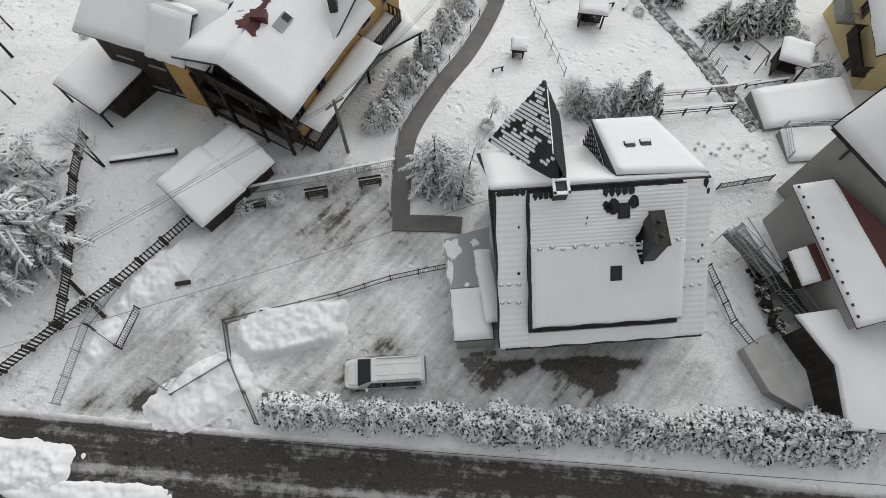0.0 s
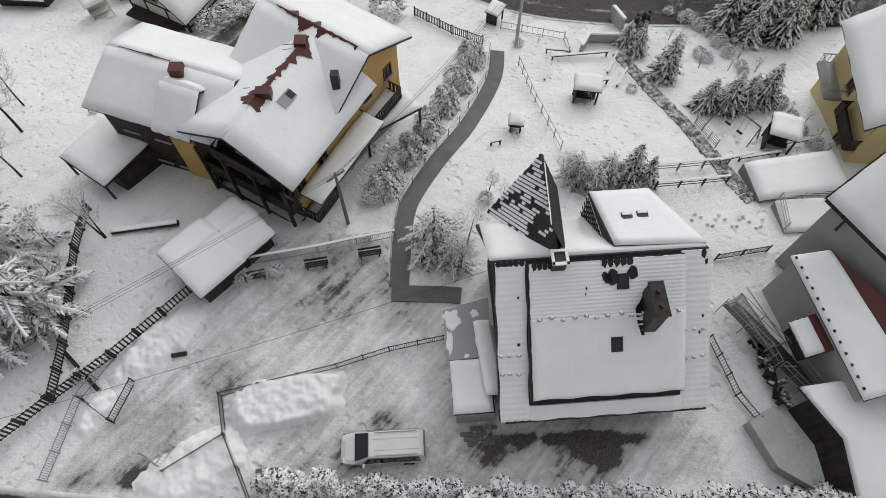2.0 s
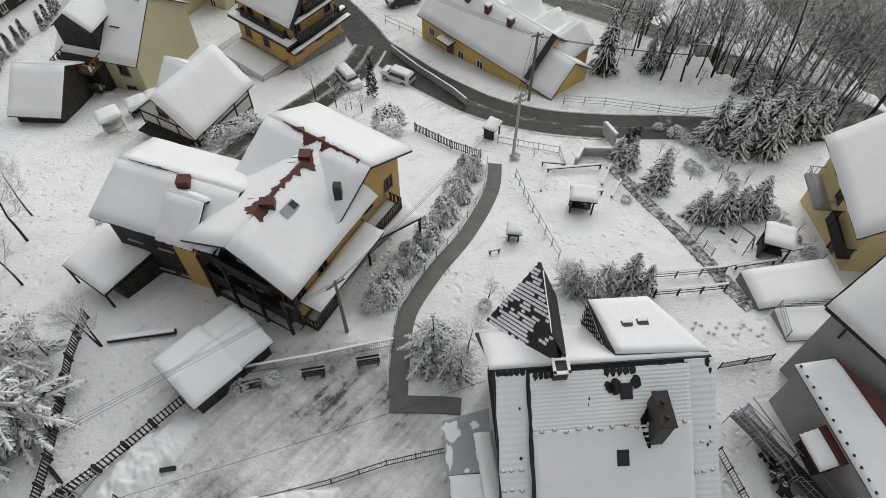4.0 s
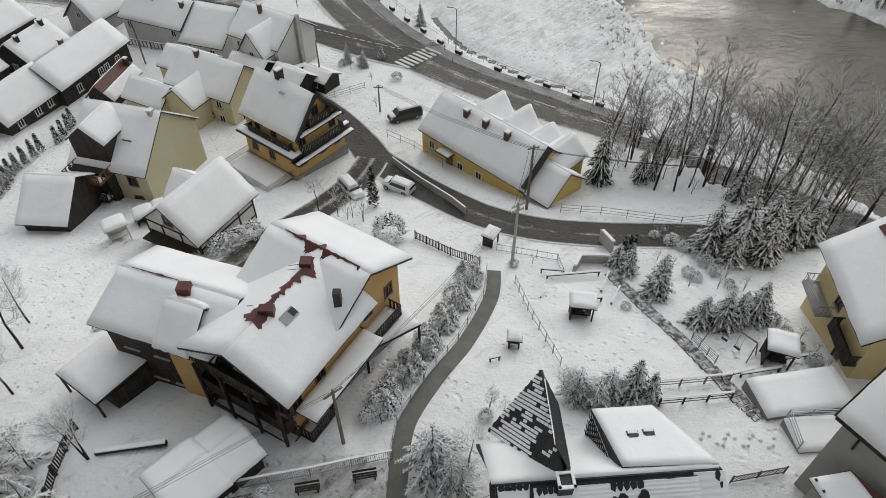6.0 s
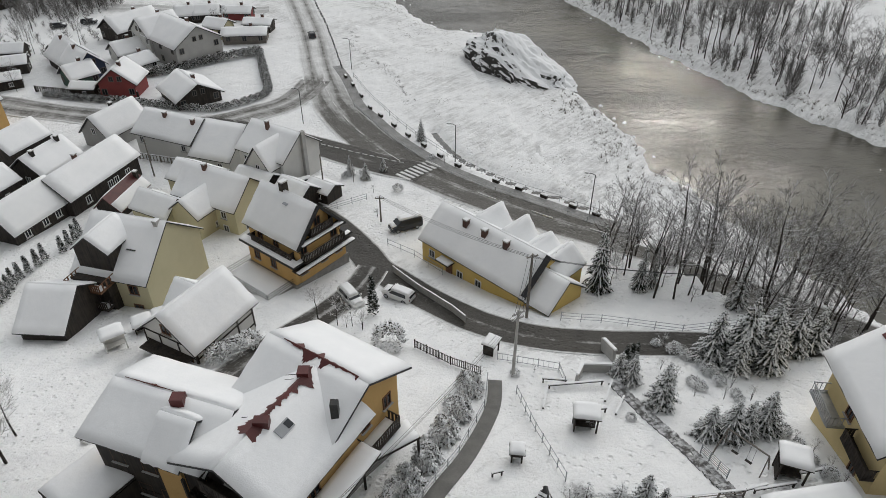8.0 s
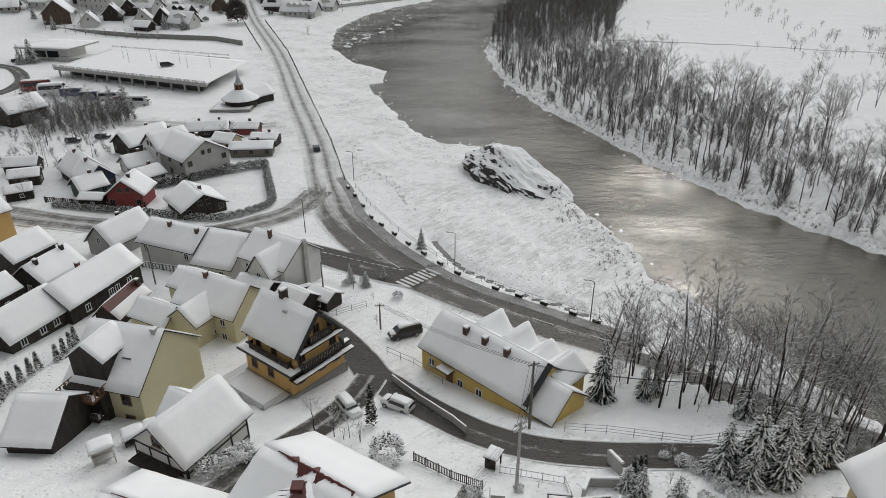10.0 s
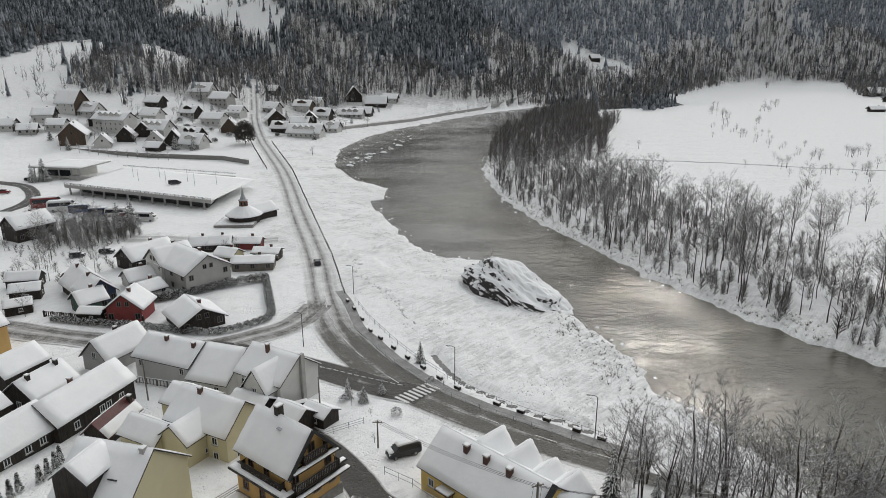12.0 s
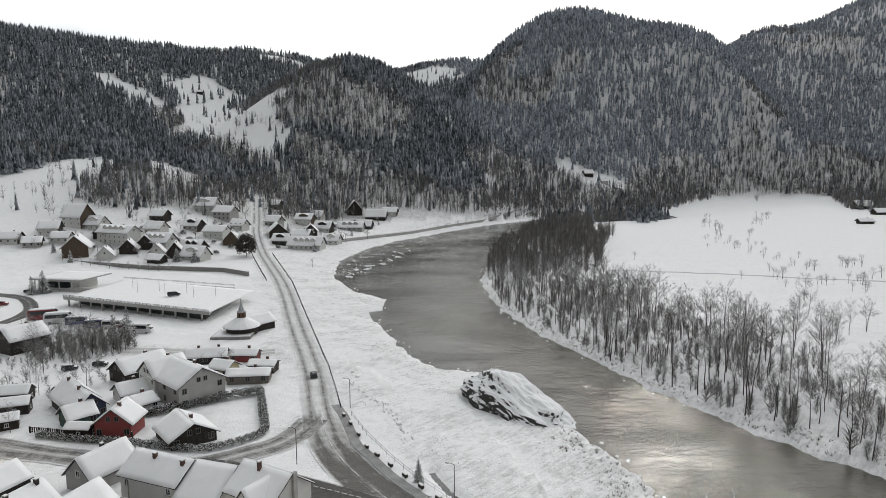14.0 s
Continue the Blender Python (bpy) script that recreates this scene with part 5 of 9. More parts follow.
part("downpipe", Shape().tube([(11.45, -3.75, 2.8), (11.45, -3.75, -1.4)], 0.05, 6), BROWN_WOOD, h)
part("plinth", Shape().box((1.7, -0.1, -1.2), (20.2, 8.4, 1.5)), STONE_WALL, h)

h = home("house", "orange three-storey house with timber balconies and a terrace", -17.8, 66.8, -38)
v = Volume(h, 8.6, 6.9, 6.6, 10.4, ORANGE_WALL, over=(0.7, 0.35), foot=0.5)
part("body", Shape().box((0, 0, 2.8), (8.4, 8.2, 3.1)), ORANGE_WALL, h)
part("storey", Shape().box((0, 0, -0.2), (8.8, 8.7, 3.0)), STONE_WALL, h)
part("belt_roof", Shape().box((0, 0, 4.4), (9.8, 9.6, 0.25)), ROOF_DARK, h)
q = Shape()
snow_sheet(q, (-4.8, -4.7, 4.53), (9.6, 0, 0), (0, 0.9, 0.15), 0.2, 4)
snow_sheet(q, (4.85, -4.7, 4.53), (0, 9.3, 0), (-0.5, 0, 0.05), 0.2, 5)
part("snow_cover", q, ROOF_SNOW, h, smooth=True)
v.balcony('E', 0, 4.6, 6.4, 1.1, DARK_WOOD)
v.balcony('E', 0, 7.4, 3.4, 0.9, DARK_WOOD)
for z_, w_, d_ in ((3.75, 9.2, 1.3), (6.75, 6.6, 1.0)):
    m = v.spot('E', 0, z_)
    pent_ = part("pent_roof", place(m, Shape().box((0, -d_ / 2, 0), (w_, d_, 0.14))), DARK_WOOD, h)
    q = Shape()
    snow_sheet(q, (-w_ / 2 + 0.03, -d_ + 0.02, 0.074), (w_ - 0.06, 0, 0), (0, 0.5, 0.06), 0.16, z_, 12, 4)
    part("snow_cover", place(m, q), ROOF_SNOW, pent_, smooth=True)
part("verge_board", Shape().beam((4.9, -3.75, 6.35), (4.9, 0, 10.6), 0.3, 0.34), ROOF_DARK, h)
part("verge_board", Shape().beam((4.9, 3.75, 6.35), (4.9, 0, 10.6), 0.3, 0.34), ROOF_DARK, h)
v.balcony('S', 0.3, 4.7, 7.0, 0.75, DARK_WOOD, False)
v.windows('S', [(-2.2, 5.0), (0.6, 5.0)], 0.9, 1.2, BROWN_WOOD)
v.windows('E', [(-2.5, 5.0), (2.3, 5.0), (0, 7.8), (-2.8, 2.4), (0.4, 2.4), (2.8, 2.4)], 1.0, 1.2, BROWN_WOOD)
for u in (-2.6, 0.4):
    window(h, pose(u, -4.1, 2.2), 1.0, 1.2, BROWN_WOOD)
v.chimney(-0.25, 0.96, 1, (0.6, 0.9), 1.2, DARK_WOOD)
p = v.on_roof(0.1, 0.72)
part("roof_hatch", Shape().box((p.x, p.y, p.z + 0.25), (0.7, 0.6, 0.1)), ROOF_GREY, h)
t = part("terrace", Shape().box((-0.2, -6.2, -0.2), (8.0, 4.0, 2.8)), STONE_WALL, h)
q = Shape()
snow_sheet(q, (-4.1, -8.1, 1.2), (7.8, 0, 0), (0, 3.8, 0), 0.15, 2)
part("snow_cover", q, ROOF_SNOW, t, smooth=True)
q = Shape()
for z in (1.5, 1.8, 2.1):
    q.box((-0.2, -8.1, z), (8.0, 0.05, 0.05)).box((3.75, -6.2, z), (0.05, 4.0, 0.05)).box((-4.15, -6.2, z), (0.05, 4.0, 0.05))
for x in (-4.15, -2.2, -0.2, 1.8, 3.75):
    q.box((x, -8.1, 1.6), (0.06, 0.06, 1.0))
part("railing", q, BLACK_IRON, t)

h = home("house", "tall beige house with a plain windowless gable wall", -34.8, 62, -15)
v = Volume(h, 9.0, 10.6, 5.4, 9.7, BEIGE_WALL, over=(0.3, 0.45), foot=2.2)
d = v.dormer(-0.35, 0.04, 4.2, 2.7, 4.6, DARK_WOOD, -1, ROOF_DARK, 1.7)
d.windows('W', [(-0.9, 0.6), (0.9, 0.6)], 1.0, 1.4, BROWN_WOOD)
part("veranda", Shape().box((-1.6, -5.9, 1.7), (4.3, 1.4, 7.4)), DARK_WOOD, h, "dark timber veranda front")
v.balcony('S', -1.6, 4.9, 4.4, 2.4, BROWN_WOOD, True)
v.balcony('S', -1.6, 2.4, 4.4, 2.3, DARK_WOOD, True)
v.windows('S', [(2.6, 3.3), (-2.8, 3.3), (-1.0, 3.3), (2.6, 0.6)], 1.2, 1.3, BROWN_WOOD)
p = v.on_roof(0.4, 0.42)
part("roof_hatch", Shape().box((p.x, p.y, p.z + 0.3), (1.1, 0.14, 0.08)), BLACK_IRON, h)
v.chimney(0.84, 0.93, -1, (0.5, 0.7), 0.5, CONCRETE)
q = Shape().box((-1.0, -8.2, 0.2), (4.6, 3.2, 2.2))
t = part("porch", q, DARK_WOOD, h)
q = Shape()
snow_sheet(q, (-3.3, -9.9, 1.34), (4.6, 0, 0), (0, 3.4, 0.1), 0.3, 5)
part("snow_cover", q, ROOF_SNOW, t, smooth=True)
part("flue", Shape().tube([(-1.6, -8.6, 1.5), (-1.6, -8.6, 2.5)], 0.16, 8), METAL, t)

h = home("house", "small white half-timbered house with a snowy roof", -24.2, 49.6, 62)
v = Volume(h, 7.7, 6.8, 3.3, 6.2, WHITE_WALL, over=(0.6, 0.5), foot=1.6)
q = Shape()
for side, us in (('W', (-3.3, -1.2, 1.2, 3.3)), ('S', (-3.8, -1.6, 1.6, 3.8))):
    for u in us:
        m = v.spot(side, u, 0, 0.03)
        place(m, q2 := Shape().box((0, 0, 1.6), (0.16, 0.06, 3.3)))
        q.add(q2.v, q2.f)
    for z in (0.4, 1.9, 3.2):
        m = v.spot(side, 0, z, 0.035)
        q2 = place(m, Shape().box((0, 0, 0), (6.8 if side == 'W' else 7.7, 0.06, 0.16)))
        q.add(q2.v, q2.f)
part("timber_frame", q, DARK_WOOD, h)
v.windows('W', [(-2.2, 0.6), (0, 0.6), (2.2, 0.6), (0, 3.7)], 1.2, 1.1, BROWN_WOOD)
Volume(h, 3.2, 4.0, 3.3, 5.2, WHITE_WALL, at=(1.6, 2.2, 0), turn=90, over=(0.3, 0.3))
m = v.spot('W', 0, 2.2)
part("canopy", place(m, Shape().box((0, -0.7, -0.3), (5.6, 1.4, 0.14))), DARK_WOOD, h)

for name, label, x, y, yaw, L, W, e, r, wm, rm, wins, chim in [
        ("barn", "weathered dark wooden barn with a snowy roof", -40.0, 53, -4, 4.7, 7.6, 2.5, 5.1, DARK_WOOD, ROOF_DARK, [], []),
        ("house", "long low dark log house with white windows", -52.9, 87, 72, 14.2, 6.5, 3.2, 5.8, DARK_WOOD, ROOF_DARK, [('S', [(-4, 0.9), (0.6, 0.9), (1.9, 0.9), (4.4, 0.9)])], [(-0.1, 0.85, 1)]),
        ("house", "low log house with pale boarded wall", -57, 76.6, 70, 9.0, 5.6, 2.4, 5.4, DARK_WOOD, ROOF_DARK, [('S', [(-2.6, 0.6), (0.4, 0.6), (2.6, 0.6)])], []),
        ("house", "dark wooden cottage with a chimney behind the log house", -61.6, 92, 71, 7.8, 6.2, 2.7, 5.1, DARK_WOOD, ROOF_DARK, [('W', [(0, 0.8)])], [(-0.6, 0.8, -1), (0.7, 0.85, -1)]),
        ("house", "grey gabled house with a dark boarded front", -56.6, 106.4, 65, 9.1, 5.8, 2.8, 5.7, GREY_WALL, ROOF_DARK, [('W', [(0, 2.6)])], [(0.1, 0.85, 1)]),
        ("house", "white row house with a pale snowy roof and small chimneys", -44.1, 102.1, -23, 11.5, 7.8, 4.0, 6.5, WHITE_WALL, ROOF_DARK, [('S', [(-4.4, 2.2), (4.2, 2.2)])], [(-0.2, 0.75, -1), (0.82, 0.7, -1)]),
        ("house", "low white house adjoining its taller neighbours", -34.8, 98.9, -19, 7.0, 11, 2.8, 6.3, WHITE_WALL, ROOF_DARK, [('S', [(-1.8, 0.8), (1.6, 0.8)])], []),
        ("house", "cream two-storey house with a brown stone corner", -30.5, 79.8, -27, 10.5, 7.2, 4.4, 7.4, BEIGE_WALL, ROOF_DARK, [('S', [(0.6, 2.4), (3.2, 2.4), (3.2, 0.2)]), ('E', [(-1.6, 0.2), (1.4, 3.0)])], [(-0.35, 0.85, -1)]),
        ("shed", "small shed with a brown-red corrugated roof half bare", -46.1, 82.3, 80, 7.2, 3.4, 2.0, 3.7, DARK_WOOD, ROOF_RED, [], [(0.9, 0.6, -1)]),
        ("house", "orange house at the bend of the side road", -84, 108, 60, 10, 9, 6.0, 9.4, ORANGE_WALL, ROOF_DARK, [('E', [(-2, 3), (2, 3)])], [])]:
    h = home(name, label, x, y, yaw)
    if name != "house":
        h["category"] = name
    v = Volume(h, L, W, e, r, wm, rm, over=(0.4, 0.5), foot=1.8, cover=(0.55, 0.9) if rm is ROOF_RED else (1, 1))
    for side, spots in wins:
        v.windows(side, spots, 0.95, 1.15)
    for u, f, side in chim:
        v.chimney(u, f, side, (0.55, 0.55), 0.9, BRICK if L > 10 else DARK_WOOD)

h = home("house", "white two-storey house with a cross gable and a tall flue", -25.3, 93.4, -32)
v = Volume(h, 9.2, 8.2, 5.0, 8.0, WHITE_WALL, over=(0.4, 0.4), foot=1.8)
w = Volume(h, 5.0, 4.6, 4.4, 7.4, WHITE_WALL, at=(1.4, -3.6, 0), turn=90, over=(0.35, 0.35), foot=1.8)
w.windows('W', [(0.0, 3.4), (-1.2, 1.0), (1.2, 0.6)], 0.9, 1.2)
v.windows('S', [(-3.2, 2.9)], 0.7, 1.2)
v.chimney(-0.2, 0.8, -1, (0.5, 0.5), 1.4, BRICK)
part("flue", Shape().box((4.9, 0.4, 3.6), (0.5, 0.7, 9.4)), CONCRETE, h)
for x, y, yaw, L, W, e, r in [(-27.5, 86.8, -28, 6.0, 4.0, 2.4, 3.6), (-36, 86, -27, 6.5, 5.5, 3.4, 5.2), (-38.5, 77.5, -27, 6.5, 4.5, 3.0, 4.8), (-21, 83.5, -35, 5.2, 4.0, 2.2, 3.6), (-17.4, 85, -33, 4.2, 3.2, 1.8, 2.6), (-33, 76.5, 63, 5.5, 5.0, 3.6, 5.6)]:
    h = home("outbuilding", "small outbuilding between the houses under thick snow", x, y, yaw, group="outbuildings")
    h["category"] = "outbuilding"
    v = Volume(h, L, W, e, r, DARK_WOOD if W < 4.2 else BEIGE_WALL, over=(0.3, 0.3), foot=1.2)
    v.windows('S', [(0.4, 0.7)], 0.8, 0.8)


# ---- trees and shrubs ----
def spruce_shapes(seed, h, r, tiers=13, per=9, lift=0.0, open_=0.0, load=1.0):
    """A trunk and drooping boughs in whorls; each bough is an arm with side twigs and a ridge of snow."""
    rnd = random.Random(seed)
    trunk, crown = Shape(), Shape()
    trunk.tube([(0, 0, -0.4), (0.02 * h * 0.2, 0, h * 0.5), (0, 0, h * 0.97)], [0.016 * h + 0.03, 0.011 * h + 0.02, 0.012], 6)
    for t in range(tiers):
        f = t / (tiers - 1)
        z = h * (0.06 + lift + (0.92 - lift) * f)
        length = r * (1 - f) ** 0.85 + 0.05 * r
        n = max(4, round(per * (1 - 0.5 * f)))
        a0 = rnd.random() * 6.3
        for k in range(n):
            a = a0 + 6.283 * k / n + rnd.uniform(-0.35, 0.35)
            l = length * rnd.uniform(0.68, 1.15)
            droop = l * rnd.uniform(0.2, 0.5) * (1 - 0.8 * f)
            rise = l * (0.15 + 0.5 * f)
            d, sd = Vector((math.cos(a), math.sin(a), 0)), Vector((-math.sin(a), math.cos(a), 0))
            zz = z + rnd.uniform(-0.03, 0.03) * h
            at = lambda g: d * (l * g) + Vector((0, 0, zz + rise * g - (droop + rise) * g * g))
            # snow along the top of the arm
            w0 = (0.05 + 0.022 * l) * load
            for g0, g1 in ((0.15, 0.5), (0.5, 0.8), (0.8, 1.0)):
                if rnd.random() < 0.72 - open_ * 0.3:
                    p, q = at(g0) + Vector((0, 0, 0.05)), at(g1) + Vector((0, 0, 0.05))
                    wa, wb = w0 * rnd.uniform(0.7, 1.3), w0 * rnd.uniform(0.4, 1.0)
                    crown.add([p - sd * wa, p + sd * wa, q + sd * wb, q - sd * wb, p + Vector((0, 0, wa * 0.8)), q + Vector((0, 0, wb * 0.8))], [(0, 4, 5, 3), (4, 1, 2, 5), (0, 1, 4), (3, 5, 2)], 1)
            pairs = max(4, int(l * 5.2))
            for m in range(pairs):
                g = 0.12 + 0.88 * (m + rnd.random()) / pairs
                o = at(g)
                tl = (0.16 + 0.30 * l * (1.08 - g)) * rnd.uniform(0.7, 1.25)
                for side in (-1, 1):
                    e = (d * 0.75 + sd * side * rnd.uniform(0.7, 1.1) + Vector((0, 0, rnd.uniform(-0.55, 0.05)))).normalized()
                    wd = e.cross(Vector((rnd.uniform(-0.4, 0.4), rnd.uniform(-0.4, 0.4), 1))).normalized() * (0.035 + tl * 0.13)
                    mid = o + e * tl * 0.5
                    crown.add([o, mid + wd, o + e * tl - Vector((0, 0, tl * 0.18)), mid - wd, mid + Vector((0, 0, -tl * 0.16))], [(0, 1, 2, 3), (0, 4, 1), (1, 4, 2), (2, 4, 3), (3, 4, 0)])
    return trunk, crown


def bare_shapes(seed, h, spread=0.36, limbs=13, subs=5, twigs=3, stems=1, thick=1.0, fine=1.0):
    """A leafless tree: trunk, limbs, branches and twigs."""
    rnd = random.Random(seed)
    trunk, crown = Shape(), Shape()
    for st in range(stems):
        a = rnd.random() * 6.28
        lean = Vector((math.cos(a), math.sin(a), 0)) * (0.05 if stems == 1 else 0.11)
        line = [lean * (h * f ** 1.3) + Vector((rnd.uniform(-1, 1), rnd.uniform(-1, 1), 0)) * (0.012 * h * (f > 0)) + Vector((0, 0, h * f * 0.93 - (0.4 if f == 0 else 0))) for f in (0, 0.2, 0.4, 0.6, 0.8, 1.0)]
        rad = [max(0.015, thick * 0.0125 * h * (1 - 0.93 * f)) for f in (0, 0.2, 0.4, 0.6, 0.8, 1.0)]
        trunk.tube(line, rad, 6)
        for i in range(limbs):
            f = rnd.uniform(0.36, 0.97) if i else 0.97
            k = min(int(f * 5), 4)
            o = line[k].lerp(line[k + 1], f * 5 - k)
            a = 2.4 * i + rnd.uniform(-0.5, 0.5)
            l = h * spread * (1.0 - 0.6 * f) * rnd.uniform(0.7, 1.2)
            d = Vector((math.cos(a), math.sin(a), rnd.uniform(0.35, 1.15))).normalized()
            p1 = o + d * l * 0.5
            p2 = p1 + (d + Vector((rnd.uniform(-0.35, 0.35), rnd.uniform(-0.35, 0.35), 0.3))).normalized() * l * 0.5
            r0 = max(0.012, rad[k] * 0.45)
            crown.tube([o, p1, p2], [r0, r0 * 0.6, 0.008], 3, caps=False)
            for s in range(subs):
                g = rnd.uniform(0.25, 1.0)
                q = o.lerp(p1, g * 2) if g < 0.5 else p1.lerp(p2, g * 2 - 1)
                e = (d + Vector((rnd.uniform(-1, 1), rnd.uniform(-1, 1), rnd.uniform(-0.2, 0.8)))).normalized()
                ll = l * rnd.uniform(0.28, 0.5)
                q2 = q + e * ll
                crown.tube([q, q2], [r0 * 0.42, 0.006], 3, caps=False)
                for t in range(twigs):
                    u = q.lerp(q2, rnd.uniform(0.3, 1.0))
                    w = u + (e + Vector((rnd.uniform(-1, 1), rnd.uniform(-1, 1), rnd.uniform(-0.3, 0.9)))).normalized() * ll * rnd.uniform(0.35, 0.65)
                    b = (0.006 + 0.0005 * h) * fine
                    crown.add([u + Vector((b, 0, 0)), u - Vector((b, 0, 0)), w, u + Vector((0, b, b))], [(0, 1, 2), (3, 0, 2), (1, 3, 2)])
    return trunk, crown


def tuft_shape(seed, n, w, h, size, form):
    """Many small leafy tufts in a rounded or pointed outline."""
    rnd = random.Random(seed)
    s = Shape()
    for i in range(n):
        f = rnd.random() ** (0.8 if form == 'cone' else 1.0)
        a = rnd.random() * 6.283
        if form == 'cone':
            rr = w * (1 - f) ** 0.7 * rnd.uniform(0.45, 1.05) + 0.03
            p = Vector((math.cos(a) * rr, math.sin(a) * rr, 0.05 + f * h))
        else:
            b = math.asin(rnd.uniform(-0.5, 1))
            rr = rnd.uniform(0.6, 1.05)
            p = Vector((math.cos(a) * math.cos(b) * rr * w, math.sin(a) * math.cos(b) * rr * w, h * (0.42 + 0.56 * math.sin(b) * rr)))
        out = Vector((math.cos(a), math.sin(a), rnd.uniform(0.1, 1.1))).normalized()
        l = size * rnd.uniform(0.7, 1.5)
        sd = out.cross(Vector((0, 0, 1))).normalized() * l * 0.45
        up = out.cross(sd).normalized() * l * 0.3
        s.add([p - out * l * 0.4, p + sd, p - sd, p + out * l, p + (up if up.z > 0 else -up)], [(0, 4, 1), (0, 2, 4), (4, 3, 1), (4, 2, 3), (0, 1, 3, 2)])
    return s


def plant(name, label, category, trunk, crown, x, y, turn, size, group, z=None):
    """A plant of two shared meshes, trunk and crown."""
    ob = thing(name, label, category, pose(x, y, (zat(x, y) if z is None else z) - 0.05, 0, 0, turn) @ Matrix.Diagonal((size, size, size, 1)), group)
    if trunk:
        part("trunk", trunk, None, ob)
    part("crown", crown, None, ob)
    return ob


def pair(shapes, a, b):
    return shapes[0].mesh("trunk", a), shapes[1].mesh("crown", b)


SPRUCES = [pair(spruce_shapes(i, 8.0, 2.0 + 0.25 * (i % 3), 18, 12, 0.0, -0.4, 1.15), BARK, [FIR_NEAR, ROOF_SNOW]) for i in range(4)]
BARES = [pair(bare_shapes(20 + i, 13.0, 0.34 + 0.05 * (i % 3), 20, 9, 8, 1 + (i % 4 == 3), 0.75, 0.6), BARK, TWIG) for i in range(6)]
RIMED = [pair(bare_shapes(40 + i, 6.0, 0.5, 22, 8, 6, 1 + i % 2, 1.25), BARK, RIME) for i in range(3)]
THUJAS = [spruce_shapes(60 + i, 2.5, 0.95 + 0.1 * (i % 2), 12, 8, 0.0, -0.5, 1.45)[1].mesh("crown", [THUJA, ROOF_SNOW]) for i in range(5)]
BUSHES = [tuft_shape(70 + i, 380, 1.0, 1.5, 0.18, 'ball').mesh("crown", BUSH) for i in range(3)]
TALL = [pair(bare_shapes(30 + i, 14.0, 0.44, 14, 7, 5, 1 + i % 2, 0.95), BARK, TWIG) for i in range(4)]
TWIGGY = [pair(bare_shapes(80 + i, 2.6, 0.55, 7, 5, 3, 3, 1.2), BARK, RIME) for i in range(3)]
DARK_BUSHES = [tuft_shape(75 + i, 420, 1.0, 1.5, 0.2, 'ball').mesh("crown", THUJA) for i in range(3)]
CYPRESS = tuft_shape(90, 520, 0.62, 5.2, 0.22, 'cone').mesh("crown", FIR_NEAR)


def spruce(x, y, h=8.0, label="snow-laden spruce with drooping boughs", wide=1.0, group="garden spruces"):
    k = int(abs(x * 7 + y * 3)) % 4
    ob = plant("spruce", label, "tree", *SPRUCES[k], x, y, x * 77 % 360, h / 8, group)
    ob.scale = (h / 8 * wide, h / 8 * wide, h / 8)
    return ob


for x, y, h in [(17.1, 41.2, 3.6), (16.4, 42.6, 3.0), (18.6, 37.6, 5.2), (20.9, 33.4, 3.6), (22.6, 33.4, 4.2), (23.9, 33.6, 4.0), (25.6, 34.2, 4.6), (25.7, 44.9, 6.5), (28.5, 45.0, 8.0), (30.3, 43.2, 6.5),
                (31.5, 46, 7.5), (34.2, 46.4, 6.0), (36.4, 46.8, 6), (27.2, 43, 5), (18.4, 60.5, 9.5), (23.4, 60.5, 7), (25.1, 61.2, 6), (13.2, 25.2, 4.6), (14.4, 25.0, 3.4), (33, 56, 6), (40, 52, 6)]:
    spruce(x, y, h, wide=0.6 if y > 58 else 1.25 if h < 6 else 1.0)
LARCH = [pair(spruce_shapes(15 + i, 9.0, 4.0, 8, 8, 0.1, 0.2), BARK, [FIR_RIME, ROOF_SNOW]) for i in range(2)]
for x, y, s in [(-25.4, 14.6, 1.0), (-28.0, 18.3, 0.95), (-27.4, 12.4, 0.8)]:
    plant("spruce", "old spruce with long snow-covered boughs beside the fence", "tree", *LARCH[int(-x) % 2], x, y, x * 9, s, "old spruces by the fence")
for x, y, s in [(-0.5, 19.4, 0.6), (0.6, 18.2, 0.42), (9.4, 25.2, 0.42), (10.6, 24.6, 0.38), (11.6, 25.3, 0.4)]:
    plant("spruce", "young conifer rimed white with snow on its boughs", "tree", *LARCH[int(x * 3) % 2], x, y, x * 90, s, "rimed conifers")
for x, y, s in [(1.7, 19.4, 0.75), (1.3, 18.0, 0.6), (8.6, 25.6, 0.5), (3.3, 24.2, 0.35), (4.2, 23.6, 0.3)]:
    k = int(abs(x * 5)) % 3
    plant("fruit_tree", "small garden tree with every twig rimed white", "tree", *RIMED[k], x, y, x * 50, s, "garden trees")
for x, y, s in [(-22.4, 20.1, 0.85), (-32.3, 30.5, 1.35), (-30.2, 25.6, 1.05), (-34.5, 27.5, 1.2), (-35.5, 31.5, 1.2), (-33.6, 33.8, 1.0), (-26.6, 17.4, 0.9), (-24.2, 16.6, 0.75), (-29, 17, 0.9), (-27.5, 13.5, 0.7), (-28.7, 20.2, 0.8), (-23.6, 14.2, 0.55), (-25.6, 19.4, 0.7), (-31, 22, 0.8), (-13.2, 53.4, 0.8), (-11, 52.2, 0.6), (-9.4, 52, 0.5), (33, 24.5, 0.75), (31.5, 25.8, 0.55), (34.5, 26.5, 0.6)]:
    k = int(abs(x * 5 + y)) % 3
    plant("bare_tree", "leafless tree with rimed twigs standing in snow", "tree", *RIMED[k], x, y, x * 50, s, "bare garden trees")
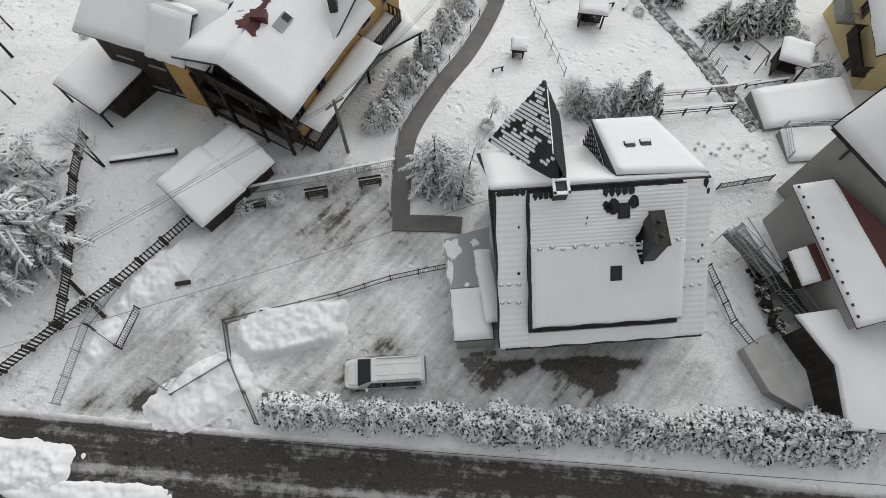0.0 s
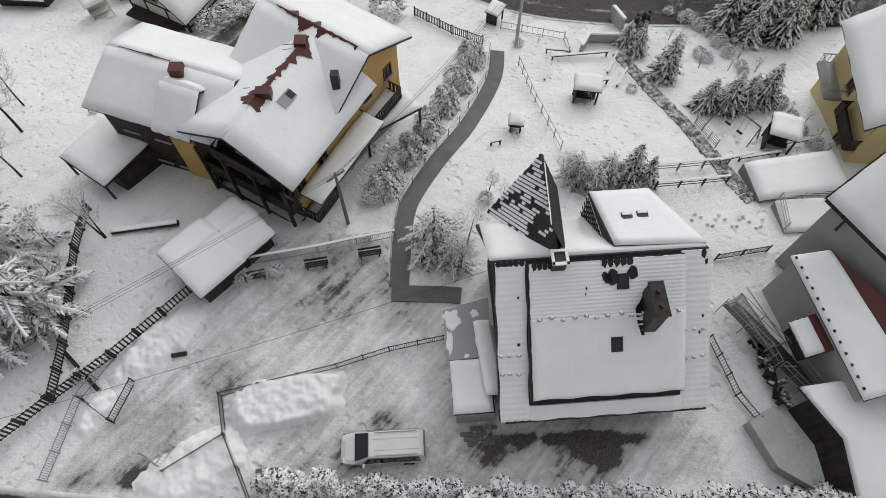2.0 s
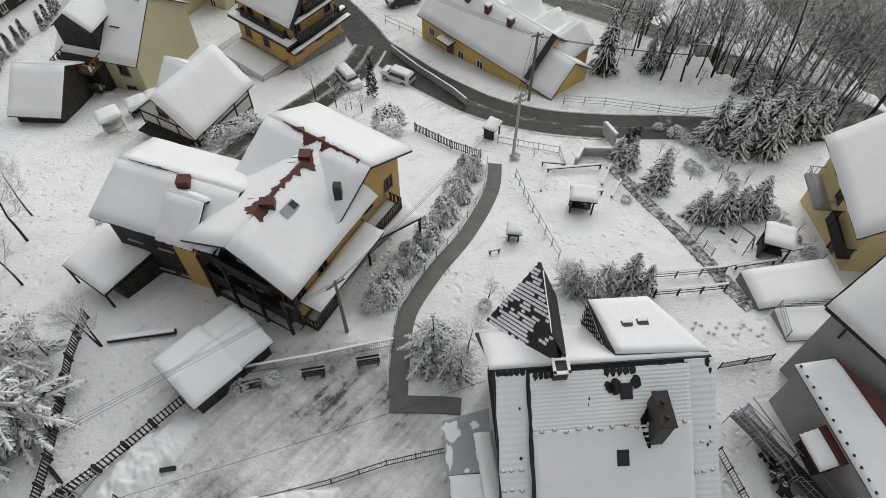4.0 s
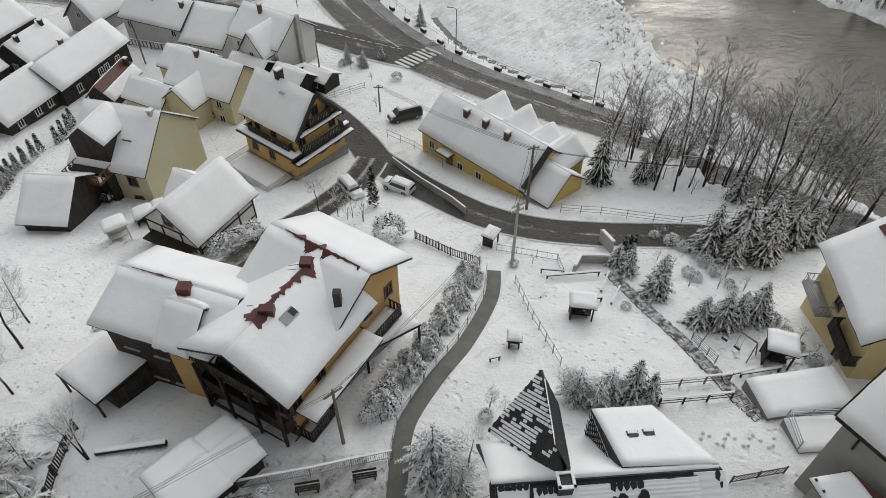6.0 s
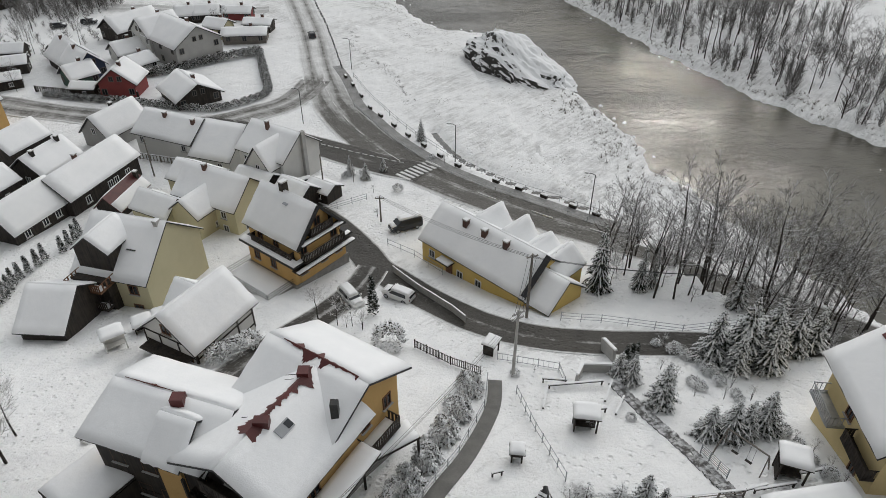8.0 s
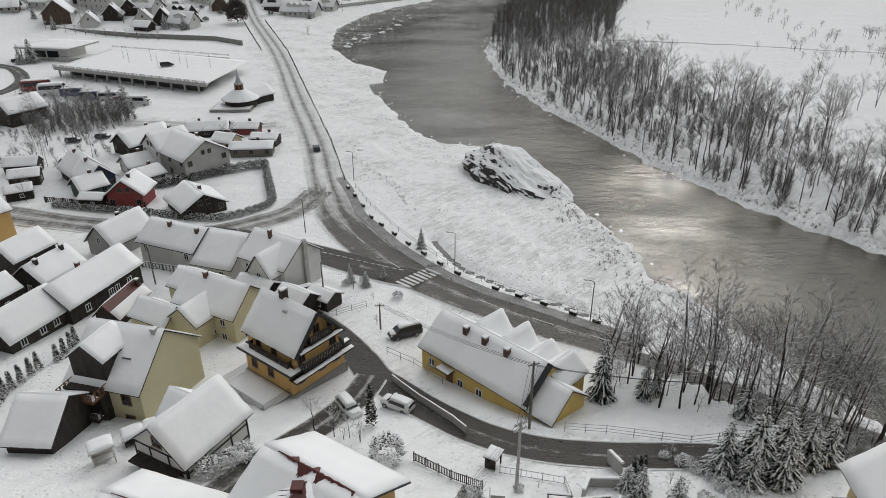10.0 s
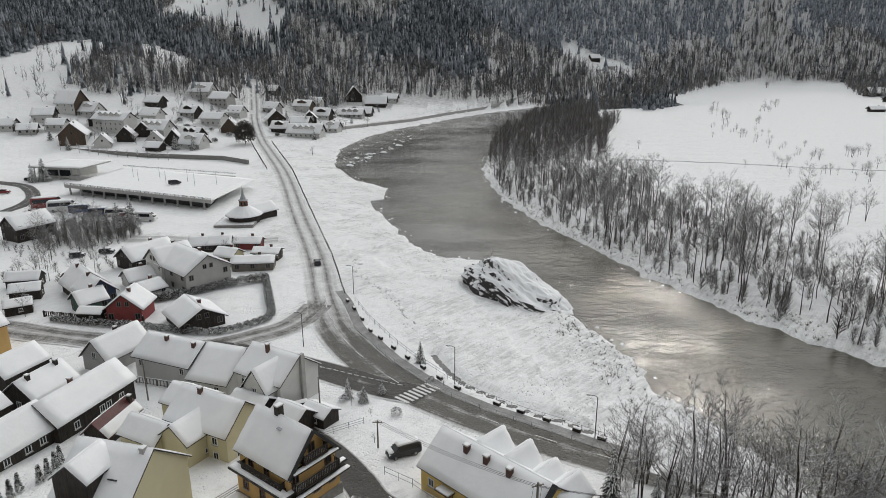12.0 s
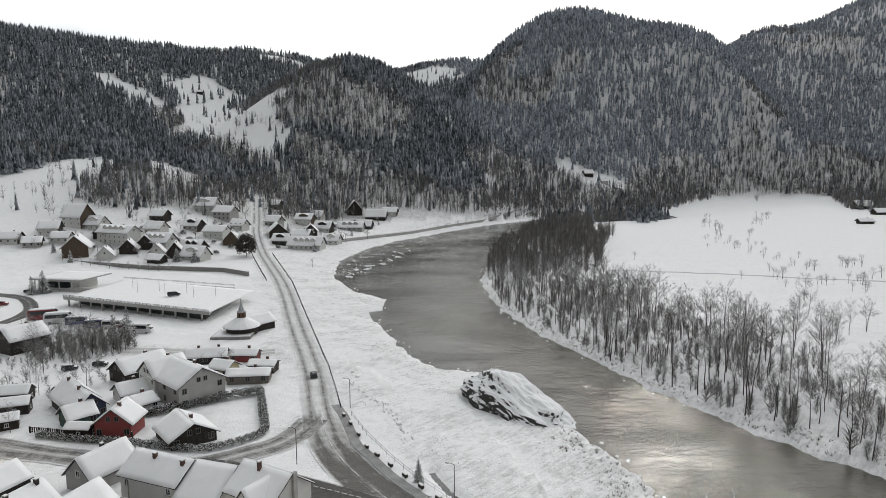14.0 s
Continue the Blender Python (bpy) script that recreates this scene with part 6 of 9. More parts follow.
for x, y, s in [(-8.2, 51.2, 1.0), (-9.9, 51.6, 0.7)]:
    plant("shrub", "bare rounded shrub dusted with snow", "shrub", *TWIGGY[0], x, y, x * 50, s, "bare shrubs")
for x, y, s in [(-5.2, 48.0, 1.7), (-21.3, 45.3, 1.25), (-20.2, 46.6, 1.25), (-19.0, 47.9, 1.2)]:
    plant("shrub", "round evergreen shrub under a cap of snow", "shrub", None, BUSHES[int(abs(x)) % 3], x, y, x * 31, s, "round shrubs")
plant("cypress", "slender dark cypress speckled with snow", "tree", None, CYPRESS, -7.4, 54.6, 0, 1.0, "garden spruces")
for k, (x, y) in enumerate([(-49.2, 74.4), (-49.0, 72.9), (-49.1, 71.4), (-49.3, 70.0), (-50.6, 68), (-50.6, 66.4), (-50.8, 64.7), (-51, 63.2), (-51.0, 61.8), (-50.5, 60.2), (-50, 58.6), (-49.8, 57)]):
    ob = plant("thuja", "small pointed thuja dusted with snow in a row", "shrub", None, CYPRESS, x, y, k * 40, 0.45, "row of young thujas")
    ob.scale = (0.75, 0.75, 0.5)

# hedge along the upper road
rnd = random.Random(5)
for k in range(64):
    f = k / 63
    x, y = -9.6 + 32.4 * f + rnd.uniform(-0.2, 0.2), 4.2 - 1.25 * f + rnd.uniform(-0.3, 0.3) - (0.7 * f if k % 2 else 0)
    ob = plant("thuja", "snow-laden thuja in the roadside hedge", "shrub", None, THUJAS[k % 5], x, y, k * 67, rnd.uniform(0.8, 1.2) * (1 + 0.4 * max(0, f - 0.45)), "hedge by the upper road")
# shrubs beside the footpath
for k, (x, y) in enumerate([(-4.0, 22.9), (-3.6, 24.0), (-3.2, 25.0), (-2.7, 26.0), (-2.3, 26.9), (-1.8, 27.8), (-1.4, 28.7), (-0.9, 29.6), (-0.5, 30.6), (-0.1, 31.6), (0.4, 32.6), (0.8, 33.6), (1.2, 34.7), (1.7, 35.8), (2.1, 36.9), (2.4, 38.0), (2.8, 39.1), (3.1, 40.2), (3.3, 41.2)]):
    plant("shrub", "bushy shrub heavy with snow beside the footpath", "shrub", *((None, THUJAS[k % 5]) if k % 3 else TWIGGY[k % 2]), x, y, k * 55, 0.8 + 0.14 * (k % 2), "shrubs along the footpath")
    plant("shrub", "snow-laden evergreen shrub on the bank beside the footpath", "shrub", None, THUJAS[(k + 2) % 5] if k % 2 else BUSHES[k % 3], x - 0.9 - 0.3 * math.sin(k * 2.3), y + 0.45, k * 35, 0.66 + 0.12 * (k % 3), "shrubs along the footpath")
for k, (x, y, s) in enumerate([(-6.1, 19.6, 0.32), (-5.0, 19.9, 0.36), (-4.2, 20.1, 0.34), (-12.6, 16.9, 0.62), (-11.6, 17.2, 0.6), (-10.7, 17.6, 0.5), (14.8, 22.6, 0.35), (3.0, 23.4, 0.5), (12.0, 34.4, 0.6), (6.8, 42.6, 0.5), (8.6, 42.9, 0.45), (15.6, 35.8, 0.45), (24.4, 38.6, 0.6), (25.6, 38.3, 0.5), (22.0, 39.0, 0.55), (23.0, 40.2, 0.6), (21.4, 42, 0.6), (22.6, 41.0, 0.6), (20.5, 43.4, 0.55), (26.6, 31.5, 0.5), (27.2, 30.4, 0.5), (27.8, 29.2, 0.5), (28.4, 28, 0.45), (-21.6, 10.5, 0.5), (-23.5, 9.4, 0.5), (-27.6, 33, 0.4)]):
    plant("shrub", "low garden shrub half buried in snow", "shrub", *((None, BUSHES[k % 3]) if k % 2 else TWIGGY[k % 3]), x, y, k * 55, s, "garden shrubs")


# ---- riverside woods ----
def scatter(poly, n, seed, gap=0.0):
    rnd = random.Random(seed)
    xs_, ys_ = [p[0] for p in poly], [p[1] for p in poly]
    out, tries = [], 0
    while len(out) < n and tries < 60 * n:
        tries += 1
        x, y = rnd.uniform(min(xs_), max(xs_)), rnd.uniform(min(ys_), max(ys_))
        if bool(inside(np.array([x]), np.array([y]), poly)[0]) and all((x - a) ** 2 + (y - b) ** 2 > gap * gap for a, b in out):
            out.append((x, y))
    return out


BANK_WOOD = [(25, 251), (34, 215), (46, 184), (54, 160), (62, 145), (68, 131), (74, 122), (81, 113), (92, 106), (100, 125), (96, 145), (104, 172), (90, 200), (78, 215), (84, 260), (60, 290), (24, 300)]
for k, (x, y) in enumerate(scatter(BANK_WOOD, 195, 3, 2.2)):
    plant("riverside_tree", "tall leafless tree with dark trunk on the snowy river bank", "tree", *BARES[k % 6], x, y, k * 83, random.Random(k).uniform(0.8, 1.35), "trees on the far river bank")
for k, (x, y) in enumerate([(105, 196), (110, 198), (116, 195), (119, 192), (122, 199), (128, 200), (126, 225), (131, 228), (113, 205), (136, 204), (143, 253), (99, 139), (107, 150)]):
    plant("riverside_tree", "leafless tree with a broad crown on the snowy meadow", "tree", *BARES[k % 6], x, y, k * 83, 0.85, "trees on the meadow")
ROAD_GROVE = [(18.5, 62), (24, 58), (30, 55), (38, 54), (47, 53), (56, 56), (53, 64), (46, 74), (38, 72), (28, 71), (21, 70)]
for k, (x, y) in enumerate(scatter(ROAD_GROVE, 58, 8, 1.4)):
    plant("riverside_tree", "slender leafless tree in the grove below the lane", "tree", *(TALL[k % 4] if k % 3 else BARES[k % 6]), x, y, k * 61, random.Random(k + 500).uniform(0.6, 1.1), "trees of the roadside grove")
for k, (x, y) in enumerate(scatter(ROAD_GROVE, 50, 9, 1.0)):
    plant("shrub", "bare undergrowth shrub in the grove", "shrub", *(TWIGGY[k % 3] if k % 2 else RIMED[k % 3]), x, y, k * 61, 0.9 if k % 2 else 0.5 + 0.1 * (k % 4), "undergrowth of the grove")
for k, (x, y, s) in enumerate([(246, 603, 2.2), (184, 405, 1.8), (163, 320, 1.6), (155, 297, 1.8), (185, 320, 2.2), (188, 330, 1.8), (215, 336, 1.6), (187, 289, 1.4), (173, 289, 1.5), (143, 253, 1.5), (167, 406, 1.2), (262, 548, 1.5), (200, 470, 2), (207, 480, 2), (215, 500, 2.4), (222, 520, 2.2), (228, 540, 2.2), (196, 440, 1.6), (204, 430, 1.4), (215, 330, 2.4), (205, 300, 2.2), (198, 296, 2), (260, 340, 1.6), (252, 610, 1.8), (300, 600, 2), (310, 640, 1.8), (140, 300, 1.4), (150, 280, 1.2)]):
    plant("shrub", "bare shrub standing alone on the snowy meadow", "shrub", *TWIGGY[k % 3], x, y, k * 61, s, "shrubs of the meadow")
for k, (x, y, s) in enumerate([(0.6, 96.0, 0.7), (-1.5, 98.2, 0.6), (-15, 91.5, 0.7), (-13.6, 90, 0.9), (-12.2, 92.3, 0.8), (-6.5, 87, 0.8), (-10.2, 86.4, 0.5), (2.5, 77.5, 1.0), (4.2, 76.0, 1.0), (0.8, 78.4, 0.9), (8.4, 76.0, 0.8), (6.0, 74.4, 0.8), (-9, 79, 0.6)]):
    plant("shrub", "snowy shrub beside the road", "shrub", *((None, BUSHES[k % 3]) if k % 3 else TWIGGY[k % 3]), x, y, k * 61, s, "roadside shrubs")
for x, y, h in [(-3.4, 105.2, 4.2), (-14.4, 92.5, 3.5), (-11.8, 91.0, 3.0), (-9.2, 94, 2.6)]:
    spruce(x, y, h, group="roadside spruces")


# ---- wooded hills ----
def forest(name, label, pts, size, proto_v, proto_f, mat):
    """Many far trees of one simple form in a single mesh."""
    rng = np.random.default_rng(len(pts))
    n, k = len(pts), len(proto_v)
    a = rng.uniform(0, 6.283, n)
    c, s = np.cos(a), np.sin(a)
    hgt = size * rng.uniform(0.65, 1.25, n)
    wid = hgt * rng.uniform(0.8, 1.2, n)
    v = np.empty((n, k, 3), np.float32)
    jit = 1 + 0.25 * rng.standard_normal((n, k)).clip(-1.5, 1.5)
    v[:, :, 0] = pts[:, 0:1] + (proto_v[:, 0] * c[:, None] - proto_v[:, 1] * s[:, None]) * wid[:, None] * jit
    v[:, :, 1] = pts[:, 1:2] + (proto_v[:, 0] * s[:, None] + proto_v[:, 1] * c[:, None]) * wid[:, None] * jit
    v[:, :, 2] = pts[:, 2:3] + proto_v[:, 2] * hgt[:, None] - 0.6
    f = proto_f[None] + (np.arange(n) * k)[:, None, None]
    return tagged(new(name, bulk(name, v.reshape(-1, 3), f.reshape(-1, 3), mat)), label, "forest", kind="stuff")


def cone_proto():
    """A slender spruce of three ragged skirts."""
    v, f = [], []
    for t, (z0, z1, r) in enumerate(((0.04, 0.5, 0.155), (0.3, 0.76, 0.118), (0.56, 1.0, 0.075))):
        k = len(v)
        v += [(math.cos(i * 1.0472 + t * 0.7) * r * (1.0 if i % 2 else 0.62), math.sin(i * 1.0472 + t * 0.7) * r * (1.0 if i % 2 else 0.62), z0 + (-0.03 if i % 2 else 0.05)) for i in range(6)] + [(0, 0, z1)]
        f += [(k + i, k + (i + 1) % 6, k + 6) for i in range(6)]
    return np.array(v), np.array(f)


def twig_proto(n=22, seed=4, spread=0.2, fine=1.0):
    """A thin stem with many slender rising twigs."""
    rnd = random.Random(seed)
    v, f = [(-0.009, 0, 0), (0.009, 0, 0), (0, 0, 0.95), (0, -0.009, 0), (0, 0.009, 0), (0.0, 0.0, 0.93)], [(0, 1, 2), (3, 4, 5)]
    for i in range(n):
        a = 2.4 * i + rnd.uniform(-0.4, 0.4)
        z0 = rnd.uniform(0.12, 0.78)
        r = spread * rnd.uniform(0.35, 1.0) * (1.15 - 0.6 * z0)
        z1 = min(1.02, z0 + rnd.uniform(0.16, 0.36))
        t = rnd.uniform(0.005, 0.0095) * fine
        k = len(v)
        b = rnd.uniform(0.0, 0.25)
        v += [(math.cos(a) * r * b - math.sin(a) * t, math.sin(a) * r * b + math.cos(a) * t, z0), (math.cos(a) * r * b + math.sin(a) * t, math.sin(a) * r * b - math.cos(a) * t, z0 + 0.012), (math.cos(a) * r, math.sin(a) * r, z1)]
        f += [(k, k + 1, k + 2)]
    return np.array(v), np.array(f)


rng = np.random.default_rng(11)
az = np.radians(rng.uniform(-39, 41, 240000))
rr = np.sqrt(rng.uniform(400 ** 2, 2450 ** 2, 240000))
keep = rng.random(240000) < np.clip((1150 / rr) ** 2.2, 0.12, 1)
wx, wy = (rr * np.sin(az))[keep], (rr * np.cos(az))[keep]
hh = hill_height(wx, wy)
open_ = open_land(wx, wy)
VILLAGE = [(-330, 330), (-330, 400), (-250, 425), (-190, 440), (-150, 485), (-100, 520), (-60, 585), (30, 606), (60, 640), (0, 540), (-100, 330)]
valley = [(118, 560), (163, 600), (255, 730), (373, 892), (450, 962), (545, 915), (450, 715), (520, 660), (800, 700), (900, 1100), (420, 1200), (150, 1000), (60, 800), (36, 660), (90, 660)]
wooded = ~inside(wx, wy, VILLAGE) & ~inside(wx, wy, MEADOW) & ((hh > 5) | inside(wx, wy, valley)) & (~open_ | (rng.random(len(wx)) < 0.05))
leafless = (hh + 22 * waves(wx, wy, 45, 2) + 12 * waves(wx, wy, 15, 1) < 46)
leafless |= (waves(wx, wy, 95, 5) + 0.4 * waves(wx, wy, 28, 3) > 0.42) & (wx < 60)
leafless |= (waves(wx, wy, 70, 8) + 0.5 * waves(wx, wy, 22, 3) > 0.7) & (wx >= 60)
gap_ok = rng.random(len(wx)) < np.where(leafless, 0.8, 0.74 + 0.26 * waves(wx, wy, 33, 9))
wz = land(wx, wy)
# the far slopes are thinly wooded
lee = hill_height(wx * 0.97, wy * 0.97) > hh + 3
gap_ok &= ~lee | (rng.random(len(wx)) < 0.3)
gap_ok &= edge_distance(wx, wy, MAIN_ROAD, False) > 9
sel = wooded & ~leafless & gap_ok
pts = np.stack([wx, wy, wz], -1)
# trees to the right take the paler copy that carries rime and haze
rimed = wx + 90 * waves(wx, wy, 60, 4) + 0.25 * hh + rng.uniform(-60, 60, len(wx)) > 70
forest("conifer_forest", "dense dark spruce forest dusted with snow on the hills, haze in its colour", pts[sel & ~rimed], 16.5, *cone_proto(), SPRUCE)
forest("rimed_hazy_forest", "spruce forest pale with rime on the hillside, haze in its colour", pts[sel & rimed], 16.5, *cone_proto(), SPRUCE_RIME_HAZE)
sel = wooded & leafless & gap_ok
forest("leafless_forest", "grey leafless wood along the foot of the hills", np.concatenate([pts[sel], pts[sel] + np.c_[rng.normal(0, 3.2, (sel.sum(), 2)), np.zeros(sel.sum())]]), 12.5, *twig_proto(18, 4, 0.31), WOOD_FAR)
few = wooded & leafless & (rng.random(len(wx)) < 0.10)
forest("scattered_spruces", "scattered spruces among the leafless wood", pts[few], 15.0, *cone_proto(), SPRUCE)
BEND_WOOD = [(22, 296), (60, 300), (84, 330), (100, 400), (128, 470), (118, 560), (78, 520), (47, 440), (28, 357)]
p2 = np.array(scatter(BEND_WOOD, 500, 21))
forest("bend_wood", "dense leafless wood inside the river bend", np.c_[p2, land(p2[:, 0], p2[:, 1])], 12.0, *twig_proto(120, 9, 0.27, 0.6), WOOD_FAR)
p2 = np.array(scatter(BANK_WOOD, 520, 22))
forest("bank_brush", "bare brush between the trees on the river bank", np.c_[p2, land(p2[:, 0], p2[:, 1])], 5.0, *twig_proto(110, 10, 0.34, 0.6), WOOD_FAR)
p2 = np.array(scatter([(165, 612), (180, 575), (196, 590), (232, 640), (215, 655)], 60, 23))
forest("meadow_spruces", "clump of dark spruces at the edge of the meadow", np.c_[p2, land(p2[:, 0], p2[:, 1])], 15.0, *cone_proto(), SPRUCE)


# ---- road markings and roadside ----
def along(line, gap):
    pts = dense(line, gap)
    return [(p, (pts[min(i + 1, len(pts) - 1)] - pts[max(i - 1, 0)]).normalized()) for i, p in enumerate(pts)]


def patch(name, x, y, yaw, L, W, label, category, group, mat=None, lift=0.2):
    c, s_ = math.cos(radians(yaw)), math.sin(radians(yaw))
    q = Shape()
    pts = []
    for u, v in ((-1, -1), (1, -1), (1, 1), (-1, 1)):
        a, b = x + c * u * L / 2 - s_ * v * W / 2, y + s_ * u * L / 2 + c * v * W / 2
        pts.append((a, b, zat(a, b) + lift))
    q.add(pts + [(a, b, z - 0.3) for a, b, z in pts], [(0, 1, 2, 3), (0, 4, 5, 1), (1, 5, 6, 2), (2, 6, 7, 3), (3, 7, 4, 0)])
    return solo(name, q, mat or LINE_PAINT, label, category, group)


for k in range(8):
    u = -3.3 + k * 0.95
    patch("crossing_stripe", -3.6 + 0.70 * u, 93.6 + 0.71 * u, -45, 3.2, 0.5, "worn white stripe of the pedestrian crossing", "road marking", "pedestrian crossing")
for k in range(13):
    f = k / 12
    patch("lane_dash", -21.5 + 15 * f, 103.8 - 7.2 * f, -26, 0.9, 0.16, "short white dash along the turning lane", "road marking", "lane dashes")
for k, (p, d) in enumerate(along(MAIN_ROAD, 6.0)):
    if 68 < p.y < 140 and not 88 < p.y < 97:
        patch("lane_dash", p.x, p.y, math.degrees(math.atan2(d.y, d.x)), 3.4, 0.15, "white dash on the middle of the main road", "road marking", "lane dashes")
WALKWAY = [(-22.9, 142.5), (-20.7, 137), (-18.8, 131), (-17.3, 126), (-15.2, 119.5), (-12.7, 115.3), (-10.2, 110.8), (-7.4, 106), (-4.6, 102), (-1.8, 98.2), (1.3, 94.3), (4.0, 91.7), (7.4, 88.6), (11, 86), (14.4, 83.4), (18, 80.8), (22, 77.6), (28, 73.6)]
path_strip("pavement_promenade", WALKWAY, 2.0, "wet grey promenade with thin trodden snow above the stream", WALK_GREY, 0.16, 2.0)
q = Shape()
for p, d in along(STREAM, 1.0):
    s_ = Vector((d.y, -d.x, 0))
    q.v += [tuple(p - s_ * 0.85 + Vector((0, 0, zat(p.x, p.y) + 0.24))), tuple(p + s_ * 0.85 + Vector((0, 0, zat(p.x, p.y) + 0.24)))]
q.f = [(2 * i, 2 * i + 1, 2 * i + 3, 2 * i + 2) for i in range(len(q.v) // 2 - 1)]
q.s = [0] * len(q.f)
solo("water_stream", q, STREAM_SHADE, "narrow dark stream between snowy banks", "stream", kind="structure")

box = Shape().box((0, 0, 0.35), (1.15, 0.5, 0.5)).mesh("box", DARK_WOOD)
cap = Shape()
snow_sheet(cap, (-0.55, -0.22, 0.6), (1.1, 0, 0), (0, 0.44, 0), 0.14, 1, 5, 4)
cap = cap.mesh("snow_cap", ROOF_SNOW)
legs = Shape().box((-0.4, 0, 0.05), (0.1, 0.4, 0.2)).box((0.4, 0, 0.05), (0.1, 0.4, 0.2)).mesh("leg", BLACK_IRON)
for p, d in along([(-20.1, 135), (-15.8, 125.2), (-13.5, 118.7), (-8.5, 110.9), (-2.9, 102.4), (2.8, 94.9), (8.6, 89.5), (15.4, 84.4), (22.1, 79.0)], 4.2):
    ob = thing("planter", "dark wooden planter box capped with snow on the promenade", "planter", pose(p.x, p.y, zat(p.x, p.y) + 0.15, 0, 0, math.degrees(math.atan2(d.y, d.x))), "promenade planters")
    part("box", box, None, ob)
    part("snow_cap", cap, None, ob)
    part("leg", legs, None, ob)


def fence(name, label, pts, height=1.1, post_gap=2.2, bar_gap=0.14, mat=None, group="garden fences", bar=0.025, rails=(0.15, 0.9), snow=False, z=None):
    """Posts, rails and upright bars along a line."""
    mat = mat or BLACK_IRON
    x0, y0 = pts[0]
    root = thing(name, label, "fence", pose(x0, y0, 0), group)
    fine = []
    for (ax, ay), (bx, by) in zip(pts[:-1], pts[1:]):
        n = max(1, round(math.hypot(bx - ax, by - ay) / post_gap))
        fine += [(ax + (bx - ax) * k / n, ay + (by - ay) * k / n) for k in range(n)]
    fine.append(pts[-1])
    P3 = [Vector((x - x0, y - y0, (zat(x, y) if z is None else z))) for x, y in fine]
    me = Shape().box((0, 0, height / 2 - 0.1), (max(0.07, bar * 2), max(0.07, bar * 2), height + 0.3)).mesh("post", mat)
    for p in P3:
        ob = part("post", me, None, root)
        ob.location = p
    picket = Shape().box((0, 0, height * 0.52), (bar, bar, height * 0.86)).mesh("picket", mat)
    for a, b in zip(P3[:-1], P3[1:]):
        for r in rails:
            part("rail", Shape().beam(a + Vector((0, 0, height * r)), b + Vector((0, 0, height * r)), 0.045, 0.045), mat, root)
        if bar_gap:
            n = max(1, int((b - a).length / bar_gap))
            for k in range(1, n):
                ob = part("picket", picket, None, root)
                ob.matrix_local = Matrix.Translation(a.lerp(b, k / n)) @ pose(0, 0, 0, 0, 0, math.degrees(math.atan2(b.y - a.y, b.x - a.x)))
        if snow:
            t_ = Shape()
            t_.beam(a + Vector((0, 0, height + 0.02)), b + Vector((0, 0, height + 0.02)), 0.14, 0.08)
            part("snow_cap", t_, ROOF_SNOW, root)
    return root


fence("fence", "dark picket fence along the edge of the yard", [(-29, 3.2), (-25.6, 6.5), (-22.9, 9.1), (-19.8, 11.8), (-17.3, 14.5), (-15.6, 16.4)], 1.15, 2.0, 0.24, DARK_WOOD, bar=0.09)
fence("fence", "grey metal fence above the yard with shrubs in front", [(-15.6, 16.4), (-13.1, 17.9), (-8.1, 18.9), (-3.1, 20.1)], 1.1, 2.2, 0.13, METAL, snow=True)
fence("fence", "dark picket fence running up between the gardens", [(-22.8, 9.2), (-22.9, 12.5), (-23.4, 16.0), (-23.9, 19), (-24.2, 22.5)], 1.15, 2.0, 0.2, DARK_WOOD, bar=0.07)
fence("fence", "light metal panel fence beside the drive", [(-22.0, 4.6), (-21.2, 9.2), (-19.8, 11.6)], 1.1, 1.6, 0.12, METAL)
fence("gate", "open metal gate wing standing in the snow", [(-21.1, 9.2), (-19.0, 7.85)], 0.9, 2.6, 0, BLACK_IRON)
fence("gate", "open metal gate wing beside the drive", [(-19.0, 7.85), (-18.2, 10.2)], 1.1, 2.4, 0.14, BLACK_IRON)
fence("fence", "low metal fence around the parking terrace", [(0.2, 12.9), (-3.2, 12.15), (-6.3, 11.1), (-13.0, 9.4), (-12.4, 7.1), (-10.5, 3.5)], 1.0, 2.0, 0.13, BLACK_IRON)
fence("fence", "thin metal fence over the snow bank", [(-12.4, 7.1), (-15.5, 5.1)], 0.9, 1.8, 0.14, BLACK_IRON)
fence("gate", "snow-covered gate wing lying by the drive", [(-16.9, 6.0), (-15.9, 5.4), (-15.3, 6.5)], 0.9, 1.2, 0.16, METAL)
fence("railing", "galvanised handrail beside the footpath", [(-3.35, 16.5), (-3.3, 19.6), (-2.95, 22.9), (-1.25, 26.7), (1.35, 31.4), (3.65, 37.4), (4.2, 41.6)], 1.0, 2.0, 0, METAL, rails=(0.5, 0.98))
fence("fence", "thin wire fence between the gardens", [(6.6, 39.5), (7.5, 34.2), (8.8, 28.3)], 1.1, 1.5, 0, METAL, rails=(0.3, 0.95))
fence("fence", "light metal fence above the wooden steps", [(5.4, 45.2), (11.0, 43.4), (11.1, 41.0)], 1.0, 2.0, 0.4, METAL)
fence("fence", "wooden rail fence on the terrace edge", [(15.2, 26.1), (20.7, 26.7)], 1.0, 1.8, 0, GREY_WOOD, bar=0.05, rails=(0.35, 0.65, 0.98), snow=True)
fence("fence", "lower wooden rail fence on the terrace edge", [(15.0, 24.4), (20.2, 25.0)], 1.0, 1.8, 0, DARK_WOOD, bar=0.05, rails=(0.35, 0.65, 0.98), snow=True)
fence("fence", "white rail fence beside the playground", [(19.6, 31.4), (20.4, 28.6)], 1.0, 1.0, 0, METAL, rails=(0.2, 0.4, 0.6, 0.8, 1.0))
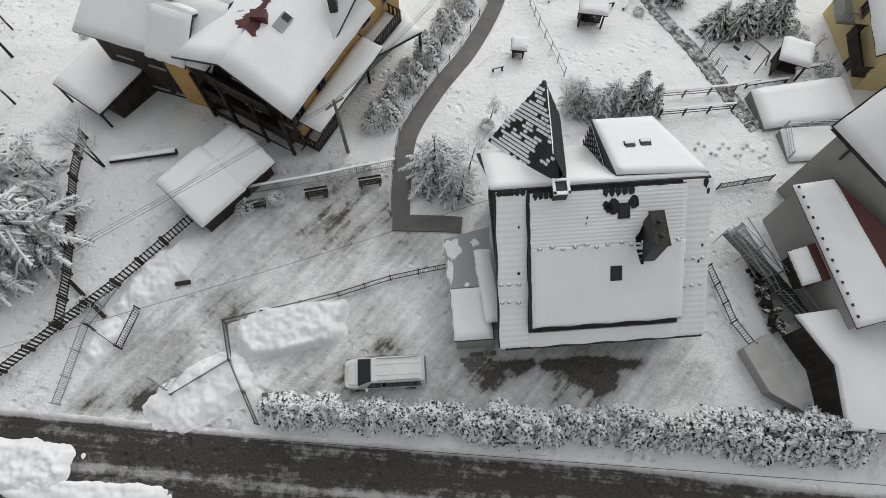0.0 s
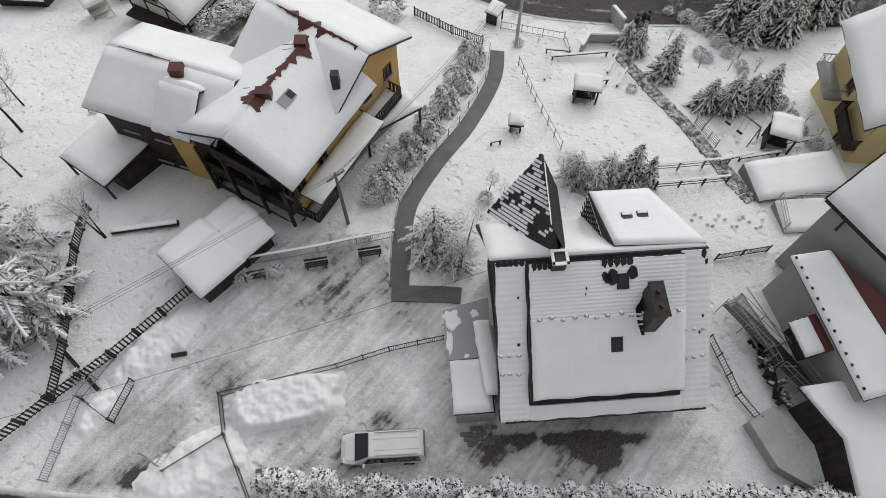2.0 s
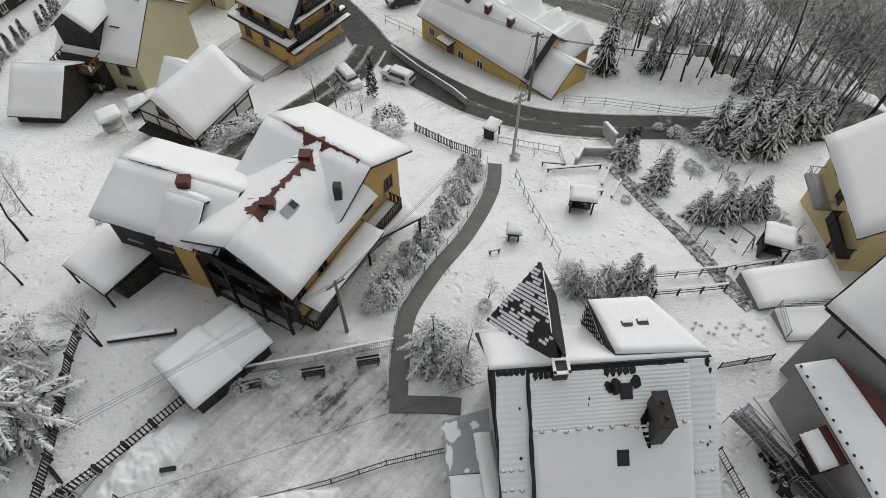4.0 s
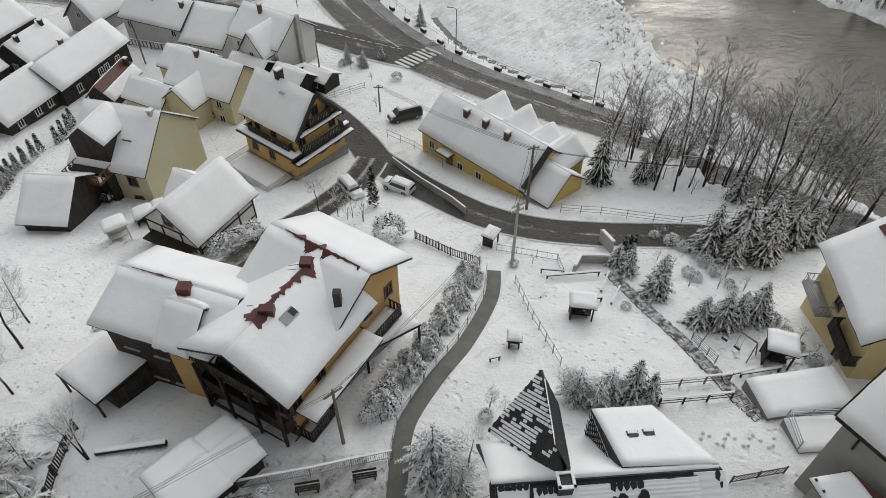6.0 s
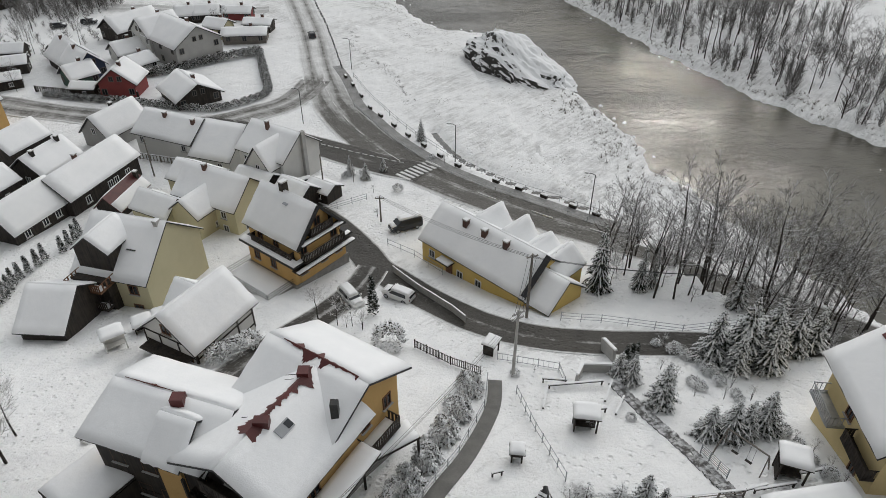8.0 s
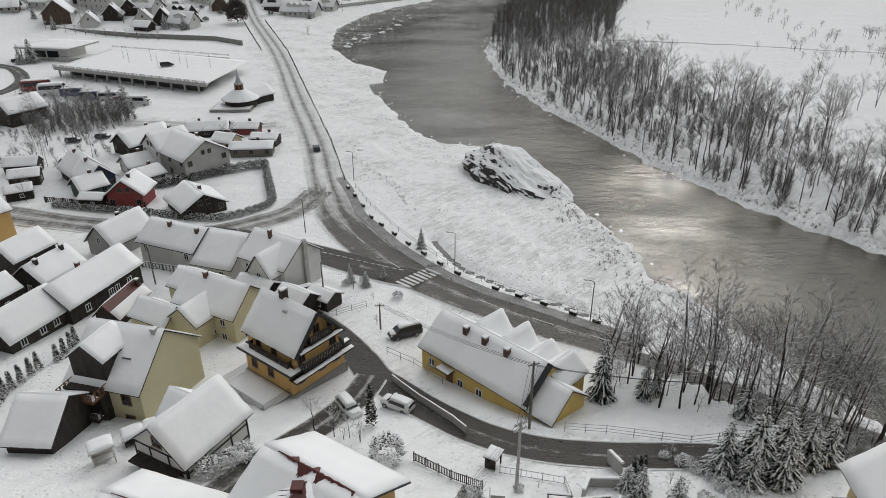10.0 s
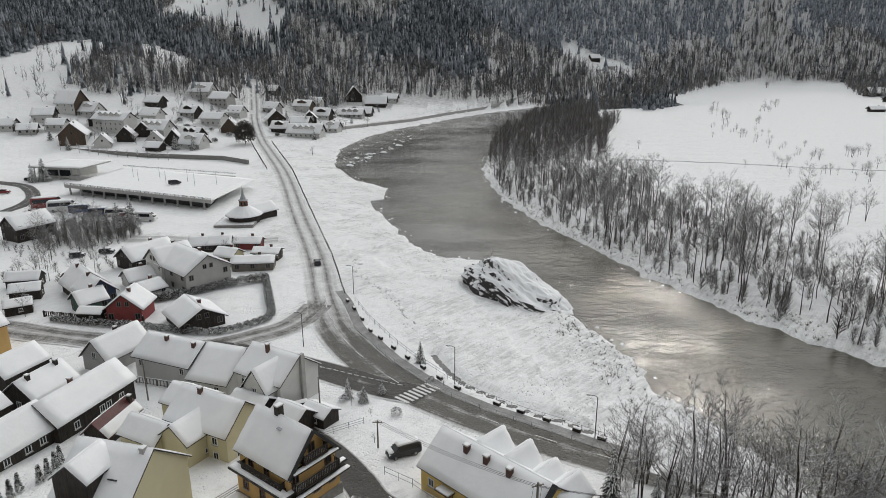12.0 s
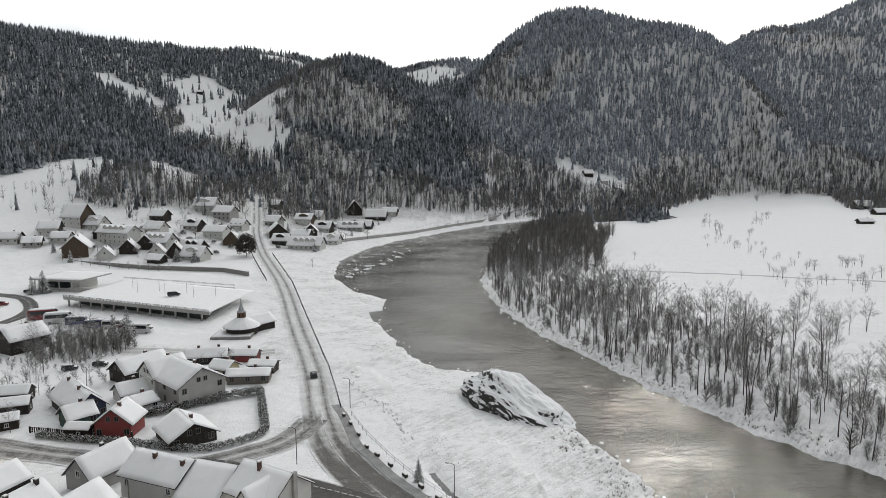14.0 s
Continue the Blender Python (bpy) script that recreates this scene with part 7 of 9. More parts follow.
fence("fence", "wire fence along the lane with leaning posts", [(12.9, 53.2), (17.1, 52.6), (24.9, 50.2), (31, 51.5)], 1.2, 2.6, 0, METAL, rails=(0.3, 0.6, 0.95))
fence("fence", "garden fence with stone piers beside the lane", [(-5.9, 64.6), (-2.4, 59.9), (1.2, 55.0), (2.6, 52.6)], 1.05, 2.4, 0.15, CONCRETE, bar=0.06, snow=True)
fence("fence", "wire fence around the parking place", [(-7.0, 71.2), (-3.4, 68.4), (0.2, 64.0)], 1.2, 2.6, 0, METAL, rails=(0.4, 0.95))
fence("fence", "picket fence of the lower garden", [(-2.6, 47.6), (0.9, 44.4), (3.6, 42.6)], 1.1, 1.8, 0.2, DARK_WOOD, bar=0.06)
fence("railing", "metal handrail along the neighbour's steps", [(16.3, 12.9), (17.3, 9.4), (18.2, 8.0)], 1.0, 1.4, 0.16, BLACK_IRON)
fence("railing", "iron railing by the neighbour's gate", [(17.8, 18.4), (21.3, 19.0)], 0.9, 1.6, 0.1, BLACK_IRON)
fence("railing", "metal railing along the promenade", [(-18.5, 135.5), (-14.3, 125.6), (-9.6, 115.8), (-4.4, 106.8), (1.2, 98.9), (6.6, 92.9), (13, 87.8), (20, 82.2), (26, 77)], 1.05, 3.0, 0, METAL, rails=(0.5, 0.98))
fence("railing", "metal railing between the road and the promenade", [(-16.6, 119.5), (-11.6, 110.8), (-6.1, 102), (-0.3, 94.3), (5.9, 88.2), (13, 83), (20.5, 77.4)], 0.9, 3.0, 0, METAL, rails=(0.5, 0.98))


fence("railing", "dark iron railing with posts along the snowy main road", [(-98, 391), (-84, 350), (-66.6, 299), (-42.4, 216), (-28.6, 169), (-21.6, 141)], 1.1, 2.6, 0, BLACK_IRON, rails=(0.5, 0.98), bar=0.08)
fence("railing", "dark iron railing with posts beside the town", [(-117, 410), (-96, 350), (-79, 302)], 1.1, 2.6, 0, BLACK_IRON, rails=(0.5, 0.98), bar=0.08)


def pole(x, y, h, label, arms=0, mat=None, lamp=False, group="poles", yaw=0.0, r=0.13):
    ob = thing("street_lamp" if lamp else "utility_pole", label, "street lamp" if lamp else "pole", pose(x, y, zat(x, y), 0, 0, yaw), group)
    part("pole", Shape().tube([(0, 0, -0.5), (0, 0, h * 0.5), (0, 0, h)], [r, r * 0.85, r * 0.65], 8), mat or GREY_WOOD, ob)
    for k in range(arms):
        a = part("crossarm", Shape().box((0, 0, h - 0.35 - 0.6 * k), (1.3, 0.1, 0.1)), mat or GREY_WOOD, ob)
        for u in (-0.55, -0.2, 0.2, 0.55):
            part("insulator", Shape().tube([(u, 0, h - 0.3 - 0.6 * k), (u, 0, h - 0.14 - 0.6 * k)], 0.04, 6), CONCRETE, a)
    if lamp:
        part("bracket", Shape().tube([(0, 0, h - 0.05), (0.5, 0, h + 0.15), (1.1, 0, h + 0.12)], 0.04, 6), mat or METAL, ob)
        hd = part("lamp_head", Shape().box((1.25, 0, h + 0.1), (0.5, 0.2, 0.12)), METAL, ob)
        part("snow_cap", Shape().box((1.25, 0, h + 0.2), (0.46, 0.18, 0.08)), ROOF_SNOW, hd)
    return ob


pole(-6.36, 21.3, 6.3, "grey wooden pole carrying a lamp above the villa drive", 1, GREY_WOOD, yaw=40)
pole(6.6, 42.4, 8.0, "concrete pole with crossarms and many wires", 2, CONCRETE, yaw=30, r=0.16)
pole(9.3, 53.9, 8.6, "weathered pole beside the yellow house", 1, GREY_WOOD, yaw=20, r=0.17)
pole(-8.4, 77.8, 4.2, "short wooden pole with a braced top in the garden", 1, GREY_WOOD)
pole(-17.4, 85.2, 7.0, "wooden pole beside the white house", 0, GREY_WOOD)
pole(-45.4, 92.0, 6.5, "wooden pole behind the row houses", 0, GREY_WOOD)
for x, y in ((-25.3, 112.5), (2.4, 97.3), (21.3, 79.6), (-19.5, 141), (-36.5, 131)):
    pole(x, y, 6.6, "slim black street lamp beside the road", 0, BLACK_IRON, True, "street lamps", 160, 0.08)
pole(0.98 + 2.4, 2.35, 2.6, "low snow-covered post in the hedge", 1, BLACK_IRON, r=0.06)


def wire(a, b, sag=0.5, r=0.018):
    a, b = Vector(a), Vector(b)
    pts = [a.lerp(b, k / 10) - Vector((0, 0, sag * 4 * (k / 10) * (1 - k / 10))) for k in range(11)]
    return solo("cable", Shape().tube(pts, r, 4), WIRE, "thin black overhead cable sagging between poles", "cable", "overhead cables")


za, zb, zc = zat(6.6, 42.4), zat(-6.36, 21.3), zat(9.3, 53.9)
for k, u in enumerate((-0.6, 0.1, 0.6)):
    wire((-6.36 + u * 0.7, 21.3 + u * 0.7, zb + 6.1), (-36 + u, 1.5 + u, 6.4 + 0.15 * k), 0.6, 0.013)
    wire((6.6 + u * 0.8, 42.4 + u * 0.5, za + 7.7), (-6.36 + u * 0.7, 21.3 + u * 0.7, zb + 6.1), 0.6, 0.013)
for u in (-0.4, 0.0, 0.4):
    wire((6.6 + u, 42.4 + u, za + 7.8), (9.3 + u, 53.9, zc + 8.2), 0.3)
    wire((9.3 + u, 53.9, zc + 8.2), (34 + u, 50.5, zat(34, 50.5) + 7.5), 0.8)
    wire((9.3 + u, 53.9, zc + 8.2), (-8.4, 77.8 + u, zat(-8.4, 77.8) + 4.1), 0.6)
wire((2.7, 14.5, 7.0), (-30, 4.5, 6.0), 0.9, 0.012)
wire((-60, 6.0, 5.6), (60, -2.5, 5.2), 0.9, 0.016)


# ---- vehicles ----
def loft(sections, mats_slot=0):
    """A body drawn over cross-sections of (x, bottom, waist, roof, half width, half roof width)."""
    s_ = Shape()
    rings = []
    for x, zb_, zw, zr, hw, hr in sections:
        rings.append([(x, -hw * 0.92, zb_), (x, -hw, zb_ + 0.18), (x, -hw, zw - 0.06), (x, -hw * 0.97, zw), (x, -hr, zr - 0.05), (x, -hr * 0.86, zr), (x, hr * 0.86, zr), (x, hr, zr - 0.05), (x, hw * 0.97, zw), (x, hw, zw - 0.06), (x, hw, zb_ + 0.18), (x, hw * 0.92, zb_)])
    n = 12
    s_.v = [p for r in rings for p in r]
    for i in range(len(rings) - 1):
        for k in range(n):
            s_.f.append((i * n + k, (i + 1) * n + k, (i + 1) * n + (k + 1) % n, i * n + (k + 1) % n))
    s_.f += [tuple(range(n))[::-1], tuple((len(rings) - 1) * n + k for k in range(n))][::1]
    s_.s = [mats_slot] * len(s_.f)
    return s_


WHEEL = Shape().tube([(0, -0.1, 0), (0, 0.1, 0)], 0.32, 14).mesh("tyre", RUBBER)
RIM = Shape().tube([(0, -0.11, 0), (0, 0.11, 0)], 0.2, 10).mesh("rim", METAL)


def car(name, label, x, y, yaw, kind, paint, group, snow=0.0, z=None, size=1.0):
    if kind == 'van':
        sec = [(-2.34, 0.45, 0.85, 1.0, 0.78, 0.72), (-2.26, 0.3, 0.98, 1.55, 0.87, 0.68), (-2.05, 0.25, 1.02, 1.72, 0.9, 0.70), (-0.6, 0.22, 1.0, 1.76, 0.91, 0.72), (0.7, 0.22, 0.98, 1.72, 0.91, 0.70), (1.25, 0.24, 0.98, 1.28, 0.9, 0.74), (1.55, 0.25, 0.96, 1.04, 0.88, 0.76), (2.1, 0.3, 0.82, 0.90, 0.82, 0.70), (2.34, 0.42, 0.66, 0.74, 0.66, 0.6)]
        glass = (-2.1, 0.75, 1.03, 1.63, 0.86, 0.715, 1.30, 1.66)
    elif kind == 'coach':
        sec = [(-3.4, 0.4, 1.2, 2.4, 0.98, 0.9), (-3.3, 0.35, 1.3, 2.6, 1.02, 0.94), (1.9, 0.35, 1.3, 2.6, 1.02, 0.94), (2.7, 0.35, 1.25, 1.9, 1.02, 0.9), (3.3, 0.4, 1.1, 1.25, 0.95, 0.85), (3.5, 0.5, 0.8, 0.95, 0.85, 0.8)]
        glass = (-3.1, 1.9, 1.45, 2.3, 1.0, 0.96, 2.75, 2.4)
    else:
        sec = [(-1.98, 0.45, 0.8, 0.95, 0.72, 0.66), (-1.85, 0.3, 0.9, 1.28, 0.8, 0.6), (-1.5, 0.25, 0.92, 1.44, 0.83, 0.62), (0.0, 0.22, 0.9, 1.48, 0.84, 0.64), (0.45, 0.22, 0.9, 1.36, 0.84, 0.64), (1.0, 0.24, 0.9, 0.98, 0.83, 0.7), (1.7, 0.28, 0.76, 0.84, 0.78, 0.66), (1.96, 0.42, 0.6, 0.68, 0.62, 0.55)]
        glass = (-1.5, 0.4, 0.95, 1.36, 0.77, 0.665, 1.0, 1.40)
    ob = thing(name, label, "car", pose(x, y, zat(x, y) + 0.06 if z is None else z, 0, 0, yaw) @ Matrix.Diagonal((size, size, size, 1)), group)
    body = part("body", loft(sec), paint, ob, smooth=False)
    x0, x1, z0, z1, w0, w1, xf, zr = glass
    for side in (-1, 1):
        g_ = Shape()
        g_.add([(x0, side * (w0 + 0.035), z0), (x1 + 0.35, side * (w0 + 0.035), z0), (x1, side * (w1 + 0.03), z1), (x0 + 0.12, side * (w1 + 0.03), z1)], [(0, 1, 2, 3) if side < 0 else (3, 2, 1, 0)])
        part("side_window", g_, GLASS, body)
        part("mirror", Shape().box((x1 + 0.3, side * (w0 + 0.16), z0 + 0.1), (0.12, 0.2, 0.14)), paint, body)
        part("headlight", Shape().box((sec[-2][0] + 0.02, side * sec[-2][4] * 0.72, sec[-2][2] - 0.02), (0.22, 0.3, 0.14)), FRAME, body)
        part("tail_light", Shape().box((sec[0][0] + 0.06, side * sec[0][4] * 0.9, sec[0][2]), (0.12, 0.16, 0.3)), RED_PAINT, body)
    ia = next(i for i, q in enumerate(sec) if q[0] > x1 - 0.15 and q[3] < zr)
    a, b = sec[ia - 1], sec[min(ia + 1, len(sec) - 1)] if kind != 'coach' else sec[ia + 1]
    g_ = Shape()
    g_.add([(a[0] + 0.06, -a[5] * 0.9, a[3] - 0.01), (a[0] + 0.06, a[5] * 0.9, a[3] - 0.01), (b[0], b[5] * 1.0, b[3] + 0.07), (b[0], -b[5] * 1.0, b[3] + 0.07)], [(0, 3, 2, 1)])
    part("windscreen", g_, GLASS, body)
    g_ = Shape()
    r0, r1 = sec[0], sec[1]
    g_.add([(r0[0] - 0.02, -r0[5], r0[3] + 0.06), (r0[0] - 0.02, r0[5], r0[3] + 0.06), (r1[0] - 0.03, r1[5], r1[3] - 0.06), (r1[0] - 0.03, -r1[5], r1[3] - 0.06)], [(0, 3, 2, 1)])
    part("rear_window", g_, GLASS, body)
    L = sec[-1][0] - sec[0][0]
    for u in (-0.3, 0.3):
        for side in (-1, 1):
            w_ = part("wheel", WHEEL, None, ob)
            w_.location = (u * L, side * (sec[3][4] - 0.08) if kind != 'coach' else side * 0.95, 0.32)
            part("rim", RIM, None, w_)
    if kind == 'van':
        for side in (-1, 1):
            part("roof_rib", Shape().box((-0.75, side * 0.3, 1.755), (2.5, 0.05, 0.03)), paint, body)
            part("roof_rail", Shape().tube([(-1.95, side * 0.62, 1.78), (0.4, side * 0.62, 1.79)], 0.025, 6), METAL, body)
    if snow:
        q = Shape()
        snow_sheet(q, (sec[1][0] + 0.15, -sec[2][5] * 0.8, sec[2][3] - 0.02), (x1 - sec[1][0] + 0.1, 0, 0), (0, sec[2][5] * 1.6, 0), snow, x, 8, 6)
        part("snow_cover", q, ROOF_SNOW, body, smooth=True)
        q = Shape()
        snow_sheet(q, (sec[-3][0] - 0.1, -0.6, sec[-3][3] + 0.0), (0.75, 0, -0.12), (0, 1.2, 0), snow * 0.6, x, 5, 5)
        part("snow_cover", q, ROOF_SNOW, body, smooth=True)
    return ob


car("minivan", "silver-white minivan with roof rails parked in the yard", -3.3, 6.35, 183, 'van', CAR_SILVER, "parked cars", 0.0, 0.06)
car("car", "silver hatchback with snow on its roof in the garden", -10.2, 57.8, -55, 'hatch', CAR_SILVER, "parked cars", 0.12)
car("car", "silver hatchback parked by the cypress", -4.9, 58.6, 150, 'hatch', CAR_SILVER, "parked cars", 0.08)
car("car", "dark estate car buried under thick snow", -4.9, 76.0, 205, 'van', CAR_DARK, "parked cars", 0.3)
car("car", "dark car driving on the wet main road", -31.6, 163, 105, 'hatch', CAR_DARK, "cars on the road", 0)
car("car", "dark car beside the outbuildings", -20.5, 88.5, 30, 'hatch', CAR_DARK, "parked cars", 0.15)


# ---- heaps of cleared snow ----
def snow_bank(label, x, y, L, W, turn, h, seed, lump=0.16, blocky=4.0, soft=0.24):
    """A heap with steep ragged sides and a lumpy top."""
    nx_, ny_ = max(8, int(L / 0.11)), max(6, int(W / 0.11))
    c, s_ = math.cos(radians(turn)), math.sin(radians(turn))
    v, f = [], []
    for j in range(ny_ + 1):
        for i in range(nx_ + 1):
            u, w = 2 * i / nx_ - 1, 2 * j / ny_ - 1
            px_, py_ = x + c * u * L / 2 - s_ * w * W / 2, y + s_ * u * L / 2 + c * w * W / 2
            q = (abs(u) ** blocky + abs(w) ** blocky) ** (1 / blocky) + min(soft, 0.3) * (0.6 * noise.noise(Vector((px_ * 0.8, py_ * 0.8, seed))) + 0.22 * noise.noise(Vector((px_ * 2.6, py_ * 2.6, seed))))
            body = min(1.0, max(0.0, (1.0 - q) / soft))
            body = body * body * (3 - 2 * body)
            rough = lump * (noise.noise(Vector((px_ * 1.6, py_ * 1.6, seed + 3))) + 0.6 * noise.noise(Vector((px_ * 3.7, py_ * 3.7, seed))) + 0.4 * abs(noise.noise(Vector((px_ * 7.5, py_ * 7.5, seed)))))
            v.append((px_, py_, body * (h * (0.85 + 0.2 * w) + rough) - 0.06))
    base = land(np.array([p[0] for p in v]), np.array([p[1] for p in v]))
    v = [(p[0], p[1], p[2] + b_) for p, b_ in zip(v, base.tolist())]
    for j in range(ny_):
        for i in range(nx_):
            k = j * (nx_ + 1) + i
            f.append((k, k + 1, k + nx_ + 2, k + nx_ + 1))
    return solo("snow_bank", Shape().add(v, f), SNOW, label, "snow bank", "banks of cleared snow", smooth=True)


snow_bank("block-shaped heap of shovelled snow beside the parking terrace", -9.1, 9.1, 7.4, 3.0, 11, 1.0, 1)
snow_bank("lumpy bank of shovelled snow along the yard fence", -17.4, 12.4, 7.6, 3.0, 53, 0.75, 2, 0.26, 2.4, 0.5)
snow_bank("low lumpy bank of snow beside the drive", -20.2, 8.4, 3.6, 1.8, 60, 0.45, 3, 0.2, 2.4, 0.5)
snow_bank("rounded heap of ploughed snow at the drive's mouth", -14.1, 5.3, 7.2, 3.8, 30, 0.6, 4, 0.14, 2.6, 0.5)
snow_bank("ploughed bank of snow along the upper road", -24.4, 1.35, 9.6, 3.4, -3, 0.55, 5, 0.2, 3.0, 0.5)
snow_bank("low ridge of slush beside the upper road", -20.0, -0.1, 13.0, 1.6, -2, 0.3, 6, 0.14, 3.0, 0.5)
snow_bank("small bank of snow at the parking terrace fence", -13.6, 7.0, 2.4, 1.0, 35, 0.3, 7, 0.25, 2.0, 0.5)


# ---- garden things ----
def hut(name, label, x, y, yaw, w, d, h, category, mat=None, roof=0.3, sides=True, group="garden huts"):
    ob = thing(name, label, category, pose(x, y, zat(x, y), 0, 0, yaw), group)
    for sx in (-1, 1):
        for sy in (-1, 1):
            part("post", Shape().box((sx * (w / 2 - 0.08), sy * (d / 2 - 0.08), h / 2 - 0.1), (0.12, 0.12, h + 0.2)), mat or DARK_WOOD, ob)
    if sides:
        part("side_wall", Shape().box((0, d / 2 - 0.08, h * 0.4), (w - 0.2, 0.06, h * 0.75)).box((-w / 2 + 0.08, 0, h * 0.3), (0.05, d - 0.2, h * 0.5)), mat or DARK_WOOD, ob)
        part("seat", Shape().box((0, 0.1, 0.45), (w - 0.3, d * 0.5, 0.08)), mat or DARK_WOOD, ob)
    r = part("roof", Shape().box((0, 0, h + 0.04), (w + 0.3, d + 0.3, 0.08)), mat or DARK_WOOD, ob)
    q = Shape()
    snow_sheet(q, (-w / 2 - 0.13, -d / 2 - 0.13, h + 0.08), (w + 0.26, 0, 0), (0, d + 0.26, 0), roof, x, 7, 6)
    part("snow_cover", q, ROOF_SNOW, r, smooth=True)
    return ob


hut("garden_swing", "dark wooden garden swing seat under a snow-capped roof", 11.5, 34.6, -8, 1.9, 1.3, 1.9, "swing seat")
hut("well_house", "small dark well house with a cap of snow", 5.6, 30.7, -6, 0.9, 0.8, 1.2, "well")
hut("playhouse", "raised wooden playhouse with a snowy roof", 24.9, 28.9, -20, 1.9, 1.7, 2.1, "playhouse", roof=0.35)
hut("rabbit_hutch", "white boarded hutch with a rounded snow cap", -32.2, 47.6, 35, 2.0, 1.5, 2.0, "hutch", WHITE_WALL, 0.35)
hut("log_store", "low wood store under a thick cushion of snow", -31.0, 51.2, 30, 1.8, 1.5, 1.2, "wood store", DARK_WOOD, 0.4)
hut("log_store", "second low wood store under thick snow", -29.2, 52.6, 30, 2.2, 1.8, 1.4, "wood store", DARK_WOOD, 0.4)
hut("bin_shelter", "dark refuse shelter at the end of the footpath", 4.9, 46.6, 60, 1.5, 1.1, 1.5, "shelter", DARK_WOOD, 0.1)
ob = thing("swing_frame", "tall metal swing frame standing in deep snow", "swing", pose(22.2, 30.4, zat(22.2, 30.4), 0, 0, -50), "playground")
part("beam", Shape().beam((-1.6, 0, 2.3), (1.6, 0, 2.3), 0.09), GREY_WOOD, ob)
for sx in (-1, 1):
    for sy in (-1, 1):
        part("leg", Shape().beam((sx * 1.6, 0, 2.3), (sx * 1.75, sy * 0.95, -0.2), 0.08), GREY_WOOD, ob)
for u in (-0.6, 0.5):
    sw = part("swing_seat", Shape().box((u, 0, 0.55), (0.5, 0.2, 0.05)), DARK_WOOD, ob)
    for e_ in (-0.2, 0.2):
        part("rope", Shape().tube([(u + e_, 0, 0.55), (u + e_, 0, 2.3)], 0.015, 4), WIRE, sw)
for x, y, yaw, L in [(23.2, 27.4, 10, 3.2), (21.4, 27.2, 14, 2.6), (26.8, 29.0, 10, 2.4), (12.8, 36.6, 8, 2.0), (15.0, 37.2, 60, 2.2), (14.6, 39.4, 65, 2.6), (10.2, 41.2, -6, 2.2), (12.0, 40.6, 6, 5.0), (8.9, 38.4, 75, 2.4), (4.0, 28.9, 15, 0.9)]:
    ob = thing("timber_rail", "weathered timber rail topped with snow in the garden", "rail", pose(x, y, zat(x, y), 0, 0, yaw), "garden rails")
    part("rail", Shape().box((0, 0, 0.5), (L, 0.14, 0.12)), DARK_WOOD, ob)
    part("snow_cap", Shape().box((0, 0, 0.61), (L, 0.16, 0.1)), ROOF_SNOW, ob)
    for sx in (-1, 1):
        part("post", Shape().box((sx * (L / 2 - 0.1), 0, 0.2), (0.1, 0.12, 0.6)), DARK_WOOD, ob)
for x, y, yaw in ((-14.3, 16.6, 12), (-12.0, 17.0, 14), (-8.1, 17.9, 10), (-4.7, 18.7, 10)):
    ob = thing("bench", "dark slatted bench dusted with snow at the yard's edge", "bench", pose(x, y, zat(x, y), 0, 0, yaw), "yard benches")
    for v_ in (-0.14, 0.0, 0.14):
        part("slat", Shape().box((0, v_, 0.44), (1.5, 0.11, 0.04)), DARK_WOOD, ob)
    part("backrest", Shape().box((0, 0.24, 0.68), (1.5, 0.04, 0.22)), DARK_WOOD, ob)
    for sx in (-0.6, 0.6):
        part("leg", Shape().box((sx, 0, 0.2), (0.08, 0.4, 0.44)), BLACK_IRON, ob)
ob = thing("log", "long fallen log with snow along its top", "log", pose(-19.9, 20.85, zat(-19.9, 20.85) + 0.1, 0, 0, 9), "garden rails")
part("trunk", Shape().tube([(-2.2, 0, 0.15), (0, 0.03, 0.16), (2.2, 0, 0.14)], 0.2, 9), DARK_WOOD, ob)
part("snow_cap", Shape().box((0, 0, 0.36), (4.3, 0.3, 0.12)), ROOF_SNOW, ob)
for x, y, L, yaw in ((-21.6, 10.9, 3.4, -42), (-15.9, 11.9, 0.9, 10), (-9.5, 8.8, 0.8, 4)):
    solo("timber", Shape().box((0, 0, 0.12), (L, 0.22, 0.2)), DARK_WOOD, "dark timber baulk lying in the snow", "timber", "garden rails", m=pose(x, y, zat(x, y), 0, 0, yaw))
# terraces beside the neighbours
for x, y, z, w, d, yaw, label in ((24.9, 25.1, -0.6, 6.6, 3.1, 9, "stone-walled terrace roof covered by smooth snow"), (25.2, 21.7, -0.2, 4.9, 2.4, 3, "upper stone terrace under smooth snow")):
    ob = thing("terrace", label, "terrace", pose(x, y, z, 0, 0, yaw), "terraces")
    part("wall", Shape().box((0, 0, -1.6), (w, d, 3.2)), STONE_WALL, ob)
    q = Shape()
    snow_sheet(q, (-w / 2, -d / 2, 0), (w, 0, 0), (0, d, 0), 0.25, x, 9, 7)
    part("snow_cover", q, ROOF_SNOW, ob, smooth=True)
fence("railing", "metal railing around the upper terrace", [(22.8, 20.6), (22.9, 22.9), (27.6, 22.9)], 1.0, 1.6, 0, METAL, rails=(0.4, 0.7, 0.98), z=-0.2)
q = Shape()
rnd = random.Random(9)
for k in range(60):
    f = k / 59
    q.box((19.0 + 0.9 * f + rnd.uniform(-0.3, 0.3), 12.9 - 4.0 * f, 0.3 + rnd.uniform(0, 0.5)), (rnd.uniform(0.2, 0.7), rnd.uniform(0.15, 0.3), rnd.uniform(0.1, 0.25)), rnd.uniform(0, 180))
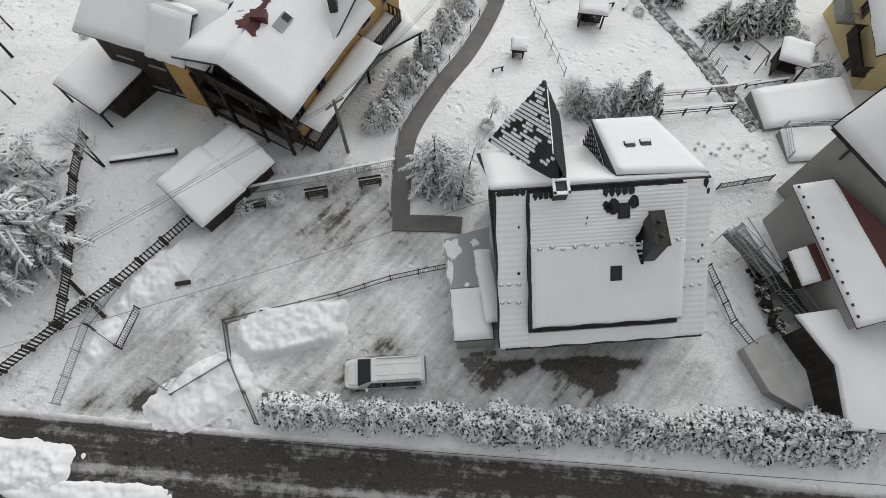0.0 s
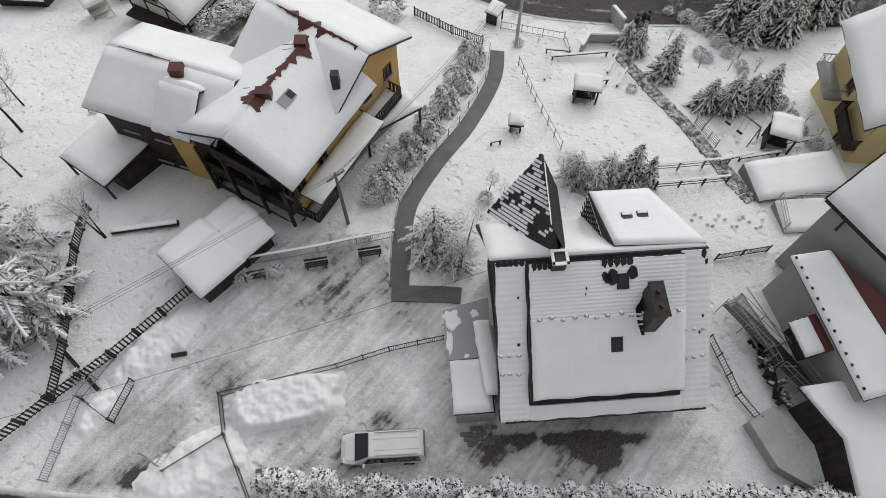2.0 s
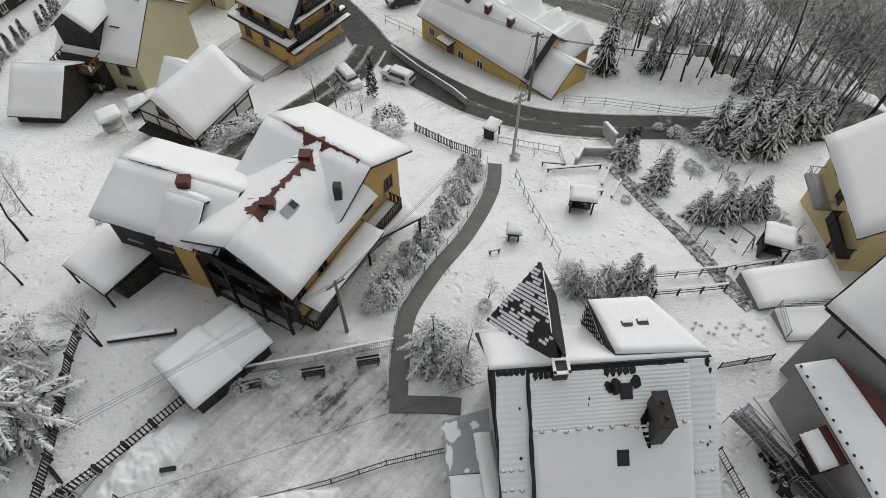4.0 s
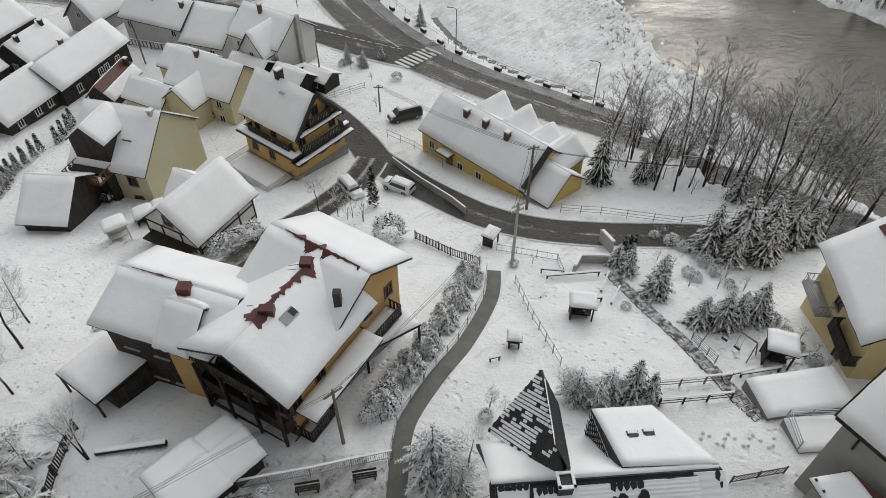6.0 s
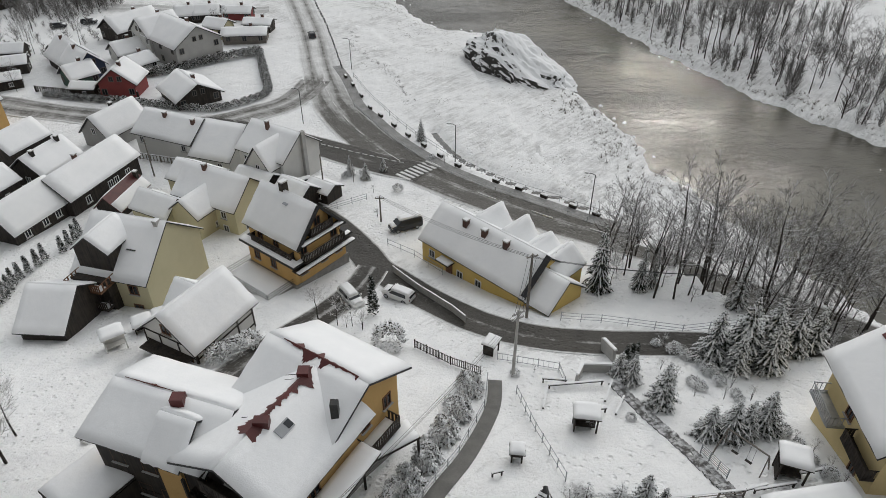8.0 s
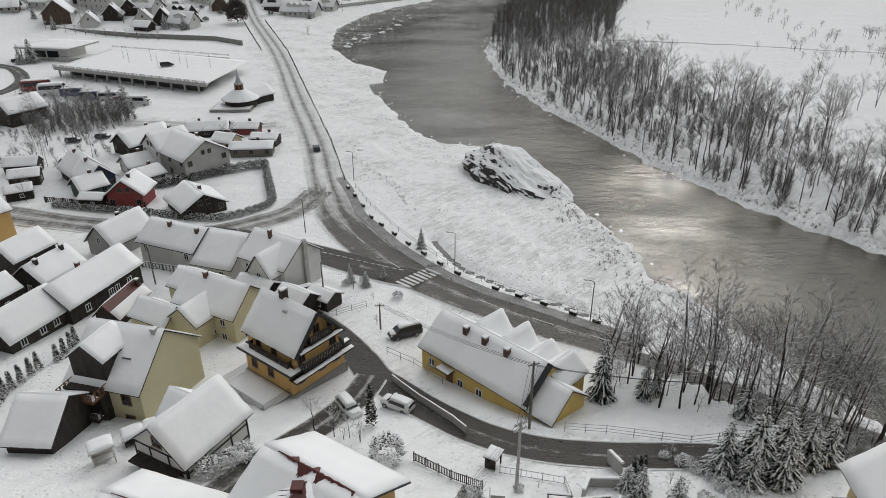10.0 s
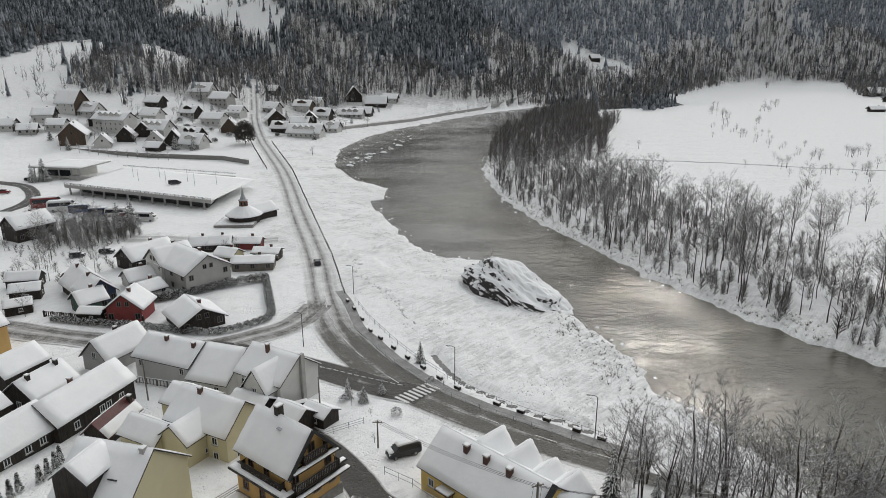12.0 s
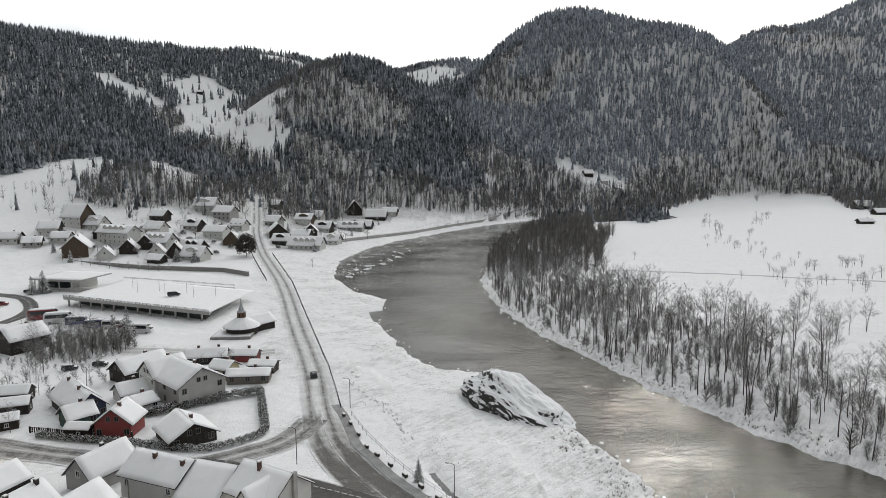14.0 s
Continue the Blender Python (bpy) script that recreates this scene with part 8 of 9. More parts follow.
solo("woodpile", q, snowy("snowy_logs", (0.02, 0.018, 0.015), (0.06, 0.05, 0.042), 1.05, 1.3), "untidy pile of dark logs and branches by the wall", "woodpile", kind="stuff")
ob = thing("outdoor_stair", "grey metal stair beside the neighbour's wall", "stair", pose(17.9, 15.2, 0.0, 0, 0, -60), "terraces")
for k in range(12):
    part("tread", Shape().box((0.2 + k * 0.32, 0, 1.2 - k * 0.06), (0.3, 1.1, 0.05)), METAL, ob)
for sy in (-0.55, 0.55):
    part("stringer", Shape().beam((0, sy, 1.2), (4.0, sy, 0.45), 0.06, 0.2), METAL, ob)
    part("handrail", Shape().beam((0, sy, 2.1), (4.0, sy, 1.4), 0.05), METAL, ob)
def slab_field(x, y, nx_, ny_, yaw, label):
    """Wet paving slabs that show in a melted patch of the yard."""
    root = thing("pavement_slabs", label, "paving", pose(x, y, zat(x, y) + 0.06, 0, 0, yaw), kind="structure")
    me = Shape().box((0, 0, 0), (0.36, 0.25, 0.06)).mesh("slab", PAVING)
    rnd = random.Random(int(abs(x) * 10))
    for i in range(nx_):
        for j in range(ny_):
            if rnd.random() < 0.78:
                ob = part("slab", me, None, root)
                ob.matrix_local = pose((i - nx_ / 2) * 0.4 + 0.2 * (j % 2), (j - ny_ / 2) * 0.29, 0.0)


slab_field(2.2, 7.25, 5, 4, 4, "dark paving slabs cleared of snow by the annex")
slab_field(-9.3, 5.1, 5, 3, 4, "dark paving slabs showing through the snow of the yard")
slab_field(-8.6, 0.95, 3, 3, 3, "dark slabs set into the wet road")
slab_field(-4.9, 7.2, 4, 2, 8, "dark paving slabs beside the parked minivan")

# ---- rock in the river meadow ----
m = pose(17.0, 143.5, -17.9, 0, 0, -54)
bm = bmesh.new()
bmesh.ops.create_icosphere(bm, subdivisions=5, radius=1.0)
for vert in bm.verts:
    x, y, z = vert.co
    f = 1 + 0.14 * noise.noise(Vector((x * 2.2, y * 2.2, z * 2.2))) + 0.09 * noise.noise(Vector((x * 5.5, y * 5.5, z * 5.5))) + 0.05 * noise.noise(Vector((x * 13, y * 13, z * 13)))
    back = max(0.22, 1.0 - 0.62 * max(0.0, x + 0.3)) * (1.0 if x > -0.6 else 1.0 - 0.3 * (-0.6 - x))
    steep = abs(z) ** (0.62 if y < 0 and x < 0.35 else 0.95) * (1 if z > 0 else -1)
    vert.co = (x * 16.5 * f, y * (7.6 if y < 0 else 9.0) * f, steep * 9.4 * f * back)
bm.normal_update()
me = bpy.data.meshes.new("rock")
bm.to_mesh(me)
bm.free()
me.materials.append(ROCK)
solo("rock", me, None, "large snow-capped rock with dark bare faces by the river", "rock", m=m)
q = Shape()
q.tube([(0, 0, -1.2), (0, 0, 0.5)], [0.55, 0.42], 8)
q.tube([(0, 0, 0.5), (0.02, 0, 1.3), (0, 0, 2.1), (0.03, 0, 2.6), (0, 0, 2.95)], [0.42, 0.34, 0.36, 0.2, 0.1], 8)
solo("statue", q, CONCRETE, "grey stone statue on top of the rock", "statue", m=pose(12.4, 150.6, -9.6) @ Matrix.Diagonal((0.5, 0.5, 0.62, 1)))


# ---- the town beyond the main road ----
def cottage(x, y, yaw, L, W, e, r, wm, label, rows=1, cols=3, dormers=0, roof=ROOF_DARK, front=None, chim=True, sides=None):
    h_ = home("house", label, x, y, yaw)
    v_ = Volume(h_, L, W, e, r, wm, roof, over=(0.5, 0.6) if y < 340 else (1.0, 1.1), snow=0.3, foot=3.0, gable=(front, front) if front else None)
    for side in sides or (('S', 'E', 'W') if y < 340 else ('S', 'W')):
        span = L if side in 'SN' else W
        n_ = cols if side in 'SN' else max(2, cols - 1)
        for row in range(rows):
            v_.windows(side, [(-span * 0.38 + span * 0.76 * k / max(1, n_ - 1), 0.8 + 2.7 * row) for k in range(n_)], 1.1, 1.3, frame=FRAME if wm in (WHITE_WALL, CREAM_WALL) else GREY_WOOD, sill=y < 120)
    if e < r - 2.2:
        for side in ('E', 'W'):
            v_.windows(side, [(0, e + 0.3)] if y > 340 else [(-0.8, e + 0.3), (0.8, e + 0.3)], 0.9, 1.1, frame=GREY_WOOD, sill=False)
    for k in range(dormers):
        v_.dormer(-0.7 + 1.4 * (k + 0.5) / dormers, 0.25, L / dormers * 0.55, 1.5, W * 0.36, front or wm, -1, ROOF_DARK, 1.2)
    if chim:
        v_.chimney(0.3, 0.85, 1, (0.6, 0.6), 1.0, BRICK)
    return v_


for args in [
        (-57.7, 148.1, -43, 13.5, 11.0, 5.2, 8.5, GREY_WALL, "big grey two-storey house with a plain gable", 2, 3, 0),
        (-64.6, 152.0, 47, 8.5, 8.0, 5.4, 8.4, WHITE_WALL, "white two-storey wing joined to the grey house", 2, 2, 0),
        (-49.5, 124.6, -51, 9.4, 8.6, 2.1, 4.5, DARK_WOOD, "low garage house with a dark boarded gable", 1, 2, 0),
        (-63.8, 127.8, -89, 6.3, 7.0, 3.2, 6.0, RED_WALL, "red boarded house with a white-edged gable", 1, 2, 0),
        (-80.8, 142.5, 135, 8.6, 7.0, 2.8, 6.2, DARK_WOOD, "dark cottage with two steep snowy gables", 1, 2, 0),
        (-75.6, 136.8, 137, 7.6, 6.0, 3.0, 5.8, BLUE_WALL, "small blue-walled cottage beside its neighbour", 1, 2, 0),
        (-74.5, 132.0, 47, 5.4, 5.2, 2.6, 4.4, GREEN_WALL, "green boarded shed house behind the hedge", 1, 2, 0),
        (-75.8, 164.1, 55, 12.2, 7.2, 3.0, 5.5, DARK_WOOD, "long dark house with two chimneys", 1, 3, 0),
        (-70.7, 147.6, 44, 6.0, 5.6, 2.2, 4.0, WHITE_WALL, "low white outbuilding with a snowy roof", 1, 2, 0),
        (-65.4, 140.6, 51, 4.8, 5.6, 2.2, 3.5, WHITE_WALL, "small white shed beside the big house", 1, 2, 0),
        (-53.1, 177.8, -4, 7.1, 4.0, 2.1, 3.1, RED_WALL, "small red kiosk by the car park road", 1, 2, 0),
        (-61, 177, 10, 6.0, 5.0, 2.3, 3.8, DARK_WOOD, "small dark shed by the car park road", 1, 2, 0),
        (-66, 176, 10, 5.0, 4.6, 2.3, 3.8, DARK_WOOD, "second dark shed by the car park road", 1, 2, 0),
        (-45.5, 168, -6, 6.6, 4.0, 2.2, 2.9, DARK_WOOD, "flat-roofed kiosk beside the main road", 1, 2, 0),
        (-47, 160, 5, 10, 5, 2.3, 3.2, GREY_WOOD, "low long shed with a smooth snow roof", 1, 3, 0),
        (-54.5, 164, -20, 5.4, 5.0, 2.8, 4.2, BEIGE_WALL, "small cream house behind the sheds", 1, 2, 0),
        (-121.5, 190, 60, 11, 8, 4.2, 7.2, DARK_WOOD, "dark-roofed house with a white lower storey", 2, 3, 0),
        (-229, 424, -20, 15, 11, 6.5, 13.5, WHITE_WALL, "tall chalet with a steep snowy roof", 2, 3, 0),
        (-236, 405, 10, 11, 9, 4.5, 8, WHITE_WALL, "beige house below the meadow", 2, 3, 0),
        (-201, 369, -70, 17, 13, 5.0, 11.0, WHITE_WALL, "large white guest house with a half-timbered gable", 2, 4, 0),
        (-190, 395, -22, 24, 10, 7.0, 10.5, WHITE_WALL, "long guest house with a row of dark dormers", 2, 6, 4),
        (-163, 389, -20, 17, 10, 5.0, 9.5, WHITE_WALL, "guest house with three dark timber gables", 2, 5, 3),
        (-148, 373, -75, 9, 9, 3.0, 8.5, WHITE_WALL, "cottage with a steep yellow boarded gable", 1, 2, 0),
        (-135, 368, -20, 13, 9, 3.0, 7.5, WHITE_WALL, "low cottage with a broad snowy roof", 1, 3, 1),
        (-152, 357, -18, 8.5, 6, 2.4, 4.4, DARK_WOOD, "open dark shed with a deep snow roof", 1, 2, 0),
        (-166, 480, -15, 16, 10, 5.0, 10.0, WHITE_WALL, "white hillside house with a steep roof", 2, 4, 1),
        (-150, 471, -20, 14, 10, 6.0, 9.5, GREY_WALL, "grey hillside house above the village", 2, 4, 0),
        (-142, 426, -15, 14, 9, 4.5, 7.5, WHITE_WALL, "ochre house with a flat snowy roof", 2, 4, 0),
        (-128, 412, -80, 9, 10, 2.8, 8.5, STAINED_WOOD, "wooden chalet with a steep brown gable", 1, 2, 0),
        (-108, 446, -70, 13, 12, 4.0, 9.5, WHITE_WALL, "pale house with a broad half-timbered gable", 2, 3, 0),
        (-92, 448, -10, 12, 8, 3.5, 6.5, WHITE_WALL, "white house joined to the pale gabled one", 1, 3, 0),
        (-101, 507, -15, 13, 9, 5.0, 8.5, WHITE_WALL, "yellowish house with a gabled porch", 2, 3, 1),
        (-82, 414, -12, 21, 10, 3.5, 8.0, WHITE_WALL, "long inn with a row of dark dormers", 1, 6, 4),
        (-90, 470, -80, 9, 9, 3.2, 7.5, DARK_WOOD, "dark wooden cottage with a white-edged gable", 1, 2, 0),
        (-132, 546, -20, 8, 7, 4.0, 7.0, DARK_WOOD, "small dark hillside hut", 1, 2, 0),
        (-72, 576, -80, 14, 13, 3.5, 11.0, WHITE_WALL, "white house with a tall dark gable", 1, 3, 0),
        (-52, 563, -5, 17, 9, 3.0, 8.0, DARK_WOOD, "long dark barn with a snowy roof", 1, 3, 0),
        (-67, 514, -8, 19, 9, 3.0, 6.5, GREY_WALL, "low inn with three small gables", 1, 5, 3),
        (-41, 576, -10, 12, 8, 3.4, 6.5, WHITE_WALL, "small pale house at the edge of the wood", 1, 3, 0),
        (-118, 480, -25, 11, 8, 4.2, 7.5, GREY_WALL, "grey village house with snowy roof", 2, 3, 0),
        (-178, 420, -20, 12, 8, 4.0, 7.5, WHITE_WALL, "white house behind the guest houses", 2, 3, 0),
        (-248, 386, 5, 10, 8, 3.4, 6.5, WHITE_WALL, "white cottage at the meadow's edge", 1, 3, 0),
        (-233, 381, 20, 9, 7, 3.0, 5.5, GREY_WALL, "grey cottage with a low roof", 1, 3, 0),
        (-262, 372, 15, 9, 7, 3.0, 5.5, STAINED_WOOD, "brown cottage at the village edge", 1, 3, 0),
        (-222, 392, 0, 10, 8, 3.2, 6, WHITE_WALL, "white cottage beside the chalet", 1, 3, 0),
        (-176, 377, -75, 9, 9, 3.0, 7.5, DARK_WOOD, "dark cottage with a white-edged gable", 1, 2, 0),
        (-171, 388, -75, 9, 9, 3.5, 8.0, DARK_WOOD, "second dark gabled cottage", 1, 2, 0),
        (-215, 420, -20, 11, 9, 3.6, 8.0, WHITE_WALL, "white chalet with a dark boarded gable", 1, 3, 1),
        (-205, 405, -70, 9, 9, 3.2, 7.6, DARK_WOOD, "dark timber cottage with steep snowy roof", 1, 2, 0),
        (-182, 362, -72, 8, 8, 2.8, 7.0, WHITE_WALL, "white cottage with a small dark gable", 1, 2, 0),
        (-158, 372, -74, 8, 8, 2.8, 7.2, WHITE_WALL, "narrow white cottage with a steep gable", 1, 2, 0),
        (-142, 386, -20, 12, 8, 3.4, 7.2, DARK_WOOD, "dark timber house behind the cottages", 1, 3, 2),
        (-186, 446, -18, 11, 8, 3.6, 7.0, DARK_WOOD, "dark chalet at the foot of the wood", 1, 3, 0),
        (-135, 452, -20, 10, 8, 3.6, 7.0, WHITE_WALL, "white house below the hillside road", 2, 3, 0),
        (-160, 436, -20, 11, 8, 3.4, 6.8, GREY_WALL, "grey chalet with snowy roof in the village", 1, 3, 1),
        (-100, 425, -14, 10, 8, 3.2, 6.6, DARK_WOOD, "dark cottage behind the inn", 1, 3, 1),
        (-70, 440, -14, 10, 8, 3.2, 6.6, WHITE_WALL, "white cottage near the river bend", 1, 3, 1),
        (-84, 490, -14, 12, 9, 3.6, 7.8, WHITE_WALL, "white chalet with a broad timber gable", 1, 3, 1),
        (-58, 530, -10, 11, 8, 3.2, 7.0, DARK_WOOD, "dark chalet at the edge of the wood", 1, 3, 0),
        (-98, 540, -20, 11, 8, 3.6, 7.4, WHITE_WALL, "white house among the trees", 2, 3, 0),
        (-240, 440, 0, 11, 8, 3.6, 7.4, DARK_WOOD, "dark chalet on the snowy slope", 1, 3, 0),
        (-270, 392, 5, 11, 8, 3.6, 7.0, WHITE_WALL, "white cottage at the end of the village", 1, 3, 0),
        (-285, 380, 10, 10, 8, 3.2, 6.4, DARK_WOOD, "dark cottage at the end of the village", 1, 3, 0),
        (-250, 360, 10, 10, 7, 2.8, 5.6, DARK_WOOD, "low dark barn at the village edge", 1, 3, 0),
        (473, 734, 10, 20, 11, 4.0, 9.0, DARK_WOOD, "dark farmhouse with a snowy roof beyond the meadow", 1, 4, 0),
        (440, 655, 10, 13, 8, 3.0, 6.0, DARK_WOOD, "dark barn beyond the meadow", 1, 3, 0),
        (366, 562, 0, 12, 6, 2.4, 4.2, DARK_WOOD, "low dark shed on the meadow", 1, 3, 0),
        (187, 825, 10, 11, 8, 3.0, 6.5, DARK_WOOD, "lone cottage in a forest clearing", 1, 2, 0),
        (205, 815, -10, 9, 7, 3.0, 6.0, WHITE_WALL, "small pale cottage in a forest clearing", 1, 2, 0),
        (-381, 1096, 0, 9, 7, 3.0, 6.0, DARK_WOOD, "tiny hut high on the open hillside", 1, 2, 0)]:
    far = args[1] > 340
    cottage(*args[:8], args[8], *args[9:12], front=(DARK_WOOD, STAINED_WOOD, None, None)[int(-args[0]) % 4] if far and args[7] in (WHITE_WALL, GREY_WALL) else None)

# car park deck
deck = thing("parking_deck", "long low car park deck with snow on top and open bays", "car park", pose(0, 0, 0), "car park")
A_, B_, C_, D_ = Vector((-142.8, 249.5, -11.6)), Vector((-77.6, 221.0, -11.6)), Vector((-82.9, 268.0, -11.6)), Vector((-138.0, 288.5, -11.6))
q = Shape()
slab(q, [A_, B_, C_, D_], 0.7)
part("deck", q, CONCRETE, deck)
q = Shape()
snow_sheet(q, A_ + Vector((0.4, 0.4, 0)), (B_ - A_) * 0.99, (D_ - A_) * 0.99, 0.3, 2, 20, 14)
part("snow_cover", q, SNOW, deck, smooth=True)
q = Shape()
for k in range(12):
    p = A_.lerp(B_, (k + 0.3) / 12)
    col = part("column", Shape().box((p.x + 0.4, p.y + 0.7, -13.6), (0.5, 0.5, 3.4), -20), GREY_WALL, deck)
# Near-black block under the deck stands in for shade in the open bays.
shade_block = Shape()
slab(shade_block, [A_ + Vector((3, 5, -0.72)), B_ + Vector((-3, 5, -0.72)), C_ + Vector((-2, -1, -1)), D_ + Vector((2, -1, -1))], 4.2)
part("bay_shade_block", shade_block, plain("bay_shade", (0.05, 0.05, 0.05), (0.08, 0.08, 0.08)), deck)
for k in range(40):
    p, p2_ = A_.lerp(B_, k / 40), A_.lerp(B_, (k + 1) / 40)
    part("railing_post", Shape().box((p.x, p.y, -10.9), (0.09, 0.09, 1.0)), BLACK_IRON, deck)
for z in (-10.75, -10.45):
    part("rail", Shape().beam((A_.x, A_.y, z), (B_.x, B_.y, z), 0.08), BLACK_IRON, deck)
    part("rail", Shape().beam((D_.x, D_.y, z), (C_.x, C_.y, z), 0.08), BLACK_IRON, deck)
part("parapet", Shape().beam(A_ + Vector((0, 0, 0.3)), B_ + Vector((0, 0, 0.3)), 0.3, 0.6), CONCRETE, deck)
for k in range(7):
    p = A_.lerp(B_, 0.25 + 0.1 * k) + (D_ - A_) * (0.45 if k % 2 else 0.6)
    pole(p.x, p.y, 5.0, "thin lamp post on the snowy car park deck", 0, METAL, False, "car park posts", 0, 0.07).location.z = -11.5
# flat-roofed pavilion
pav = thing("pavilion", "modern flat-roofed pavilion with glass front and broad eaves", "building", pose(-163, 290, -14.9, 0, 0, -12), "car park")
part("wall", Shape().box((0, 0, 2.2), (17, 15, 4.4)), WHITE_WALL, pav)
part("glazing", Shape().box((0, -7.56, 2.3), (15, 0.1, 2.6)), GLASS, pav)
part("roof", Shape().box((2, -0.5, 4.8), (25, 20, 0.5)), CONCRETE, pav)
q = Shape()
snow_sheet(q, (-10.3, -10.3, 5.05), (24.6, 0, 0), (0, 19.6, 0), 0.3, 4, 10, 8)
part("snow_cover", q, SNOW, pav, smooth=True)
for u in (-8, -2, 4, 10, 14):
    part("column", Shape().box((u, -10, 2.2), (0.4, 0.4, 4.8)), CONCRETE, pav)
part("ramp", Shape().box((22, -9, 0.9), (26, 3, 1.8)), CONCRETE, pav)
# chapel with a turret
ch = thing("chapel", "round wooden chapel with a snowy roof and a slender spire", "chapel", pose(-62.5, 207, -15.0, 0, 0, 10) @ Matrix.Diagonal((0.8, 0.8, 0.85, 1)), "car park")
ring = lambda r, z, n=16: [(r * math.cos(6.283 * k / n), r * math.sin(6.283 * k / n), z) for k in range(n)]
q = Shape()
q.tube([(0, 0, -1), (0, 0, 3.2)], 6.0, 16)
part("wall", q, DARK_WOOD, ch)
q = Shape()
n = 16
q.add(ring(7.4, 2.9) + ring(1.9, 6.0), [(k, (k + 1) % n, n + (k + 1) % n, n + k) for k in range(n)] + [tuple(range(n))[::-1]])
r_ = part("roof", q, ROOF_DARK, ch)
q = Shape()
q.add(ring(7.3, 3.0) + ring(7.0, 3.4) + ring(1.95, 6.3), [(k, (k + 1) % n, n + (k + 1) % n, n + k) for k in range(n)] + [(n + k, n + (k + 1) % n, 2 * n + (k + 1) % n, 2 * n + k) for k in range(n)])
part("snow_cover", q, ROOF_SNOW, r_)
t_ = part("turret", Shape().tube([(0, 0, 5.8), (0, 0, 8.4)], 1.7, 8), BROWN_WOOD, ch)
q = Shape()
for k in range(8):
    a = 6.283 * (k + 0.5) / 8
    q.box((1.62 * math.cos(a), 1.62 * math.sin(a), 7.2), (0.06, 0.7, 1.3), math.degrees(a))
part("pane", q, GLASS, t_)
part("spire", Shape().tube([(0, 0, 8.3), (0, 0, 8.9), (0, 0, 10.5), (0, 0, 13.6)], [2.0, 1.2, 0.55, 0.05], 8), ROOF_GREY, ch)
q = Volume(ch, 12, 7, 3.0, 5.6, DARK_WOOD, ROOF_DARK, at=(5.5, 5.5, 0), turn=45, over=(0.6, 0.6), snow=0.3)
q = Shape()
slab(q, [(-11, -8, 0.9), (4, -9.5, 0.9), (6, 3, 0.9), (-9, 6, 0.9)], 1.8)
plinth = part("plinth", q, STONE_WALL, ch)
q = Shape()
quad_snow(q, (-10.8, -7.8, 0.9), (3.9, -9.3, 0.9), (5.8, 2.9, 0.9), (-8.8, 5.8, 0.9), 0.22, 7)
part("snow_cover", q, SNOW, plinth, smooth=True)
# wall along the brook
wall_line = [(-237.6, 383), (-205, 360), (-150, 338), (-106, 327.5), (-91, 315.5)]
q = Shape()
for (a0, a1), (b0, b1) in zip(wall_line[:-1], wall_line[1:]):
    q.beam((a0, a1, -13.9), (b0, b1, -13.9), 0.8, 2.2)
solo("wall_brook", q, STONE_WALL, "long dark stone wall along the brook", "wall", kind="structure")
q = Shape()
for (a0, a1), (b0, b1) in zip(wall_line[:-1], wall_line[1:]):
    q.beam((a0, a1, -12.75), (b0, b1, -12.75), 0.9, 0.2)
solo("trim_wall_snow", q, ROOF_SNOW, "snow along the top of the brook wall", "snow", kind="structure")
WHITE_PAINT = plain("white_car_paint", (0.6, 0.6, 0.6), (0.68, 0.68, 0.67), 0.7, 6, 0.35)
for name, label, x, y, yaw, kind, paint, snow, size in [
        ("minibus", "white minibus parked in front of the car park", -95.2, 208.5, -6, 'coach', WHITE_PAINT, 0.2, 1.1), ("coach", "dark red coach covered with snow", -136, 226, 20, 'coach', RED_PAINT, 0.25, 1.5),
        ("coach", "white coach covered with snow", -129, 222.5, 16, 'coach', WHITE_PAINT, 0.25, 1.4), ("van", "blue van under snow in the car park", -121, 219, 10, 'coach', BLUE_PAINT, 0.2, 1.1), ("van", "blue delivery van under snow", -113, 215.5, 14, 'coach', BLUE_PAINT, 0.2, 1.1),
        ("van", "orange-white van under snow", -107, 215, 5, 'coach', WHITE_PAINT, 0.2, 1.1), ("car", "small red car among the vans", -104, 214.5, 40, 'hatch', RED_PAINT, 0.1, 1.1),
        ("car", "dark car on the upper car park", -100.9, 250, 30, 'van', CAR_DARK, 0.1, 1.0), ("car", "snow-covered car beside the brush", -97, 170, 20, 'hatch', CAR_DARK, 0.2, 1.0), ("car", "second snow-covered car beside the brush", -90.5, 173, 10, 'hatch', CAR_DARK, 0.2, 1.0),
        ("car", "parked car at the pavilion", -172, 276, 10, 'hatch', CAR_DARK, 0.2, 1.0), ("car", "red car behind the bend", -168, 252, 20, 'hatch', RED_PAINT, 0.2, 1.2)]:
    ob = car(name, label, x, y, yaw, kind, paint, "vehicles of the car park", snow, None, size)
    if y == 250:
        ob.location.z = -11.25
# hedges and trees of the lower town
for k, (p, d) in enumerate(along([(-78.5, 125.6), (-70.4, 123.8), (-61.8, 121.8), (-55.8, 120.4), (-46.4, 118.4), (-41.2, 119.2), (-36.9, 123), (-35.1, 127.5), (-38, 138), (-41.8, 150.5)], 1.5)):
    ob = plant("hedge_plant", "clipped hedge plant under a layer of snow", "hedge", None, DARK_BUSHES[k % 3], p.x, p.y, k * 47, 0.95, "roadside hedge")
